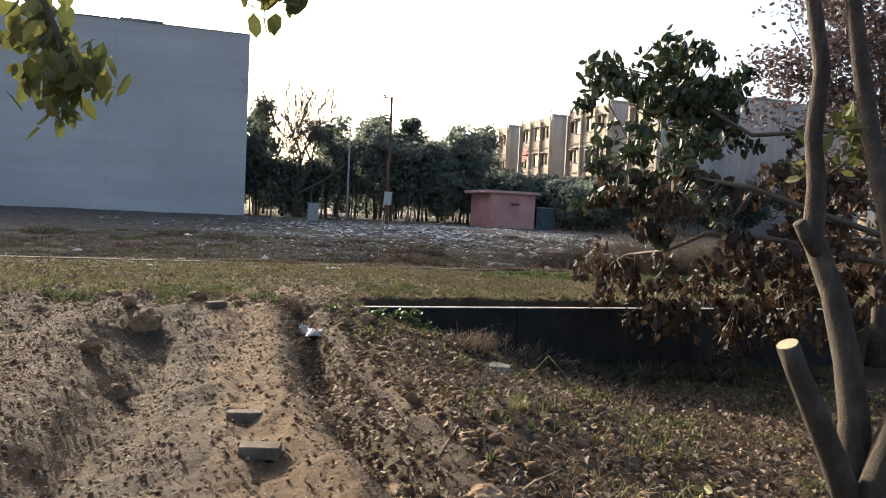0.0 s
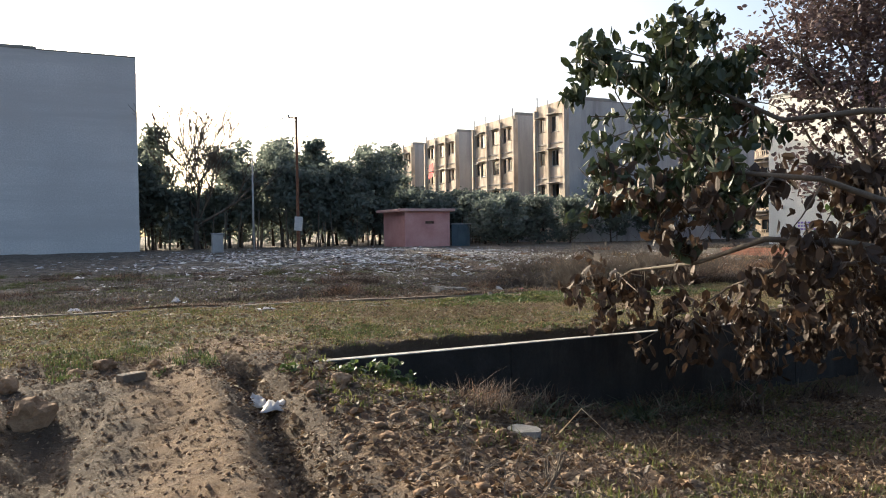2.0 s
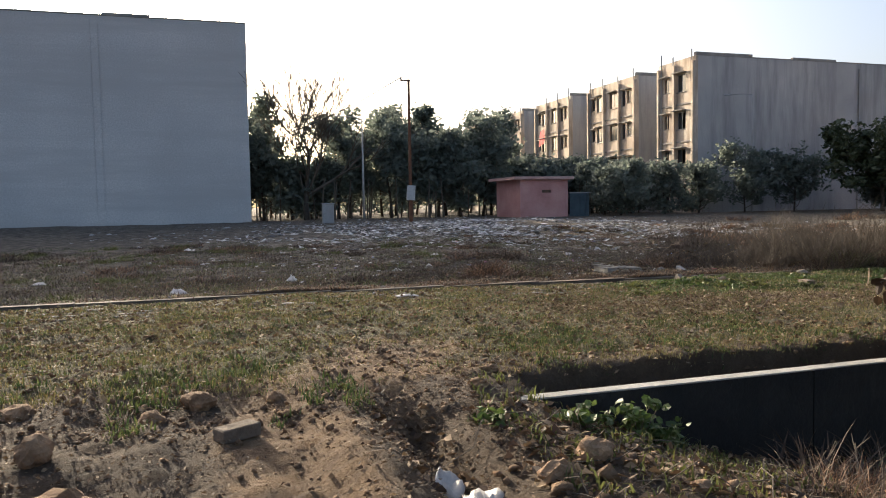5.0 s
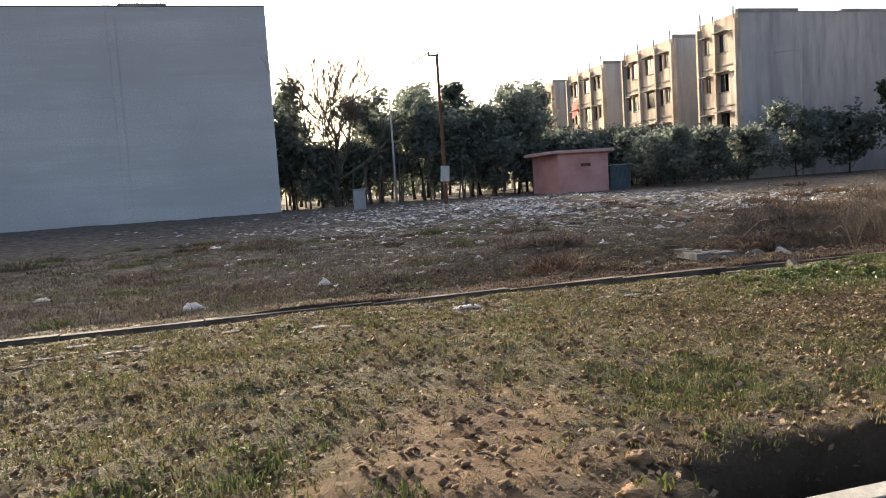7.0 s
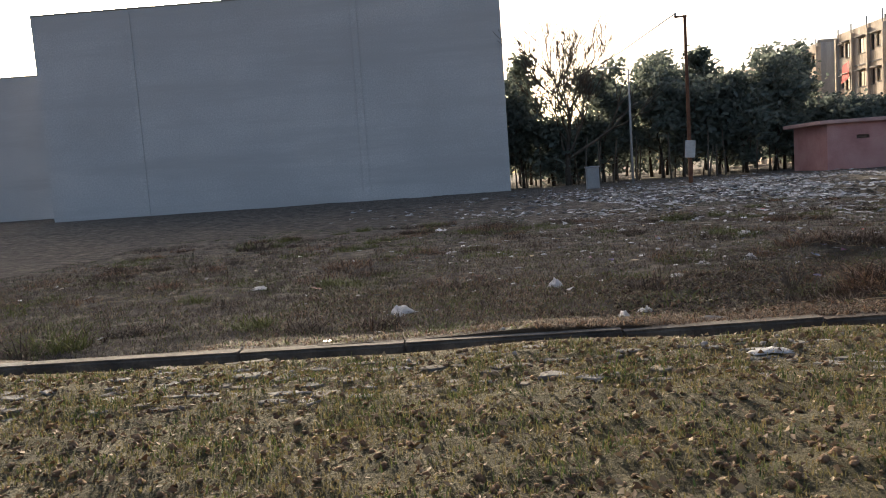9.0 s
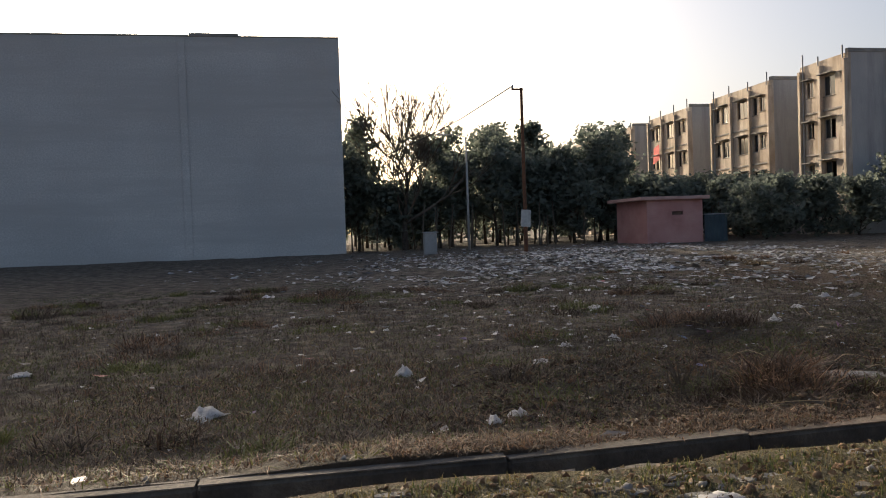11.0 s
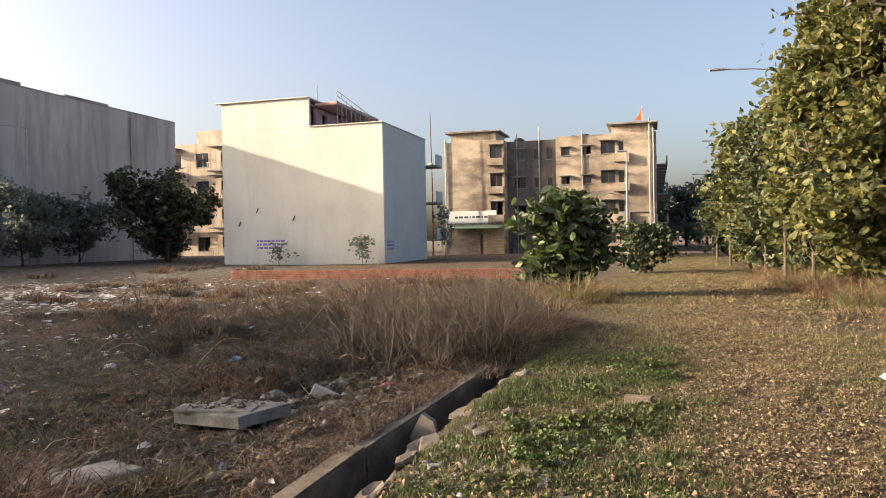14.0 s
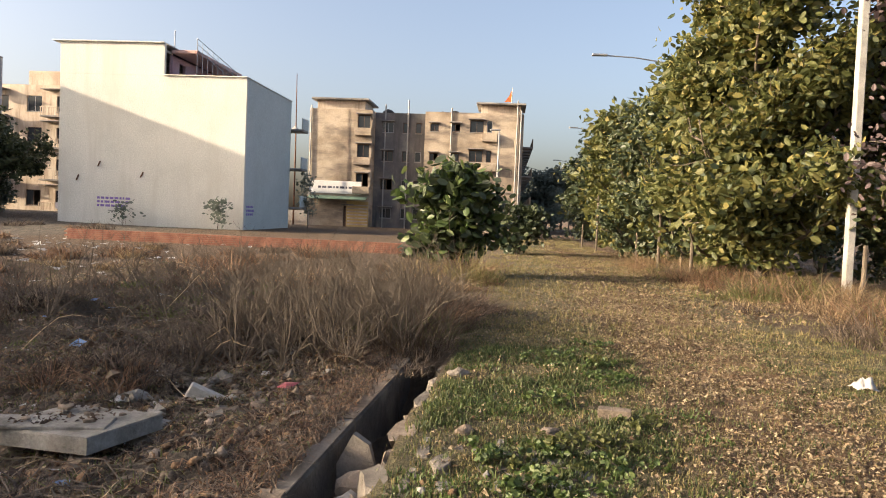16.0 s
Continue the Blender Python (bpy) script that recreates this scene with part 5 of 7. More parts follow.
def withered_tree():
    """The half-withered tree whose limbs reach across the hollow."""
    r, nr = random.Random(13), np.random.default_rng(13)
    ob = thing("withered_tree", "half-withered tree with green top and brown hanging leaves", "tree")
    part("trunk", Shape().tube([(8.7, 5.1, -0.9), (8.6, 5.3, 0.2), (8.6, 5.4, 1.2), (8.55, 5.45, 2.4), (8.5, 5.5, 3.6), (8.6, 5.6, 4.8)], [0.2, 0.15, 0.13, 0.11, 0.08, 0.04], 12), "bark", ob, smooth=True)
    arms = [[(8.6, 5.4, 1.2), (7.2, 5.95, 1.35), (6.2, 6.1, 1.62), (5.4, 6.3, 1.87), (5.3, 7.2, 2.0), (5.7, 8.2, 2.3), (5.8, 8.8, 2.8)],
            [(8.55, 5.45, 2.4), (7.7, 6.3, 2.55), (6.95, 6.96, 2.63), (6.4, 7.5, 2.58), (6.2, 8.2, 3.0), (6.2, 8.7, 3.5), (6.3, 8.9, 3.85)],
            [(8.6, 5.35, 0.9), (7.0, 6.15, 1.15), (5.9, 6.5, 1.34), (5.2, 6.7, 1.37), (5.5, 7.8, 1.12), (5.75, 9.1, 0.98), (5.65, 9.9, 0.6)],
            [(7.0, 6.15, 1.15), (5.6, 6.84, 1.12), (5.8, 7.7, 0.85), (5.95, 8.4, 0.4)],
            [(7.2, 5.95, 1.35), (7.0, 6.8, 1.4), (6.9, 7.6, 1.1)],
            [(7.7, 6.3, 2.55), (7.5, 7.1, 2.3), (7.2, 7.6, 1.9)],
            [(8.6, 5.35, 0.9), (8.55, 6.6, 1.3), (8.2, 7.6, 0.95), (7.6, 8.4, 0.5)]]
    s, green, brown = Shape(), [], []
    for k, pts in enumerate(arms):
        rad = 0.042 if k < 3 else 0.026
        s.tube(pts, [rad * (1 - 0.75 * j / (len(pts) - 1)) for j in range(len(pts))], 7)
        for j in range(14):
            i = r.randint(2, len(pts) - 1)
            p = Vector(pts[i]).lerp(Vector(pts[i - 1]), r.random())
            up = k in (0, 1) and i > 4
            tw = limb(p, (r.uniform(-1, 1), r.uniform(-1, 1), r.uniform(0.0, 0.5) if up else r.uniform(-1.0, 0.1)), r.uniform(0.3, 0.6), r, 3, 0.3, 0.05 if up else -0.12)
            s.tube(tw, [0.011, 0.008, 0.006, 0.003], 5)
            (green if up else brown).extend(tw[1:])
    for c, rad, n in (((5.85, 8.6, 2.75), (1.05, 0.8, 0.95), 50), ((6.15, 8.8, 3.4), (0.95, 0.6, 0.5), 22), ((5.45, 8.2, 2.0), (0.75, 0.6, 0.5), 20), ((5.45, 9.1, 3.4), (0.4, 0.4, 0.22), 7), ((6.9, 8.6, 3.2), (0.5, 0.4, 0.5), 10)):
        for _ in range(n):
            v = Vector((r.gauss(0, 0.5), r.gauss(0, 0.5), r.gauss(0, 0.5)))
            p = Vector((c[0] + v.x * rad[0], c[1] + v.y * rad[1], c[2] + v.z * rad[2]))
            tw = limb(p, (r.uniform(-1, 1), r.uniform(-1, 1), r.uniform(-0.4, 0.5)), 0.32, r, 3, 0.3, 0.0)
            s.tube([Vector(c).lerp(p, 0.3), p, *tw[1:]], [0.009, 0.007, 0.006, 0.005, 0.003], 5)
            green.extend(tw)
    for c, rad, n in (((5.7, 9.4, 0.8), (0.55, 0.6, 0.35), 18), ((6.95, 7.5, 0.75), (0.55, 0.6, 0.6), 18), ((7.25, 7.3, 1.9), (0.6, 0.6, 0.6), 16), ((5.9, 8.3, 0.35), (0.4, 0.5, 0.4), 12), ((5.5, 7.9, 1.75), (0.55, 0.5, 0.25), 10), ((6.3, 6.4, 1.45), (0.5, 0.3, 0.15), 8), ((8.0, 7.8, 0.55), (0.7, 0.6, 0.6), 24), ((7.2, 8.5, 0.3), (0.6, 0.5, 0.5), 20), ((8.6, 7.4, 1.2), (0.6, 0.5, 0.6), 14)):
        for _ in range(n):
            p = Vector((c[0] + r.gauss(0, 0.5) * rad[0], c[1] + r.gauss(0, 0.5) * rad[1], c[2] + r.gauss(0, 0.5) * rad[2]))
            tw = limb(p, (r.uniform(-0.5, 0.5), r.uniform(-0.5, 0.5), -0.7), 0.3, r, 3, 0.3, -0.1)
            s.tube([Vector(c).lerp(p, 0.3) + Vector((0, 0, 0.12)), p, *tw[1:]], [0.008, 0.007, 0.005, 0.004, 0.003], 5)
            brown.extend(tw)
    part("branching", s, "twig", ob, smooth=True)
    for mat_name, tips, n, size, lab in (("dark_leaf", green, 3100, 0.075, "dark green leaves"), ("brown_leaf", brown + [p for p in green if p.z < 2.3], 3900, 0.075, "withered brown hanging leaves")):
        leaves = new("foliage", leaf_mesh("foliage", clumped(tips, n, 0.085, nr), nr, size, mat_name, 0.9, 1.9))
        leaves.parent = ob
        tagged(leaves, lab)


withered_tree()


def overhead_tree():
    """A broad-leaved tree whose branch tips hang over the footpath."""
    r, nr = random.Random(17), np.random.default_rng(17)
    ob = thing("overhanging_tree", "tree with broad green leaves hanging over the footpath", "tree")
    part("trunk", Shape().tube([(-3.6, 5.4, -0.4), (-3.5, 5.4, 1.2), (-3.3, 5.3, 2.6), (-3.1, 5.3, 4.2)], [0.17, 0.14, 0.12, 0.07], 12), "bark", ob, smooth=True)
    s, tips = Shape(), []
    for pts in ([(-3.3, 5.3, 2.6), (-2.3, 5.4, 3.3), (-1.5, 5.4, 3.2), (-1.0, 5.3, 2.7), (-0.75, 5.2, 2.15)],
                [(-2.3, 5.4, 3.3), (-1.6, 5.9, 3.4), (-1.2, 6.0, 2.9), (-0.95, 6.0, 2.4)],
                [(-3.1, 5.3, 3.8), (-1.8, 5.6, 4.2), (-0.6, 5.7, 4.0), (0.2, 5.7, 3.5), (0.42, 5.7, 3.05)],
                [(-0.6, 5.7, 4.0), (0.2, 5.5, 3.9), (0.6, 5.6, 3.3)]):
        s.tube(pts, [0.05 * (1 - 0.85 * j / (len(pts) - 1)) + 0.004 for j in range(len(pts))], 7)
        tips += [Vector(p) for p in pts[-2:]]
        for _ in range(9):
            q = Vector(pts[-2]).lerp(Vector(pts[-1]), r.random())
            tw = limb(q, (r.uniform(-1, 1), r.uniform(-1, 1), -0.6), 0.32, r, 3, 0.3, -0.1)
            s.tube(tw, [0.006, 0.005, 0.004, 0.003], 5)
            tips += tw[1:]
    part("branching", s, "twig", ob, smooth=True)
    leaves = new("foliage", leaf_mesh("foliage", clumped(tips, 460, 0.11, nr), nr, 0.095, "olive_leaf", 1.0, 1.9))
    leaves.parent = ob
    crown = [Vector((-3.2 + r.gauss(0, 1.0), 5.2 + r.gauss(0, 1.0), 5.0 + r.gauss(0, 0.6))) for _ in range(60)]
    more = new("foliage", leaf_mesh("foliage", clumped(crown, 1200, 0.2, nr), nr, 0.1, "fresh_leaf", 0.6, 1.9))
    more.parent = ob


overhead_tree()

tree((10.4, 9.0, -0.4), 6.6, 2.9, 0.13, 401, "plum_leaf", 15000, 0.05, "fine-twigged dry tree with purplish-brown leaves", spread_m=0.28, clear=0.42, limbs=14, twigs=8)

# ---- posts, lamps and wires ----
def street_lamp(at, height, arm_end, label, lean=(0, 0), group=""):
    ob = thing("street_lamp", label, "street lamp", (at[0], at[1], ground_z(*at) - 0.1), group)
    top = Vector((lean[0], lean[1], height))
    part("pole", Shape().tube([(0, 0, -0.2), top * 0.5, top], [0.085, 0.07, 0.05], 10), "pipe", ob, smooth=True)
    e = Vector(arm_end)
    part("arm", Shape().tube([top, top.lerp(top + e, 0.5) + Vector((0, 0, 0.06)), top + e], 0.028, 8), "steel", ob)
    head = Shape().box((-0.33, -0.1, -0.045), (0.33, 0.1, 0.045), 0.03, Matrix.Rotation(math.atan2(e.y, e.x), 3, "Z"))
    h = part("lamp_head", head, "steel", ob)
    h.location = top + e * 1.05


street_lamp((42.6, 55.0), 9.6, (-1.35, 1.1, 0.08), "grey street lamp with a short arm before the flats")
street_lamp((34.9, 8.0), 8.45, (0.0, 2.65, 0.25), "tall street lamp reaching over the track from trees", group="lamps along the track")
street_lamp((59.5, 7.9), 8.3, (0.0, 1.7, 0.25), "tall street lamp reaching over the track from trees", group="lamps along the track")
street_lamp((88.0, 7.3), 8.1, (0.0, 1.7, 0.25), "tall street lamp reaching over the track from trees", group="lamps along the track")
street_lamp((50.0, 15.1), 7.0, (0.0, 0.25, 0.06), "thin rusty lamp post before old flats")
street_lamp((10.4, 55.0), 7.0, (-1.5, -0.2, 0.12), "hazy grey street lamp by the tree belt")


def posts():
    r = random.Random(9)
    p = thing("concrete_post", "slim pale concrete post at the edge of track", "post", (19.6, 6.95, -0.1))
    part("shaft", Shape().box((-0.1, -0.08, -0.3), (0.1, 0.08, 9.2), 0.015), "edge_concrete", p)
    p.rotation_euler = (0.0, 0.006, 0.0)
    for x, y, h in ((17.9, 7.4, 1.2), (24.0, 9.2, 1.5), (28.0, 9.3, 2.6), (31.0, 9.5, 1.2), (44.0, 10.2, 1.3), (40.0, 9.9, 2.8)):
        q = thing("wooden_stake", "short weathered grey stake in dry grass", "stake", (x, y, ground_z(x, y)))
        part("shaft", Shape().tube([(0, 0, -0.2), (r.uniform(-0.05, 0.05), 0.0, h)], [0.06, 0.045], 7), "twig", q)
    u = thing("utility_pole", "dark utility pole with a white sheet tied low", "pole", (11.4, 46.5, 0.2))
    part("shaft", Shape().tube([(0, 0, -0.3), (0, 0, 4), (0, 0, 8.4)], [0.11, 0.09, 0.07], 10), "rust", u)
    part("crossarm", Shape().box((-0.5, -0.04, 8.3), (0.1, 0.04, 8.38), 0.01), "rust", u)
    part("insulator", Shape().tube([(-0.45, 0, 8.38), (-0.45, 0, 8.5), (-0.45, 0, 8.56)], [0.05, 0.06, 0.02], 8), "pipe", u)
    part("wire", Shape().tube([(-0.45, 0, 8.5), (-2.2, 4.5, 7.55), (-4.0, 9.0, 6.9), (-5.6, 13.5, 6.5)], 0.03, 5), "rubber", u)
    part("sheet", Shape().box((-0.26, -0.16, 1.5), (0.24, -0.12, 2.35), 0.015, Matrix.Rotation(0.07, 3, "Y")), "white_cloth", u, "white sheet")
    c = thing("meter_box", "grey metal meter box on the ground by the trees", "box", (7.3, 51.0, 0.3))
    part("body", Shape().box((-0.35, -0.2, -0.1), (0.35, 0.2, 1.25), 0.03), "pipe", c)
    part("lid", Shape().box((-0.4, -0.25, 1.254), (0.4, 0.25, 1.32), 0.02), "steel", c)
    w = thing("overhead_wire", "thin overhead wires spanning between distant poles", "wire")
    for k in range(2):
        part("strand", Shape().tube([(72.3, 13.5, 6.6 - k * 0.4), (74, 11.5, 6.3 - k * 0.4), (76, 8.2, 6.4 - k * 0.4)], 0.02, 5), "rubber", w)


posts()


def parked_car():
    ob = thing("car", "small white car parked beside cream flats", "car", (68.0, 54.0, ground_z(68, 54)), turn=70)
    body = Shape()
    prof = [(-1.9, 0.35), (-1.9, 0.8), (-1.2, 0.92), (-0.7, 1.42), (0.9, 1.45), (1.6, 0.95), (1.9, 0.9), (1.9, 0.35)]
    k = len(prof)
    body.add([(x, s * 0.78 if z < 1 else s * 0.66, z) for s in (-1, 1) for x, z in prof], [tuple(range(k)), tuple(range(2 * k - 1, k - 1, -1))] + [(i, k + i, k + (i + 1) % k, (i + 1) % k) for i in range(k)])
    part("body", body, "car_paint", ob)
    part("windscreen", Shape().add([(-1.15, -0.66, 0.98), (-1.15, 0.66, 0.98), (-0.74, 0.6, 1.38), (-0.74, -0.6, 1.38)], [(0, 1, 2, 3)]), "glass", ob).location = (-0.03, 0, 0.03)
    for s in (-1, 1):
        part("side_window", Shape().box((-0.6, s * 0.735, 0.98), (0.95, s * 0.76, 1.34), 0.005), "glass", ob)
        for x in (-1.2, 1.2):
            t = part("wheel", Shape().tube([(x, s * 0.62, 0.3), (x, s * 0.8, 0.3)], 0.3, 14), "rubber", ob)
            part("rim", Shape().tube([(x, s * 0.8, 0.3), (x, s * 0.81, 0.3)], 0.17, 12), "steel", t)


parked_car()

# ---- things lying near the footpath ----
def on_ground(x, y, dz=0.0):
    return (x, y, ground_z(x, y) + dz)


def loose_brick(x, y, turn, tilt, label):
    ob = solid("brick", Shape().box((-0.115, -0.055, -0.037), (0.115, 0.055, 0.037), 0.006), "stone", label, "brick", "loose bricks")
    ob.matrix_basis = pose(*on_ground(x, y, 0.04), tilt, 0, turn)


loose_brick(0.36, 4.22, -14, 4, "dusty brown brick lying on the footpath")
loose_brick(0.32, 5.05, -8, -3, "dusty brown brick lying on the footpath")
loose_brick(0.2, 9.3, 30, 0, "dusty half-buried brick by the footpath")
loose_brick(8.15, 13.57, 80, 0, "pale dusty brick lying on the grass")

STONES = ((-0.53, 8.55, 0.17, 0.15), (-0.75, 9.2, 0.1, 0.08), (0.0, 9.9, 0.11, 0.07), (-0.25, 9.7, 0.08, 0.06), (0.45, 9.9, 0.06, 0.05), (-1.0, 10.0, 0.1, 0.06), (1.75, 9.75, 0.07, 0.04),
          (1.95, 10.05, 0.06, 0.04), (1.4, 3.35, 0.12, 0.06), (1.1, 3.9, 0.09, 0.06), (-0.6, 6.4, 0.1, 0.08), (-0.9, 7.2, 0.12, 0.09), (1.75, 6.9, 0.07, 0.04), (2.1, 7.3, 0.07, 0.04), (2.35, 7.25, 0.06, 0.04),
          (0.9, 3.2, 0.1, 0.07), (1.6, 8.3, 0.09, 0.06), (1.9, 8.5, 0.1, 0.07))
for k, (x, y, s, h) in enumerate(STONES):
    solid("stone" if k < 12 else "clod", Shape().lump(on_ground(x, y, h * 0.45), (s, s * 0.8, h), random.Random(500 + k), 3, 0.5), "clod",
          "rough earth-coloured stone on bare ground" if k < 12 else "broken clod of orange earth", "stone" if k < 12 else "clod", "stones by the footpath", smooth=False)
solid("flat_stone", Shape().lump(on_ground(3.1, 7.3, 0.05), (0.17, 0.13, 0.13), random.Random(61), 2, 0.35, 0.35), "slab_concrete", "pale flat broken stone in the hollow", "stone")


def crumpled(at, size, seed, material, label, name="plastic_bag", category="plastic bag", group=""):
    """A thin crumpled bag or sheet."""
    r = random.Random(seed)
    s, n = Shape(), 9
    verts = []
    for j in range(n):
        for i in range(n):
            u, v = i / (n - 1) - 0.5, j / (n - 1) - 0.5
            f = max(0.0, 1 - (u * u + v * v) * 3.2)
            z = f * size[2] * (0.55 + 0.9 * noise.noise((u * 5 + seed, v * 5, seed * 0.7))) + 0.01
            w = 1 + 0.35 * noise.noise((u * 4, v * 4 + seed, 2.2))
            verts.append((u * size[0] * w, v * size[1] * w, z))
    faces = [(j * n + i, j * n + i + 1, (j + 1) * n + i + 1, (j + 1) * n + i) for j in range(n - 1) for i in range(n - 1)]
    s.add(verts, faces)
    ob = solid(name, s, material, label, category, group, smooth=True)
    ob.matrix_basis = pose(*at, 0, 0, r.uniform(0, 360))
    ob.modifiers.new("thickness", "SOLIDIFY").thickness = 0.004
    return ob


crumpled(on_ground(1.2, 8.75, 0.02), (0.2, 0.2, 0.13), 1, "white_cloth", "crumpled white plastic bag in the gully")
crumpled(on_ground(1.3, 8.45, 0.02), (0.22, 0.26, 0.1), 2, "white_cloth", "torn white plastic bag in the gully")
crumpled(on_ground(9.56, 11.22, 0.01), (0.19, 0.17, 0.13), 3, "white_cloth", "white plastic bag on the leafy verge")
for k, (x, y, w, h) in enumerate(((1.58, 19.2, 0.24, 0.22), (-0.4, 17.95, 0.42, 0.16), (3.9, 20.4, 0.3, 0.15), (4.65, 20.5, 0.24, 0.16), (3.27, 19.5, 0.3, 0.08), (2.3, 17.15, 0.24, 0.14), (2.05, 17.0, 0.2, 0.1),
                                  (7.8, 21.5, 0.3, 0.15), (9.3, 23.0, 0.3, 0.12), (11.0, 24.5, 0.34, 0.14), (6.5, 22.5, 0.3, 0.1), (9.8, 20.5, 0.3, 0.1), (12.5, 22.7, 0.3, 0.12), (6.0, 24.5, 0.4, 0.14), (-3.0, 21.0, 0.3, 0.1))):
    crumpled(on_ground(x, y, 0.0), (w * 0.8, w * 0.65, h * 0.7), 20 + k, "white_cloth", "dirty white plastic bag on dark weedy ground", group="bags on the waste ground")
for k, (x, y, w) in enumerate(((6.55, 17.45, 0.3), (6.3, 17.2, 0.22), (6.75, 17.75, 0.2), (8.9, 16.2, 0.24), (9.2, 16.45, 0.2), (8.1, 17.2, 0.18), (5.7, 17.9, 0.2))):
    crumpled(on_ground(x, y, 0.01), (w * 0.6, w * 0.45, 0.04), 120 + k, "white_cloth", "torn dirty white plastic beside the concrete slab", group="bags on the waste ground")
crumpled(on_ground(2.5, 14.35, 0.0), (0.28, 0.14, 0.04), 50, "white_cloth", "flattened white paper beside the drain", "paper_scrap", "paper")

# ---- the drain's slabs and rubble ----
def slabs():
    s = Shape()
    a, b, c, d = (6.8, 16.69), (7.37, 16.52), (7.49, 17.22), (6.92, 17.39)
    z0, z1 = 0.13, 0.23
    lift = (0.012, 0.012, 0.0, 0.0)
    ring = (a, b, c, d)
    inset = [((p[0] - 7.15) * 0.985 + 7.15, (p[1] - 16.95) * 0.985 + 16.95) for p in ring]
    s.add([(*p, z0 + l) for p, l in zip(ring, lift)] + [(*p, z1 + l - 0.012) for p, l in zip(ring, lift)] + [(*p, z1 + l) for p, l in zip(inset, lift)],
          [(3, 2, 1, 0), (8, 9, 10, 11)] + [(i, (i + 1) % 4, 4 + (i + 1) % 4, 4 + i) for i in range(4)] + [(4 + i, 4 + (i + 1) % 4, 8 + (i + 1) % 4, 8 + i) for i in range(4)])
    slab = thing("concrete_slab", "thick weathered concrete cover slab propped on rubble", "slab")
    part("plate", s, "slab_concrete", slab)
    part("step", Shape().box((-0.12, -0.34, 0.0), (0.12, 0.34, 0.025), 0.008), "slab_concrete", slab).matrix_basis = pose(7.02, 17.04, 0.234, 1.2, 0, 12)
    # solid dark disc drawn for the shade inside a lifting hole
    part("hole_shade_disc", Shape().tube([(7.26, 17.1, 0.22), (7.26, 17.1, 0.239)], 0.035, 10), "dark_concrete", slab)
    for k, (x, y, z) in enumerate(((6.9, 16.78, -0.02), (7.3, 16.64, -0.02), (6.98, 17.28, -0.02), (7.4, 17.14, -0.02))):
        part("prop_stone", Shape().lump((x, y, z + 0.03), (0.13, 0.1, 0.11), random.Random(70 + k), 2, 0.4), "stone", slab)
    low = thing("concrete_slab", "broken flat concrete slab half buried in weeds", "slab", (5.35, 17.05, ground_z(5.35, 17.05) + 0.09))
    part("plate", Shape().box((-0.4, -0.26, -0.03), (0.42, 0.28, 0.06), 0.015, Matrix.Rotation(-0.5, 3, "Z") @ Matrix.Rotation(-0.1, 3, "X")), "slab_concrete", low)
    block = thing("concrete_block", "broken wedge of concrete tipped into the drain", "block", (7.15, kerb_y(7.15) + 0.13, -0.08))
    outline = ((0.13, 0.0), (0.14, 0.15), (0.05, 0.33), (-0.05, 0.27), (-0.11, 0.09), (-0.07, 0.0))
    k = len(outline)
    block_shape = Shape().add([(0.1 * z, y, z) for y, z in outline] + [(0.07 + 0.16 * z, y * 0.94, z * 0.97) for y, z in outline],
                              [tuple(range(k)), tuple(range(2 * k - 1, k - 1, -1))] + [(q, k + q, k + (q + 1) % k, (q + 1) % k) for q in range(k)])
    part("wedge", block_shape, "drain_concrete", block)
    part("rubble", Shape().lump((-0.22, -0.05, 0.1), (0.14, 0.12, 0.08), random.Random(3), 2, 0.5), "stone", block)
    solid("rubble_piece", Shape().lump((6.7, kerb_y(6.7) + 0.08, 0.02), (0.1, 0.08, 0.07), random.Random(4), 2, 0.5), "concrete", "broken concrete lump in the drain", "rubble")
    solid("flat_stone", Shape().lump(on_ground(7.7, 14.05, 0.02), (0.07, 0.05, 0.03), random.Random(63), 2, 0.6), "stone", "small pale broken stone on grass", "stone")
    solid("flat_stone", Shape().lump(on_ground(7.55, 14.6, 0.02), (0.065, 0.05, 0.03), random.Random(64), 2, 0.6), "stone", "small pale broken stone on grass", "stone")
    solid("flat_stone", Shape().lump(on_ground(9.2, 14.75, 0.02), (0.1, 0.07, 0.045), random.Random(65), 2, 0.6), "drain_concrete", "small pale broken stone on grass", "stone")
    r = random.Random(90)
    for k in range(150):
        x, y, q = 8.2 + r.gauss(0, 0.6), 16.65 + r.gauss(0, 0.4), 0.012 + 0.05 * r.random() ** 2
        if not not_drain(x, y) or (x < 7.6 and 16.4 < y < 17.5):
            continue
        solid("rubble_piece", Shape().lump(on_ground(x, y, q * 0.5), (q * 1.4, q, q * 0.7), r, 1, 1.1), r.choice(("drain_concrete", "slab_concrete", "stone", "stone")), "broken concrete rubble piece beside the drain", "rubble", "rubble beside the drain")
    up = thing("concrete_block", "tilted broken concrete block on rubble heap", "block", on_ground(8.3, 16.62, 0.08), turn=18)
    part("body", Shape().box((-0.05, -0.15, -0.06), (0.05, 0.15, 0.06), 0.012, Matrix.Rotation(0.45, 3, "X")), "edge_concrete", up)
    for k in range(7):
        x, y, q = 7.16 + r.uniform(-0.2, 0.2), 16.97 + r.uniform(-0.26, 0.26), r.uniform(0.012, 0.035)
        solid("rubble_piece", Shape().lump((x, y, 0.256 + q * 0.3), (q * 1.4, q, q * 0.7), r, 1, 0.45), "stone", "broken chip lying on the concrete slab", "rubble", "chips on the slab")


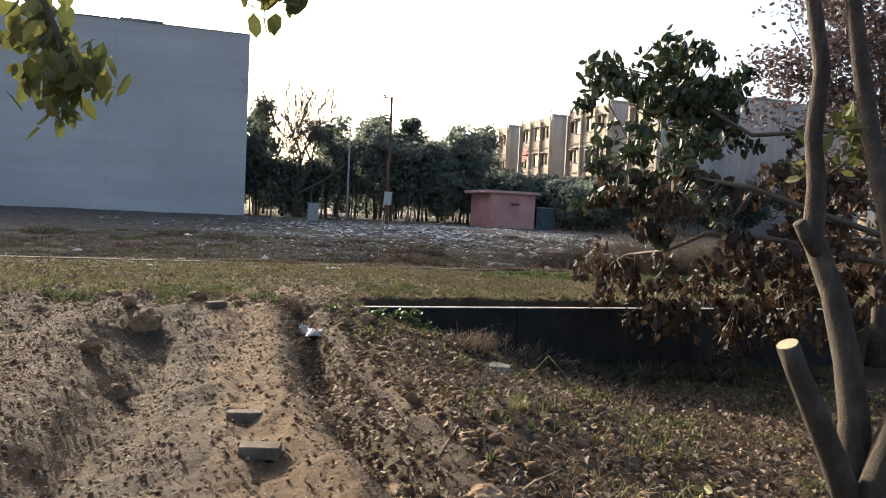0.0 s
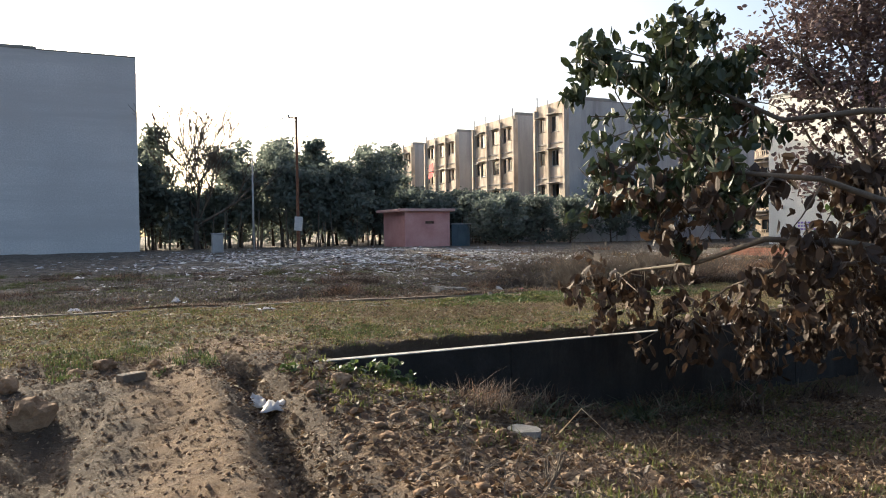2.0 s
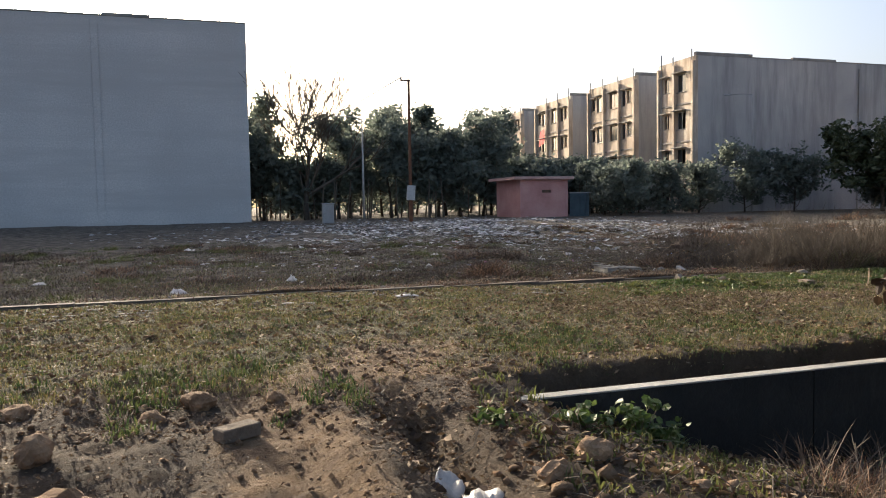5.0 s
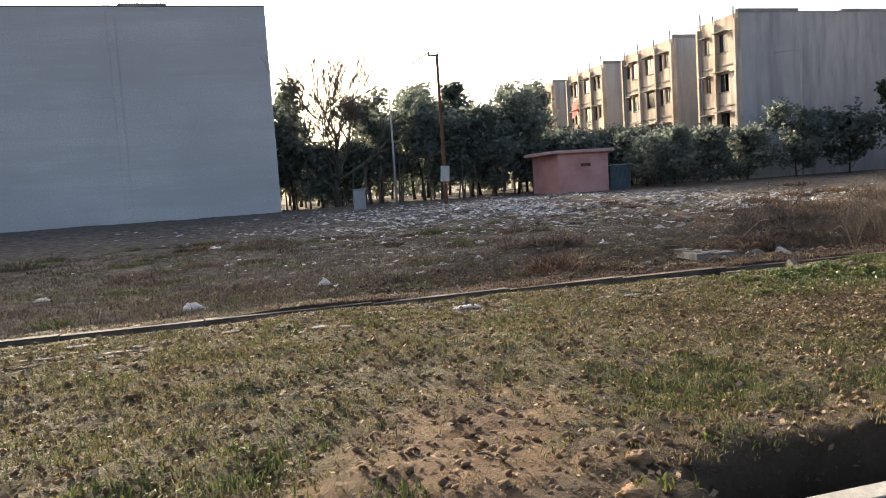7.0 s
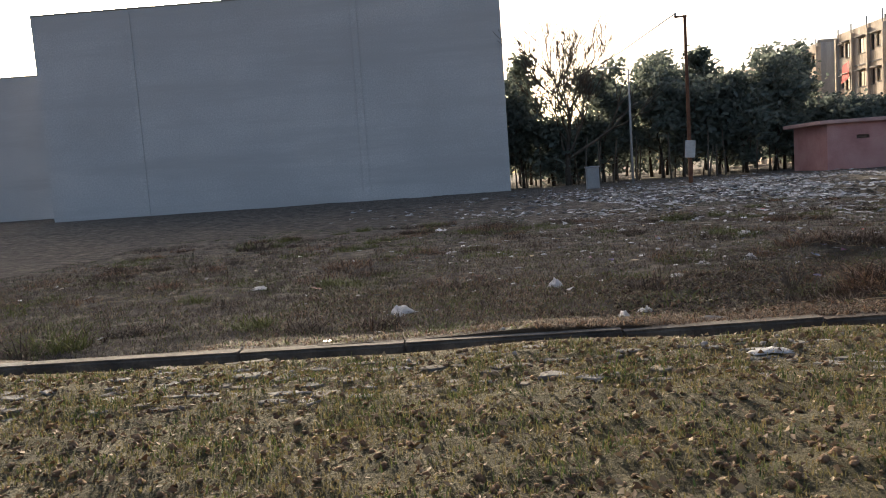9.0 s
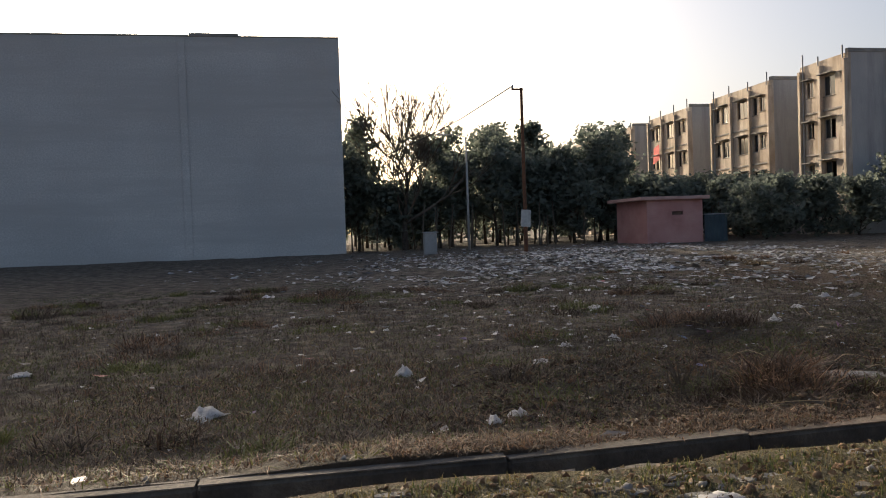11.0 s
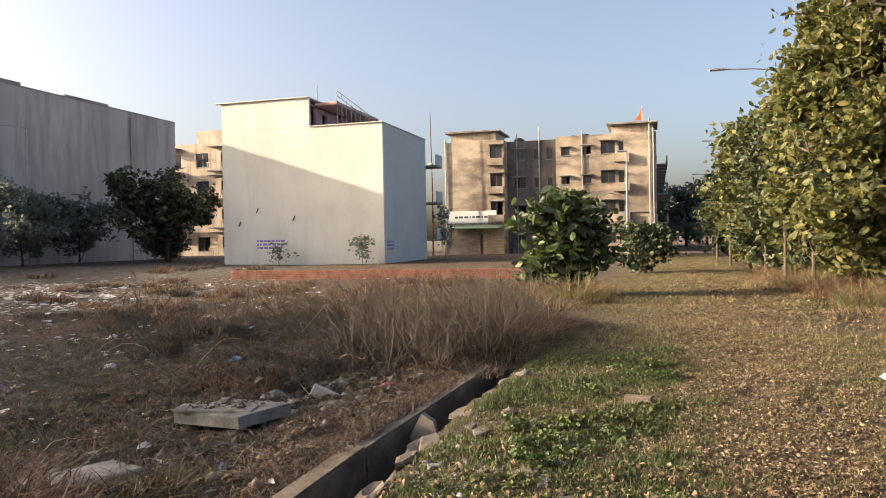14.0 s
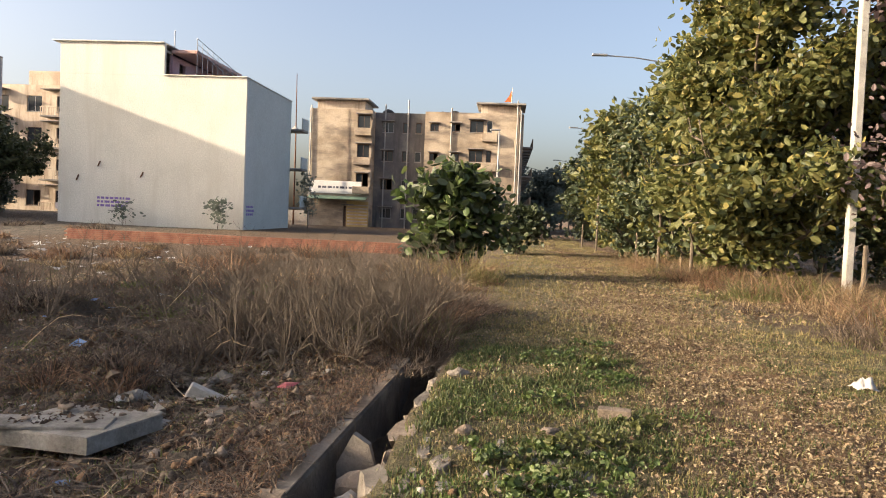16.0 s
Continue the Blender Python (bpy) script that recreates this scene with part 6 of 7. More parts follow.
# ---- ground cover ----
def scatter(n, x0, x1, y0, y1, seed, keep=None):
    g = np.random.default_rng(seed)
    pts = []
    while len(pts) < n:
        x, y = g.uniform(x0, x1), g.uniform(y0, y1)
        if keep is None or g.random() < keep(x, y):
            pts.append((x, y, ground_z(x, y)))
    return pts, g


def not_drain(x, y):
    return not (-0.12 < y - kerb_y(x) < 0.48 and x < 10.4)


slabs()


def patch(x, y, scale, seed):
    return noise.noise((x * scale, y * scale, seed)) * 0.5 + 0.5


def trodden(x, y):
    return math.exp(-((x - 1.3 - (y - 10.5) * 0.25) / 0.85) ** 2 - ((y - 10.7) / 1.2) ** 2)


def green_zone(x, y):
    return step(4.8, 6.2, x) * step(11.6, 10.6, x) * step(12.9, 13.5, y) * (y < kerb_y(x) - 0.15) * (patch(x, y, 1.2, 3.0) > 0.45) * (0.3 if x < 7.0 and y > kerb_y(x) - 0.95 else 1.0)


def strip(x, y):
    road = math.exp(-((y - 12.6 + 0.02 * x) / 0.9) ** 2) * step(4.0, 7.5, x)
    return not_drain(x, y) * max(0.0, 1 - 0.97 * trodden(x, y)) * (1 - 0.5 * road) * (0.25 + 1.4 * max(0, patch(x, y, 1.7, 4.0) - 0.3))


pts, g = scatter(32000, -7, 13, 10.0, 15.2, 1, lambda x, y: (y < kerb_y(x)) * strip(x, y) * (1 - 0.9 * green_zone(x, y)))
blade_object("grass", pts, 4, g, (0.012, 0.045), 0.0035, 1.0, "dull_grass", "short worn yellowing grass on the verge", "grass")
pts, g = scatter(9500, -6, 12.5, 10.0, 15.0, 2, lambda x, y: strip(x, y) * (patch(x, y, 2.2, 9.0) > 0.5))
blade_object("grass", pts, 4, g, (0.015, 0.06), 0.004, 1.0, "green_grass", "short green grass in patches on the verge", "grass")
pts, g = scatter(3000, 4.8, 11.6, 12.9, 15.0, 3, lambda x, y: green_zone(x, y) * not_drain(x, y))
blade_object("grass", pts, 6, g, (0.012, 0.065), 0.006, 1.3, "green_grass", "low green weeds beside the drain", "weeds")
pts, g = scatter(600, 5.5, 10.5, 12.9, 14.9, 30, lambda x, y: (patch(x, y, 1.9, 8.0) > 0.6) * not_drain(x, y))
blade_object("grass", pts, 7, g, (0.012, 0.055), 0.008, 1.4, "fresh_leaf", "lush leafy green weeds beside the drain", "weeds")
pts, g = scatter(900, 2.4, 5.5, 10.05, 11.6, 31, lambda x, y: (patch(x, y, 1.5, 8.0) > 0.5))
blade_object("grass", pts, 7, g, (0.012, 0.05), 0.005, 1.1, "green_grass", "green grass tufts at the channel's edge", "weeds")
pts, g = scatter(9000, 12, 60, 9.6, 15.0, 4, lambda x, y: 0.2 + patch(x, y, 0.5, 3.0))
blade_object("grass", pts, 4, g, (0.02, 0.1), 0.008, 1.0, "dull_grass", "short yellow-green grass on the track", "grass")
pts, g = scatter(16000, -10, 20, 16.3, 32, 5, lambda x, y: not_drain(x, y) * (patch(x, y, 0.6, 6.0) > 0.4))
blade_object("grass", pts, 4, g, (0.02, 0.1), 0.004, 1.2, "dark_straw", "dead brown weeds on the waste ground", "weeds")
pts, g = scatter(8000, -10, 20, 16.3, 36, 6, lambda x, y: not_drain(x, y) * (patch(x, y, 0.45, 1.0) > 0.52))
blade_object("grass", pts, 4, g, (0.015, 0.06), 0.005, 1.2, "green_grass", "low dark green weeds on the waste ground", "weeds")
pts, g = scatter(2600, 1.6, 9.0, 2.5, 9.8, 7, lambda x, y: (patch(x, y, 0.9, 6.0) > 0.5))
blade_object("grass", pts, 5, g, (0.02, 0.1), 0.007, 1.2, "olive_leaf", "small green weeds in the hollow", "weeds")
pts, g = scatter(500, -3.5, 1.0, 9.4, 11.0, 8, lambda x, y: (patch(x, y, 1.6, 6.0) > 0.58))
blade_object("grass", pts, 6, g, (0.02, 0.08), 0.006, 1.1, "green_grass", "small green weeds beside the footpath", "weeds")


for k, (mat_name, count) in enumerate((("dark_straw", 14000), ("olive_leaf", 9000), ("straw", 5000))):
    pts, g = scatter(count, -9, 17, 16.35, 28, 40 + k, lambda x, y: not_drain(x, y) * (0.15 + max(0.0, patch(x, y, 0.7, 3.0 + k) - 0.3)) * step(30, 17, y))
    blade_object("dead_straw", pts, 3, g, (0.03, 0.1), 0.0035, 4.0, mat_name, "matted dead grass lying over the waste ground", "straw")


def beside_drain(x, y):
    return step(0.42, 0.55, y - kerb_y(x)) * (0.2 + max(0.0, patch(x, y, 1.6, 12.0) - 0.2))


for k, (mat_name, count) in enumerate((("dark_straw", 12000), ("rust_grass", 7000), ("straw", 2500), ("olive_leaf", 6000))):
    pts, g = scatter(count, -2, 13, 15.3, 20.0, 60 + k, beside_drain)
    blade_object("dead_straw", pts, 3, g, (0.02, 0.075), 0.005, 4.5, mat_name, "matted dead stems and weeds along the drain", "straw")


pts, g = scatter(5000, 1.0, 11.5, 15.3, 17.0, 70, lambda x, y: step(0.38, 0.46, y - kerb_y(x)) * step(1.0, 0.5, y - kerb_y(x)))
blade_object("dead_straw", pts, 3, g, (0.02, 0.08), 0.005, 4.0, "dark_straw", "matted dead stems against the drain's lip", "straw")
pts, g = scatter(3500, 1.0, 11.5, 15.3, 17.0, 71, lambda x, y: step(0.38, 0.46, y - kerb_y(x)) * step(1.0, 0.5, y - kerb_y(x)))
blade_object("dead_straw", pts, 3, g, (0.02, 0.07), 0.005, 4.0, "rust_grass", "reddish matted stems against the drain's lip", "straw")


def fallen(pts, g, size, label, mat_name="litter_leaf"):
    p = np.array(pts)
    p[:, 2] += g.uniform(0.005, 0.03, len(p))
    n = len(p)
    a = g.uniform(0, math.tau, n)
    k = size * g.uniform(0.5, 1.4, n)
    d = np.stack([np.cos(a) * k, np.sin(a) * k, g.normal(0, 0.25, n) * k], 1)
    s = np.stack([-np.sin(a) * k * 0.45, np.cos(a) * k * 0.45, g.normal(0, 0.3, n) * k], 1)
    curl = np.stack([np.zeros(n), np.zeros(n), np.abs(g.normal(0, 0.3, n)) * k], 1)
    v = np.stack([p - d, p + s + curl, p + d, p - s + curl], 1).reshape(-1, 3)
    i = np.arange(n) * 4
    me = bpy.data.meshes.new("fallen_leaves")
    me.from_pydata(v.tolist(), [], np.concatenate([np.stack([i, i + 1, i + 2], 1), np.stack([i, i + 2, i + 3], 1)]).tolist())
    me.materials.append(MAT[mat_name])
    tagged(new("fallen_leaves", me), label, "leaves", kind="stuff")


fallen(*scatter(20000, 1.5, 9.5, 2.0, 9.4, 11, lambda x, y: 0.35 + patch(x, y, 1.0, 1.0)), 0.03, "dry brown fallen leaves covering the hollow")
fallen(*scatter(6000, 1.5, 8.5, 2.0, 9.4, 12, lambda x, y: patch(x, y, 0.7, 5.0)), 0.035, "dark withered fallen leaves in the hollow", "brown_leaf")
fallen(*scatter(30000, -4.5, 1.7, 2.0, 9.9, 13, lambda x, y: (0.25 + 0.9 * patch(x, y, 1.3, 61.0)) * (1 - 0.6 * math.exp(-((x - 0.3) / 0.45) ** 2))), 0.013, "dry leaf fragments over the rutted earth")
fallen(*scatter(1600, 0.95, 1.35, 3.0, 9.6, 14), 0.03, "pale dead leaves gathered in the gully")
def drift(x, y):
    return 0.1 + math.exp(-((y - 12.6 + 0.02 * x) / 0.8) ** 2) * max(0.0, patch(x, y, 1.3, 2.0) - 0.15) * 1.4


fallen(*scatter(42000, 3.5, 18, 10.8, 14.8, 15, drift), 0.013, "tan fallen leaves strewn along the track", "pale_litter")
fallen(*scatter(16000, 3.5, 18, 10.8, 14.8, 18, drift), 0.015, "brown fallen leaves strewn along the track")
fallen(*scatter(9000, 14, 40, 8.5, 14.0, 16), 0.028, "tan fallen leaves strewn along the track", "pale_litter")
fallen(*scatter(9000, 14, 40, 8.5, 12.0, 20), 0.03, "brown fallen leaves under the roadside trees")
fallen(*scatter(5000, -6, 6.5, 9.8, 15.0, 19, lambda x, y: not_drain(x, y)), 0.02, "pale curled leaf scraps on the grass verge", "pale_litter")
fallen(*scatter(14000, -7, 6, 9.8, 15.0, 17, lambda x, y: not_drain(x, y) * (1 - 0.6 * trodden(x, y))), 0.02, "dry leaf fragments on the grass verge")


def crumbs():
    """Small clods and pebbles strewn over the bare earth."""
    r = random.Random(33)
    base = [Shape().lump((0, 0, 0), (1, 0.85, 0.7), random.Random(k), 1, 0.95) for k in range(6)]
    for mat_name, n, box, size, label in (("clod", 7000, (-4.0, 2.0, 2.0, 9.8), (0.004, 0.024), "small crumbs of dry earth on the rutted ground"),
                                          ("clod", 700, (1.4, 3.8, 3.0, 8.6), (0.01, 0.06), "loose orange earth crumbs at the edge of hollow"),
                                          ("clod", 8500, (-5.0, 6.5, 9.4, 15.0), (0.006, 0.03), "small earth crumbs on the verge"),
                                          ("clod", 2600, (2.5, 11.5, 15.4, 19.5), (0.008, 0.045), "clods of dark earth along the drain"),
                                          ("stone", 1100, (5.0, 10.5, 15.5, 18.2), (0.01, 0.05), "broken concrete chips beside the drain"),
                                          ("concrete", 260, (-2.0, 9.0, 14.4, 15.6), (0.01, 0.035), "chips of broken pale concrete along the drain")):
        v, f = [], []
        for _ in range(n):
            x, y = r.uniform(box[0], box[1]), r.uniform(box[2], box[3])
            if not not_drain(x, y):
                continue
            b, s = r.choice(base), size[0] + (size[1] - size[0]) * r.random() ** 2.5
            k, z = len(v), ground_z(x, y) + s * 0.3
            v += [(x + p[0] * s, y + p[1] * s, z + p[2] * s) for p in b.v]
            f += [tuple(i + k for i in q) for q in b.f]
        sh = Shape()
        sh.v, sh.f = v, f
        solid("earth_crumbs", sh, mat_name, label, "pebbles", kind="stuff", smooth=True)


crumbs()


def vines():
    """Dead stems and vines tangled over the hollow."""
    r = random.Random(44)
    s = Shape()
    for k in range(420):
        x, y = r.uniform(1.6, 8.5), r.uniform(2.6, 9.4)
        a, long = r.uniform(0, 6.3), r.uniform(0.15, 0.6)
        pts = []
        for j in range(5):
            f = j / 4
            px, py = x + math.cos(a + f * r.uniform(-0.5, 0.5)) * long * f, y + math.sin(a) * long * f
            pts.append((px, py, ground_z(px, py) + 0.015 + math.sin(f * math.pi) * r.uniform(0.0, 0.12)))
        s.tube(pts, [0.004, 0.0035, 0.003, 0.003, 0.002], 4, False)
    solid("dead_vines", s, "twig", "tangled dead vines and stems in hollow", "vines", kind="stuff")
    for x, y, x2, y2, h in ((1.35, 4.0, 1.75, 4.6, 0.06), (1.45, 3.3, 2.0, 3.7, 0.05), (3.6, 7.6, 3.9, 7.2, 0.3), (2.2, 3.1, 2.5, 3.0, 0.22), (8.3, 17.4, 8.9, 17.8, 0.06), (10.6, 16.1, 10.2, 16.4, 0.5), (10.0, 16.9, 9.5, 17.2, 0.4), (11.0, 17.5, 10.5, 18.0, 0.5)):
        t = Shape().tube([on_ground(x, y, 0.01), ((x + x2) / 2, (y + y2) / 2, ground_z(x, y) + h), on_ground(x2, y2, h * 0.5)], [0.007, 0.005, 0.002], 6)
        solid("stick", t, "cut_wood", "pale dry stick lying on the ground", "stick", "dry sticks", smooth=True)


vines()


def tangle():
    """Dry arching stems and bramble lying over the waste ground."""
    r = random.Random(45)
    for mat_name, n, label in (("twig", 1500, "dark arching dead stems tangled over the ground"), ("cut_wood", 60, "pale dry stalks tangled over the ground")):
        s = Shape()
        for k in range(n):
            x, y = r.uniform(3.5, 18.0), r.uniform(16.0, 22.0)
            a, long, top = r.uniform(0, 6.3), r.uniform(0.25, 0.9), r.uniform(0.05, 0.4) * patch(x, y, 0.7, 15.0) * (0.5 + 1.1 * step(7.5, 10.5, x))
            q = r.uniform(-0.8, 0.8)
            pts = []
            for j in range(6):
                f = j / 5
                px, py = x + math.cos(a + q * f) * long * f, y + math.sin(a + q * f) * long * f
                if py < kerb_y(px) + 0.5:
                    py = kerb_y(px) + 0.5
                pts.append((px, py, ground_z(px, py) + 0.01 + top * math.sin(min(1.0, f * 1.15) * math.pi * 0.8)))
            s.tube(pts, [0.0045, 0.004, 0.004, 0.0035, 0.003, 0.002], 4, False)
        solid("dead_vines", s, mat_name, label, "vines", kind="stuff")


tangle()


def leafy_weed(x, y, h, rad, n, size, mat_name, label, seed):
    """A low broad-leaved plant with many short stems."""
    r, nr = random.Random(seed), np.random.default_rng(seed)
    ob = thing("leafy_weed", label, "weed", on_ground(x, y), "leafy weeds")
    s, tips = Shape(), []
    for _ in range(max(6, n // 14)):
        a, q = r.uniform(0, 6.3), r.random() ** 0.6
        st = [(0, 0, -0.02), (math.cos(a) * rad * q * 0.5, math.sin(a) * rad * q * 0.5, h * 0.6 * r.uniform(0.5, 1)), (math.cos(a) * rad * q, math.sin(a) * rad * q, h * r.uniform(0.4, 1.0))]
        s.tube(st, [0.004, 0.003, 0.002], 4, False)
        tips += [Vector(st[1]), Vector(st[2]), Vector(st[2])]
    tagged(part("stalk", s, "twig", ob), kind="stuff")
    pts = np.array([t[:] for t in tips])[nr.integers(0, len(tips), n)] + nr.normal(0, size * 0.7, (n, 3)) * np.array([1, 1, 0.5])
    pts[:, 2] = np.maximum(pts[:, 2], 0.015)
    leaves = new("foliage", leaf_mesh("foliage", pts, nr, size, mat_name, 0.1, 1.5))
    leaves.parent = ob


for k, (x, y, h, rad, n) in enumerate(((2.62, 9.22, 0.3, 0.2, 150), (2.85, 9.2, 0.2, 0.16, 90), (2.2, 9.15, 0.12, 0.2, 80), (1.6, 9.1, 0.07, 0.12, 40))):
    leafy_weed(x, y, h, rad, n, 0.042, "fresh_leaf", "bright green broad-leaved weed at the wall's foot", 900 + k)
rw = random.Random(58)
for k in range(46):
    x, y = rw.uniform(5.2, 11.4), rw.uniform(13.2, 14.9)
    if green_zone(x, y) > rw.random() and y < kerb_y(x) - 0.2:
        leafy_weed(x, y, rw.uniform(0.05, 0.12), rw.uniform(0.14, 0.34), 150, 0.026, rw.choice(("fresh_leaf", "olive_leaf", "fresh_leaf")), "low green leafy weed on the drain's verge", 950 + k)


def clump(x, y, h, n, radius, mat_name, seed, width=0.005):
    if x > 8.8 and y > kerb_y(x) + 0.4:
        if x < 14 and mat_name in ("rust_grass", "straw") and seed % 3:
            mat_name = "dark_straw"
        if patch(x, y, 0.85, 51.0) < 0.52:
            return
        width, n, radius, h = width * 1.5, int(n * 0.8), radius * 0.8, h * (0.66 if x < 20 else 0.8)
    tuft(x, y, ground_z(x, y), h, n, radius, mat_name, seed, width)


WORDS = {"straw": "dry straw-coloured grass tufts", "rust_grass": "reddish dry grass tufts", "dark_straw": "grey-brown dead grass tufts", "fresh_leaf": "bright green leafy weeds",
         "green_grass": "upright green grass tussocks", "olive_leaf": "dull green weed clumps", "dull_grass": "pale green tall grass", "dark_leaf": "dark leafy weeds", "brown_leaf": "withered brown leafy weeds"}
# in the hollow and by its wall
clump(3.05, 8.05, 0.24, 420, 0.24, "rust_grass", 1, 0.003)
clump(2.95, 7.9, 0.34, 420, 0.34, "dark_straw", 2, 0.003)
clump(2.0, 3.5, 0.26, 260, 0.3, "straw", 3, 0.003)
clump(2.4, 3.0, 0.26, 220, 0.3, "rust_grass", 4, 0.003)
clump(4.4, 7.2, 0.2, 200, 0.5, "straw", 11, 0.003)
clump(5.2, 6.2, 0.22, 220, 0.6, "rust_grass", 12, 0.003)
clump(6.3, 7.6, 0.24, 220, 0.6, "straw", 13, 0.003)
for k, (x, y, h, n, rad) in enumerate(((2.6, 9.22, 0.2, 120, 0.12), (2.82, 9.2, 0.14, 80, 0.12), (2.2, 9.15, 0.08, 90, 0.22), (1.6, 9.2, 0.06, 60, 0.12))):
    clump(x, y, h, n, rad, "fresh_leaf", 20 + k, 0.014)
for k in range(14):
    clump(4.6 + 0.4 * k + 0.1 * math.sin(k * 5), 9.1 + 0.2 * math.sin(k * 3.1), 0.3, 90, 0.22, ("olive_leaf", "dark_straw", "olive_leaf")[k % 3], 30 + k, 0.008)
r0 = random.Random(54)
for k in range(34):
    clump(r0.uniform(3.7, 9.2), 9.0 + r0.gauss(0, 0.2), r0.uniform(0.2, 0.5), 90, r0.uniform(0.15, 0.35), r0.choice(("dark_leaf", "brown_leaf", "brown_leaf", "dark_straw")), 800 + k, 0.011)
for k in range(60):
    clump(r0.uniform(1.9, 6.0), r0.uniform(2.6, 6.5), r0.uniform(0.08, 0.2), 110, r0.uniform(0.15, 0.4), r0.choice(("straw", "rust_grass", "dark_straw", "brown_leaf")), 840 + k, 0.0028)
plant_tufts("hollow_tufts", {k: v + " in the hollow" for k, v in WORDS.items()}, "grass")

# behind the drain
r0 = random.Random(55)
clump(14.4, 18.1, 0.62, 650, 0.3, "green_grass", 8, 0.007)
clump(12.7, 17.9, 0.5, 420, 0.35, "olive_leaf", 7, 0.008)
clump(11.8, 18.7, 0.4, 320, 0.4, "olive_leaf", 9, 0.01)
for k in range(9):
    x, y = 18.2 + 0.28 * k, 15.1 + 1.3 * abs(math.sin(k * 2.3))
    tuft(x, y, ground_z(x, y), 0.75 + 0.4 * abs(math.cos(k * 1.7)), 300, 0.4, ("dull_grass", "rust_grass", "straw")[k % 3], 10 + k, 0.009)
for k in range(110):
    x, y = r0.uniform(9.9, 16.5), r0.uniform(15.6, 20.5)
    q = patch(x, y, 0.55, 7.0)
    if q < 0.42:
        continue
    tone = ("dark_straw", "rust_grass", "dark_straw", "straw", "olive_leaf")[min(4, int(patch(x, y, 0.45, 21.0) * 4 + r0.random() * 1.6))]
    clump(x, y, (0.15 + 0.9 * max(0.0, q - 0.3)) * r0.uniform(0.7, 1.3), r0.randint(160, 420), r0.uniform(0.2, 0.5), tone, 100 + k, 0.006)
for k in range(190):
    x, y = r0.uniform(13, 28), r0.uniform(15.0, 27)
    q = patch(x, y, 0.4, 5.0)
    if q > 0.5 or (y < 17.5 and x > 15):
        tone = ("dark_straw", "rust_grass", "rust_grass", "straw", "dark_straw")[min(4, int(patch(x, y, 0.35, 23.0) * 4 + r0.random() * 1.4))]
        clump(x, y, (0.25 + 1.2 * max(0.0, q - 0.3)) * r0.uniform(0.8, 1.35), r0.randint(220, 460), r0.uniform(0.25, 0.65), tone, 200 + k, 0.0085)
for k in range(120):
    x, y = r0.uniform(15, 29), r0.uniform(21, 36)
    if patch(x, y, 0.4, 5.0) > 0.52:
        clump(x, y, r0.uniform(0.3, 0.7), 360, r0.uniform(0.35, 0.65), r0.choice(("rust_grass", "rust_grass", "straw", "dark_straw")), 300 + k, 0.013)
for k in range(75):
    x = r0.uniform(9.8, 20)
    y = 15.75 - 0.13 * (x - 10) + abs(r0.gauss(0, 0.9))
    clump(x, y, r0.uniform(0.3, 0.85) * (0.6 + 0.4 * step(15.2, 16.5, y)), 230, r0.uniform(0.2, 0.45), r0.choice(("dark_straw", "rust_grass", "dark_straw", "olive_leaf", "rust_grass")), 1900 + k, 0.0055)
for k, (x, y, h, rad) in enumerate(MOUNDS):
    for q in range(9):
        clump(x + r0.gauss(0, rad * 0.5), y + r0.gauss(0, rad * 0.5), r0.uniform(0.15, 0.42), 230, rad * 0.6, r0.choice(("dark_straw", "dark_straw", "rust_grass", "brown_leaf")), 1300 + k * 6 + q, 0.006)
for k in range(26):
    x, y = r0.uniform(10.5, 22), r0.uniform(15.4, 22)
    clump(x, y, r0.uniform(0.2, 0.5), 150, r0.uniform(0.15, 0.3), r0.choice(("olive_leaf", "green_grass", "dull_grass")), 900 + k, 0.007)
for k in range(190):
    x, y = r0.uniform(-9, 14), r0.uniform(16.9, 31)
    clump(x, y, r0.uniform(0.1, 0.32), r0.randint(90, 240), r0.uniform(0.2, 0.7), r0.choice(("dark_straw", "dark_straw", "rust_grass", "olive_leaf")), 600 + k, 0.004)
# the thicket past the drain's end
for k in range(120):
    x = r0.uniform(9.3, 14.5)
    y = 15.2 + 0.1 * max(0.0, 11 - x) - 0.16 * max(0.0, x - 11) + 2.4 * r0.random() ** 1.4
    full = math.exp(-((x - 11.8) / 2.2) ** 2)
    clump(x, y, (0.3 + 0.5 * full) * r0.uniform(0.6, 1.15), 300, r0.uniform(0.2, 0.5), r0.choice(("dark_straw", "dark_straw", "dark_straw", "rust_grass", "brown_leaf", "olive_leaf")), 2100 + k, 0.0035)
# low tussocks in patches over the trampled ground
for k in range(520):
    x, y = r0.uniform(-9, 14), r0.uniform(16.4, 34)
    q = patch(x, y, 0.5, 41.0)
    if q > 0.53 and not (6.4 < x < 8.2 and y < 17.8):
        clump(x, y, (0.12 + 0.7 * (q - 0.5)) * r0.uniform(0.7, 1.4), 260, r0.uniform(0.2, 0.5), r0.choice(("dark_straw", "dark_straw", "rust_grass", "olive_leaf", "olive_leaf", "brown_leaf")), 2300 + k, 0.008)
for k in range(90):
    x, y = r0.uniform(19, 30), r0.uniform(17, 40)
    if patch(x, y, 0.3, 47.0) > 0.5:
        clump(x, y, r0.uniform(0.3, 0.6), 300, r0.uniform(0.3, 0.6), r0.choice(("rust_grass", "rust_grass", "dark_straw")), 2900 + k, 0.011)
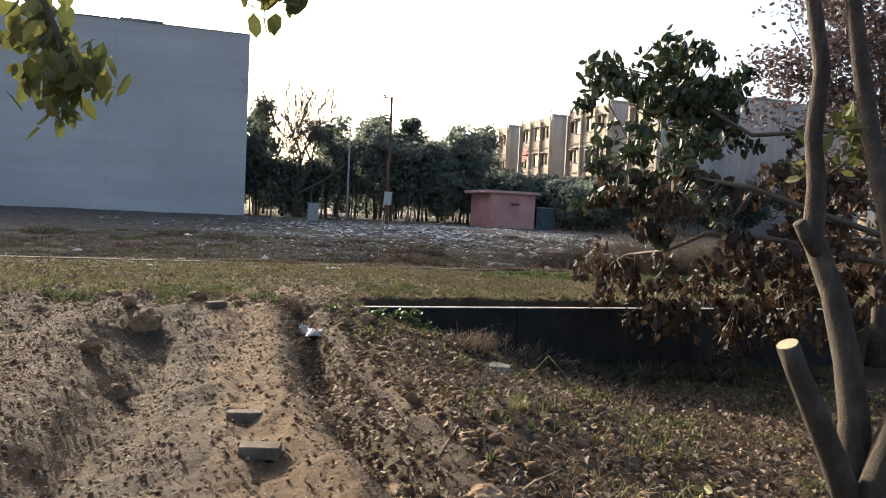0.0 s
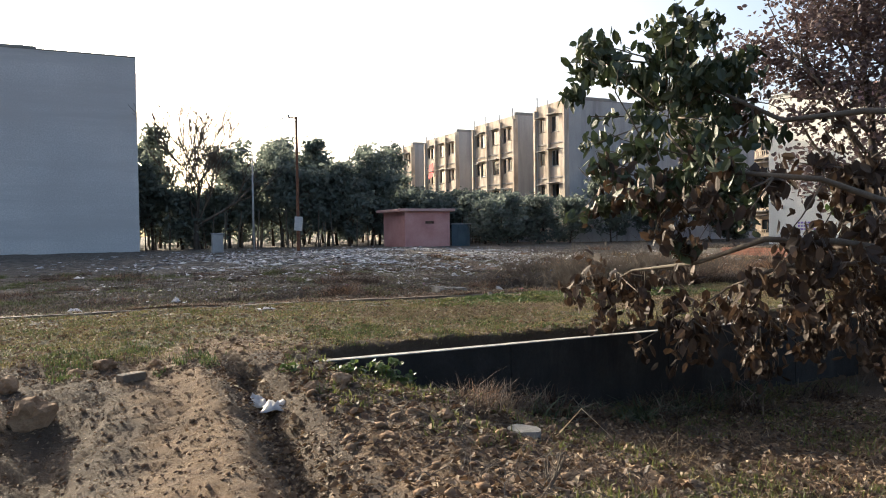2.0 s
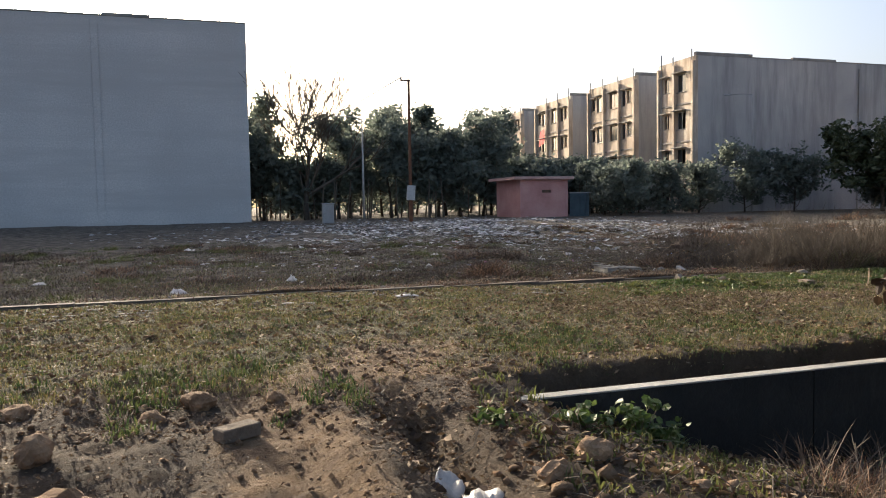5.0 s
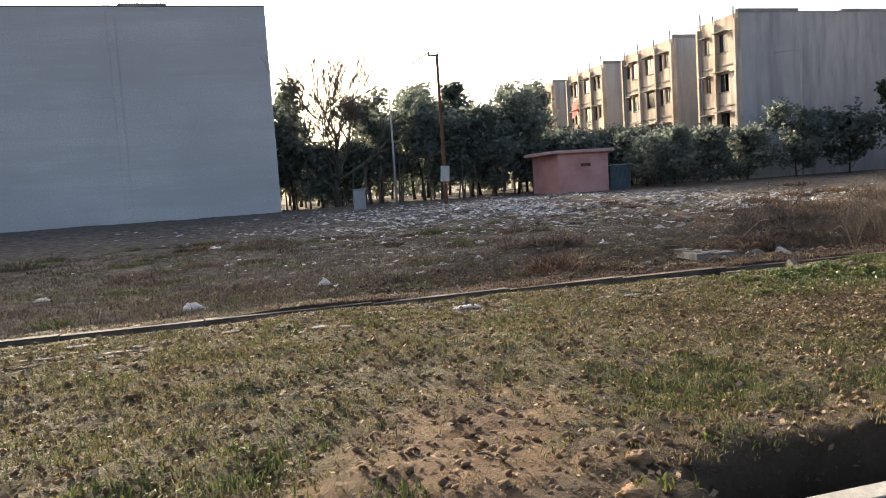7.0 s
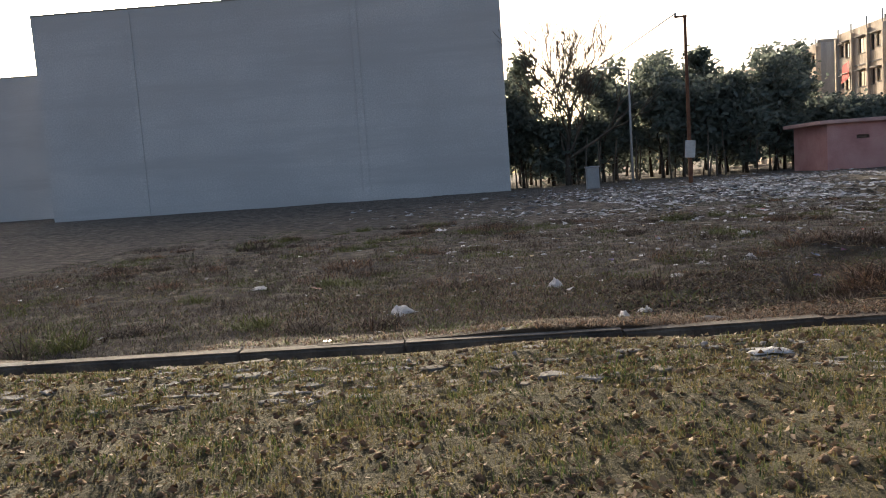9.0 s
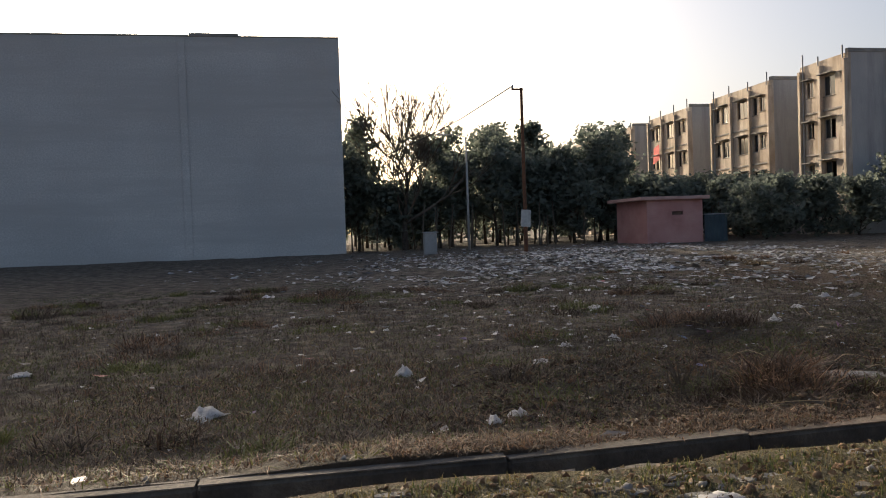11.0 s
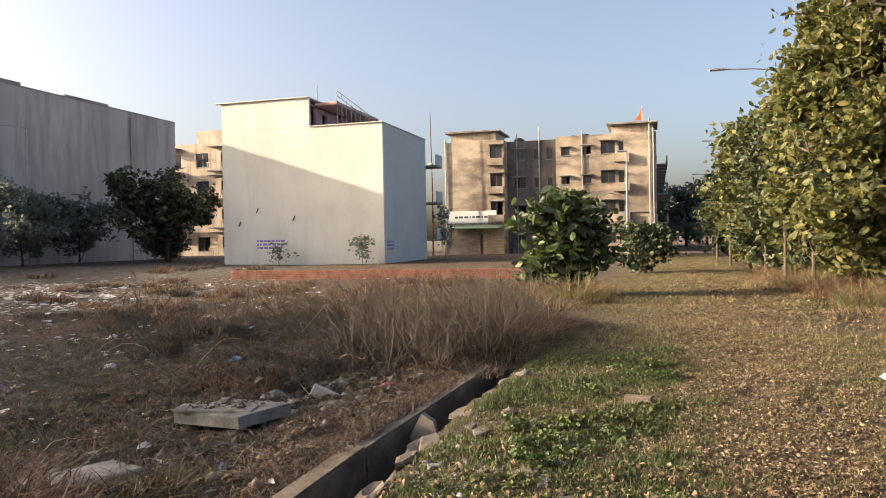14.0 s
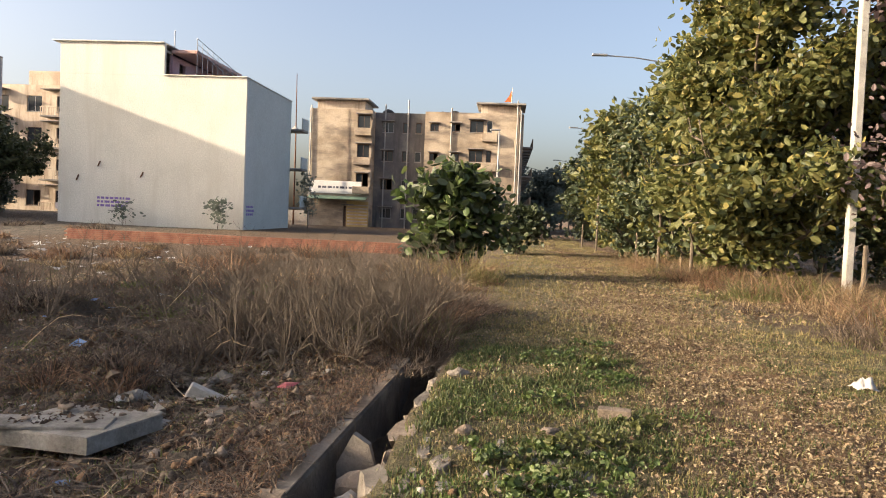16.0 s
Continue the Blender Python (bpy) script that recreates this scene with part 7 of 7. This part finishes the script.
for k in range(40):
    x, y = r0.uniform(4.0, 5.3), r0.uniform(16.15, 17.2)
    clump(x, y, r0.uniform(0.1, 0.3), 240, 0.22, r0.choice(("dark_straw", "olive_leaf", "brown_leaf")), 700 + k, 0.006)
for k in range(14):
    x, y = r0.uniform(28, 42), r0.uniform(36, 47)
    clump(x, y, r0.uniform(0.4, 0.8), 200, 0.9, r0.choice(("rust_grass", "dark_straw")), 500 + k, 0.014)
plant_tufts("dry_grass", {k: v + " on the waste ground" for k, v in WORDS.items()}, "grass")
for k in range(130):
    x, y = r0.uniform(11.6, 31), 10.5 - 3.4 * r0.random() ** 0.8
    edge = step(10.7, 9.2, y)
    clump(x, y, (0.18 + 0.6 * edge) * r0.uniform(0.7, 1.3), 200, r0.uniform(0.25, 0.55), r0.choice(("rust_grass", "rust_grass", "straw", "olive_leaf", "dark_straw")), 1500 + k, 0.0065)
for k in range(170):
    x, y = r0.uniform(4.5, 24), r0.uniform(10.9, 15.0)
    if r0.random() < 1.15 - math.exp(-((y - 12.5 + 0.02 * x) / 0.7) ** 2) and y < kerb_y(min(x, 11)) - 0.3:
        clump(x, y, r0.uniform(0.03, 0.085), 90, r0.uniform(0.1, 0.28), r0.choice(("green_grass", "dull_grass", "dull_grass", "olive_leaf")), 1700 + k, 0.004)
for k in range(44):
    x, y = r0.uniform(14, 36), r0.uniform(6.4, 9.7)
    clump(x, y, r0.uniform(0.4, 1.0), 180, r0.uniform(0.3, 0.7), r0.choice(("rust_grass", "straw", "straw", "olive_leaf")), 400 + k, 0.007)
for k in range(240):
    x, y = r0.uniform(-5.5, 7.5), r0.uniform(10.8, 15.2)
    if r0.random() < strip(x, y) * 1.6:
        clump(x, y, r0.uniform(0.035, 0.085), 50, r0.uniform(0.06, 0.16), r0.choice(("green_grass", "dull_grass", "olive_leaf")), 1000 + k, 0.004)
plant_tufts("verge_grass", {k: v + " beside the track" for k, v in WORDS.items()}, "grass")


def dead_shrubs():
    """Leafless branching weeds among the dry grass."""
    r = random.Random(66)
    spots = [(r.uniform(10.3, 24), r.uniform(15.8, 23)) for _ in range(70)] + [(r.uniform(9.2, 13.6), 15.3 + 2.0 * r.random() ** 1.3) for _ in range(95)] + [(4.9, 17.2), (5.2, 17.6), (3.9, 17.3), (6.1, 17.9), (2.2, 5.6), (3.7, 8.5), (4.2, 8.9)]
    for x, y in spots:
        s = Shape()
        h = r.uniform(0.5, 1.2) if x > 9 else r.uniform(0.25, 0.5)
        for _ in range(r.randint(6, 10)):
            st = limb((0, 0, -0.03), (r.uniform(-1.1, 1.1), r.uniform(-1.1, 1.1), 1), h * r.uniform(0.6, 1), r, 4, 0.18, 0.03)
            s.tube(st, [0.009, 0.008, 0.006, 0.005, 0.003], 4, False)
            for _ in range(4):
                q = st[r.randint(1, 4)]
                s.tube(limb(q, (r.uniform(-1, 1), r.uniform(-1, 1), 0.7), h * 0.3, r, 2, 0.3, 0.05), [0.004, 0.003, 0.0015], 4, False)
        ob = solid("dead_shrub", s, "twig", "small leafless dead shrub among dry grass", "shrub", "dead shrubs")
        ob.location = on_ground(x, y)


dead_shrubs()


def old_paving():
    """Worn flat stones sunk in the grass along the drain."""
    r = random.Random(19)
    ob = thing("old_paving", "worn pale flagstones sunk in grass along the drain", "paving", kind="structure")
    x = -3.0
    while x < 7.6:
        for row in range(7):
            cx, cy = x + r.uniform(-0.08, 0.08), kerb_y(x) - 0.28 - row * 0.15 + r.uniform(-0.05, 0.05)
            if r.random() > 1.5 * patch(cx, cy, 1.1, 31.0) - 0.05:
                continue
            w, d = r.uniform(0.05, 0.15), r.uniform(0.03, 0.075)
            n = r.randint(6, 8)
            ring = [(cx + math.cos(math.tau * j / n) * w * r.uniform(0.6, 1.25), cy + math.sin(math.tau * j / n) * d * r.uniform(0.6, 1.25)) for j in range(n)]
            z = ground_z(cx, cy) + r.uniform(-0.008, 0.006)
            inner = [(cx + (p - cx) * 0.9, cy + (q - cy) * 0.9) for p, q in ring]
            s = Shape().add([(*p, z - 0.06) for p in ring] + [(*p, z) for p in ring] + [(*p, z + 0.006) for p in inner],
                            [(j, (j + 1) % n, n + (j + 1) % n, n + j) for j in range(n)] + [(n + j, n + (j + 1) % n, 2 * n + (j + 1) % n, 2 * n + j) for j in range(n)] + [tuple(range(2 * n, 3 * n))])
            part("flagstone", s, "drain_concrete" if r.random() < 0.4 else "slab_concrete", ob)
        x += r.uniform(0.16, 0.26)


old_paving()


def bits(n, centre, reach, seed, size, mat_name, label, keep=None):
    """Torn scraps of rubbish lying on the ground."""
    g = np.random.default_rng(seed)
    v, f = [], []
    while len(v) < n * 5:
        x, y = centre[0] + g.normal(0, reach[0]), centre[1] + g.normal(0, reach[1])
        if y < kerb_y(x) + 0.5 or not (-12 < x < 34) or y > 57:
            continue
        if keep is not None and not keep(x, y):
            continue
        s, a = size * g.uniform(0.4, 1.5), g.uniform(0, 6.28)
        z, k = ground_z(x, y) + 0.01, len(v)
        for j in range(4):
            b = a + j * 1.57 + g.normal(0, 0.25)
            q = s * g.uniform(0.6, 1.3) * (1.0 if j % 2 else 0.6)
            v.append((x + math.cos(b) * q, y + math.sin(b) * q, z + abs(g.normal(0, 0.25)) * s))
        v.append((x, y, z + abs(g.normal(0.12, 0.12)) * s))
        f += [(k, k + 1, k + 4), (k + 1, k + 2, k + 4), (k + 2, k + 3, k + 4), (k + 3, k, k + 4)]
    sh = Shape()
    sh.v, sh.f = v, f
    solid("scattered_rubbish", sh, mat_name, label, "rubbish", kind="stuff")


bits(6500, (13.0, 40.0), (5.5, 5.0), 1, 0.13, "rubbish", "dense spread of pale plastic rubbish on the field", lambda x, y: patch(x, y, 0.3, 2.0) > 0.38)
bits(1500, (18.0, 34.0), (6.0, 5.0), 2, 0.13, "rubbish", "scattered pale rubbish on the waste ground")
bits(700, (7.0, 24.0), (6.0, 5.0), 3, 0.07, "rubbish", "scattered scraps of plastic on weedy ground")
bits(260, (9.0, 22.0), (6.0, 4.0), 4, 0.07, "coloured_rubbish", "scattered coloured wrappers on weedy ground")
fallen(*scatter(9000, 2.0, 12.0, 15.7, 19.0, 21, beside_drain), 0.03, "dark withered leaf scraps along the drain", "brown_leaf")
fallen(*scatter(4500, 2.0, 12.0, 15.7, 19.0, 22, beside_drain), 0.022, "pale dry scraps along the drain", "pale_litter")
def slab_scraps():
    g = np.random.default_rng(81)
    pts = [(g.uniform(6.9, 7.4), g.uniform(16.65, 17.25), 0.256 - 0.02 * g.random()) for _ in range(420)]
    pts = [p for p in pts if noise.noise((p[0] * 5, p[1] * 5, 0.3)) > 0.0 and p[1] > 16.8 - 0.24 * (p[0] - 7.0)]
    fallen(pts, g, 0.016, "dry leaf scraps lying on the concrete slab", "brown_leaf")


slab_scraps()
bits(420, (6.0, 18.6), (3.4, 1.3), 6, 0.028, "rubbish", "small torn scraps strewn over the weedy ground")
bits(170, (7.6, 17.5), (1.1, 0.45), 5, 0.035, "rubbish", "plastic scraps and paper around the slab")
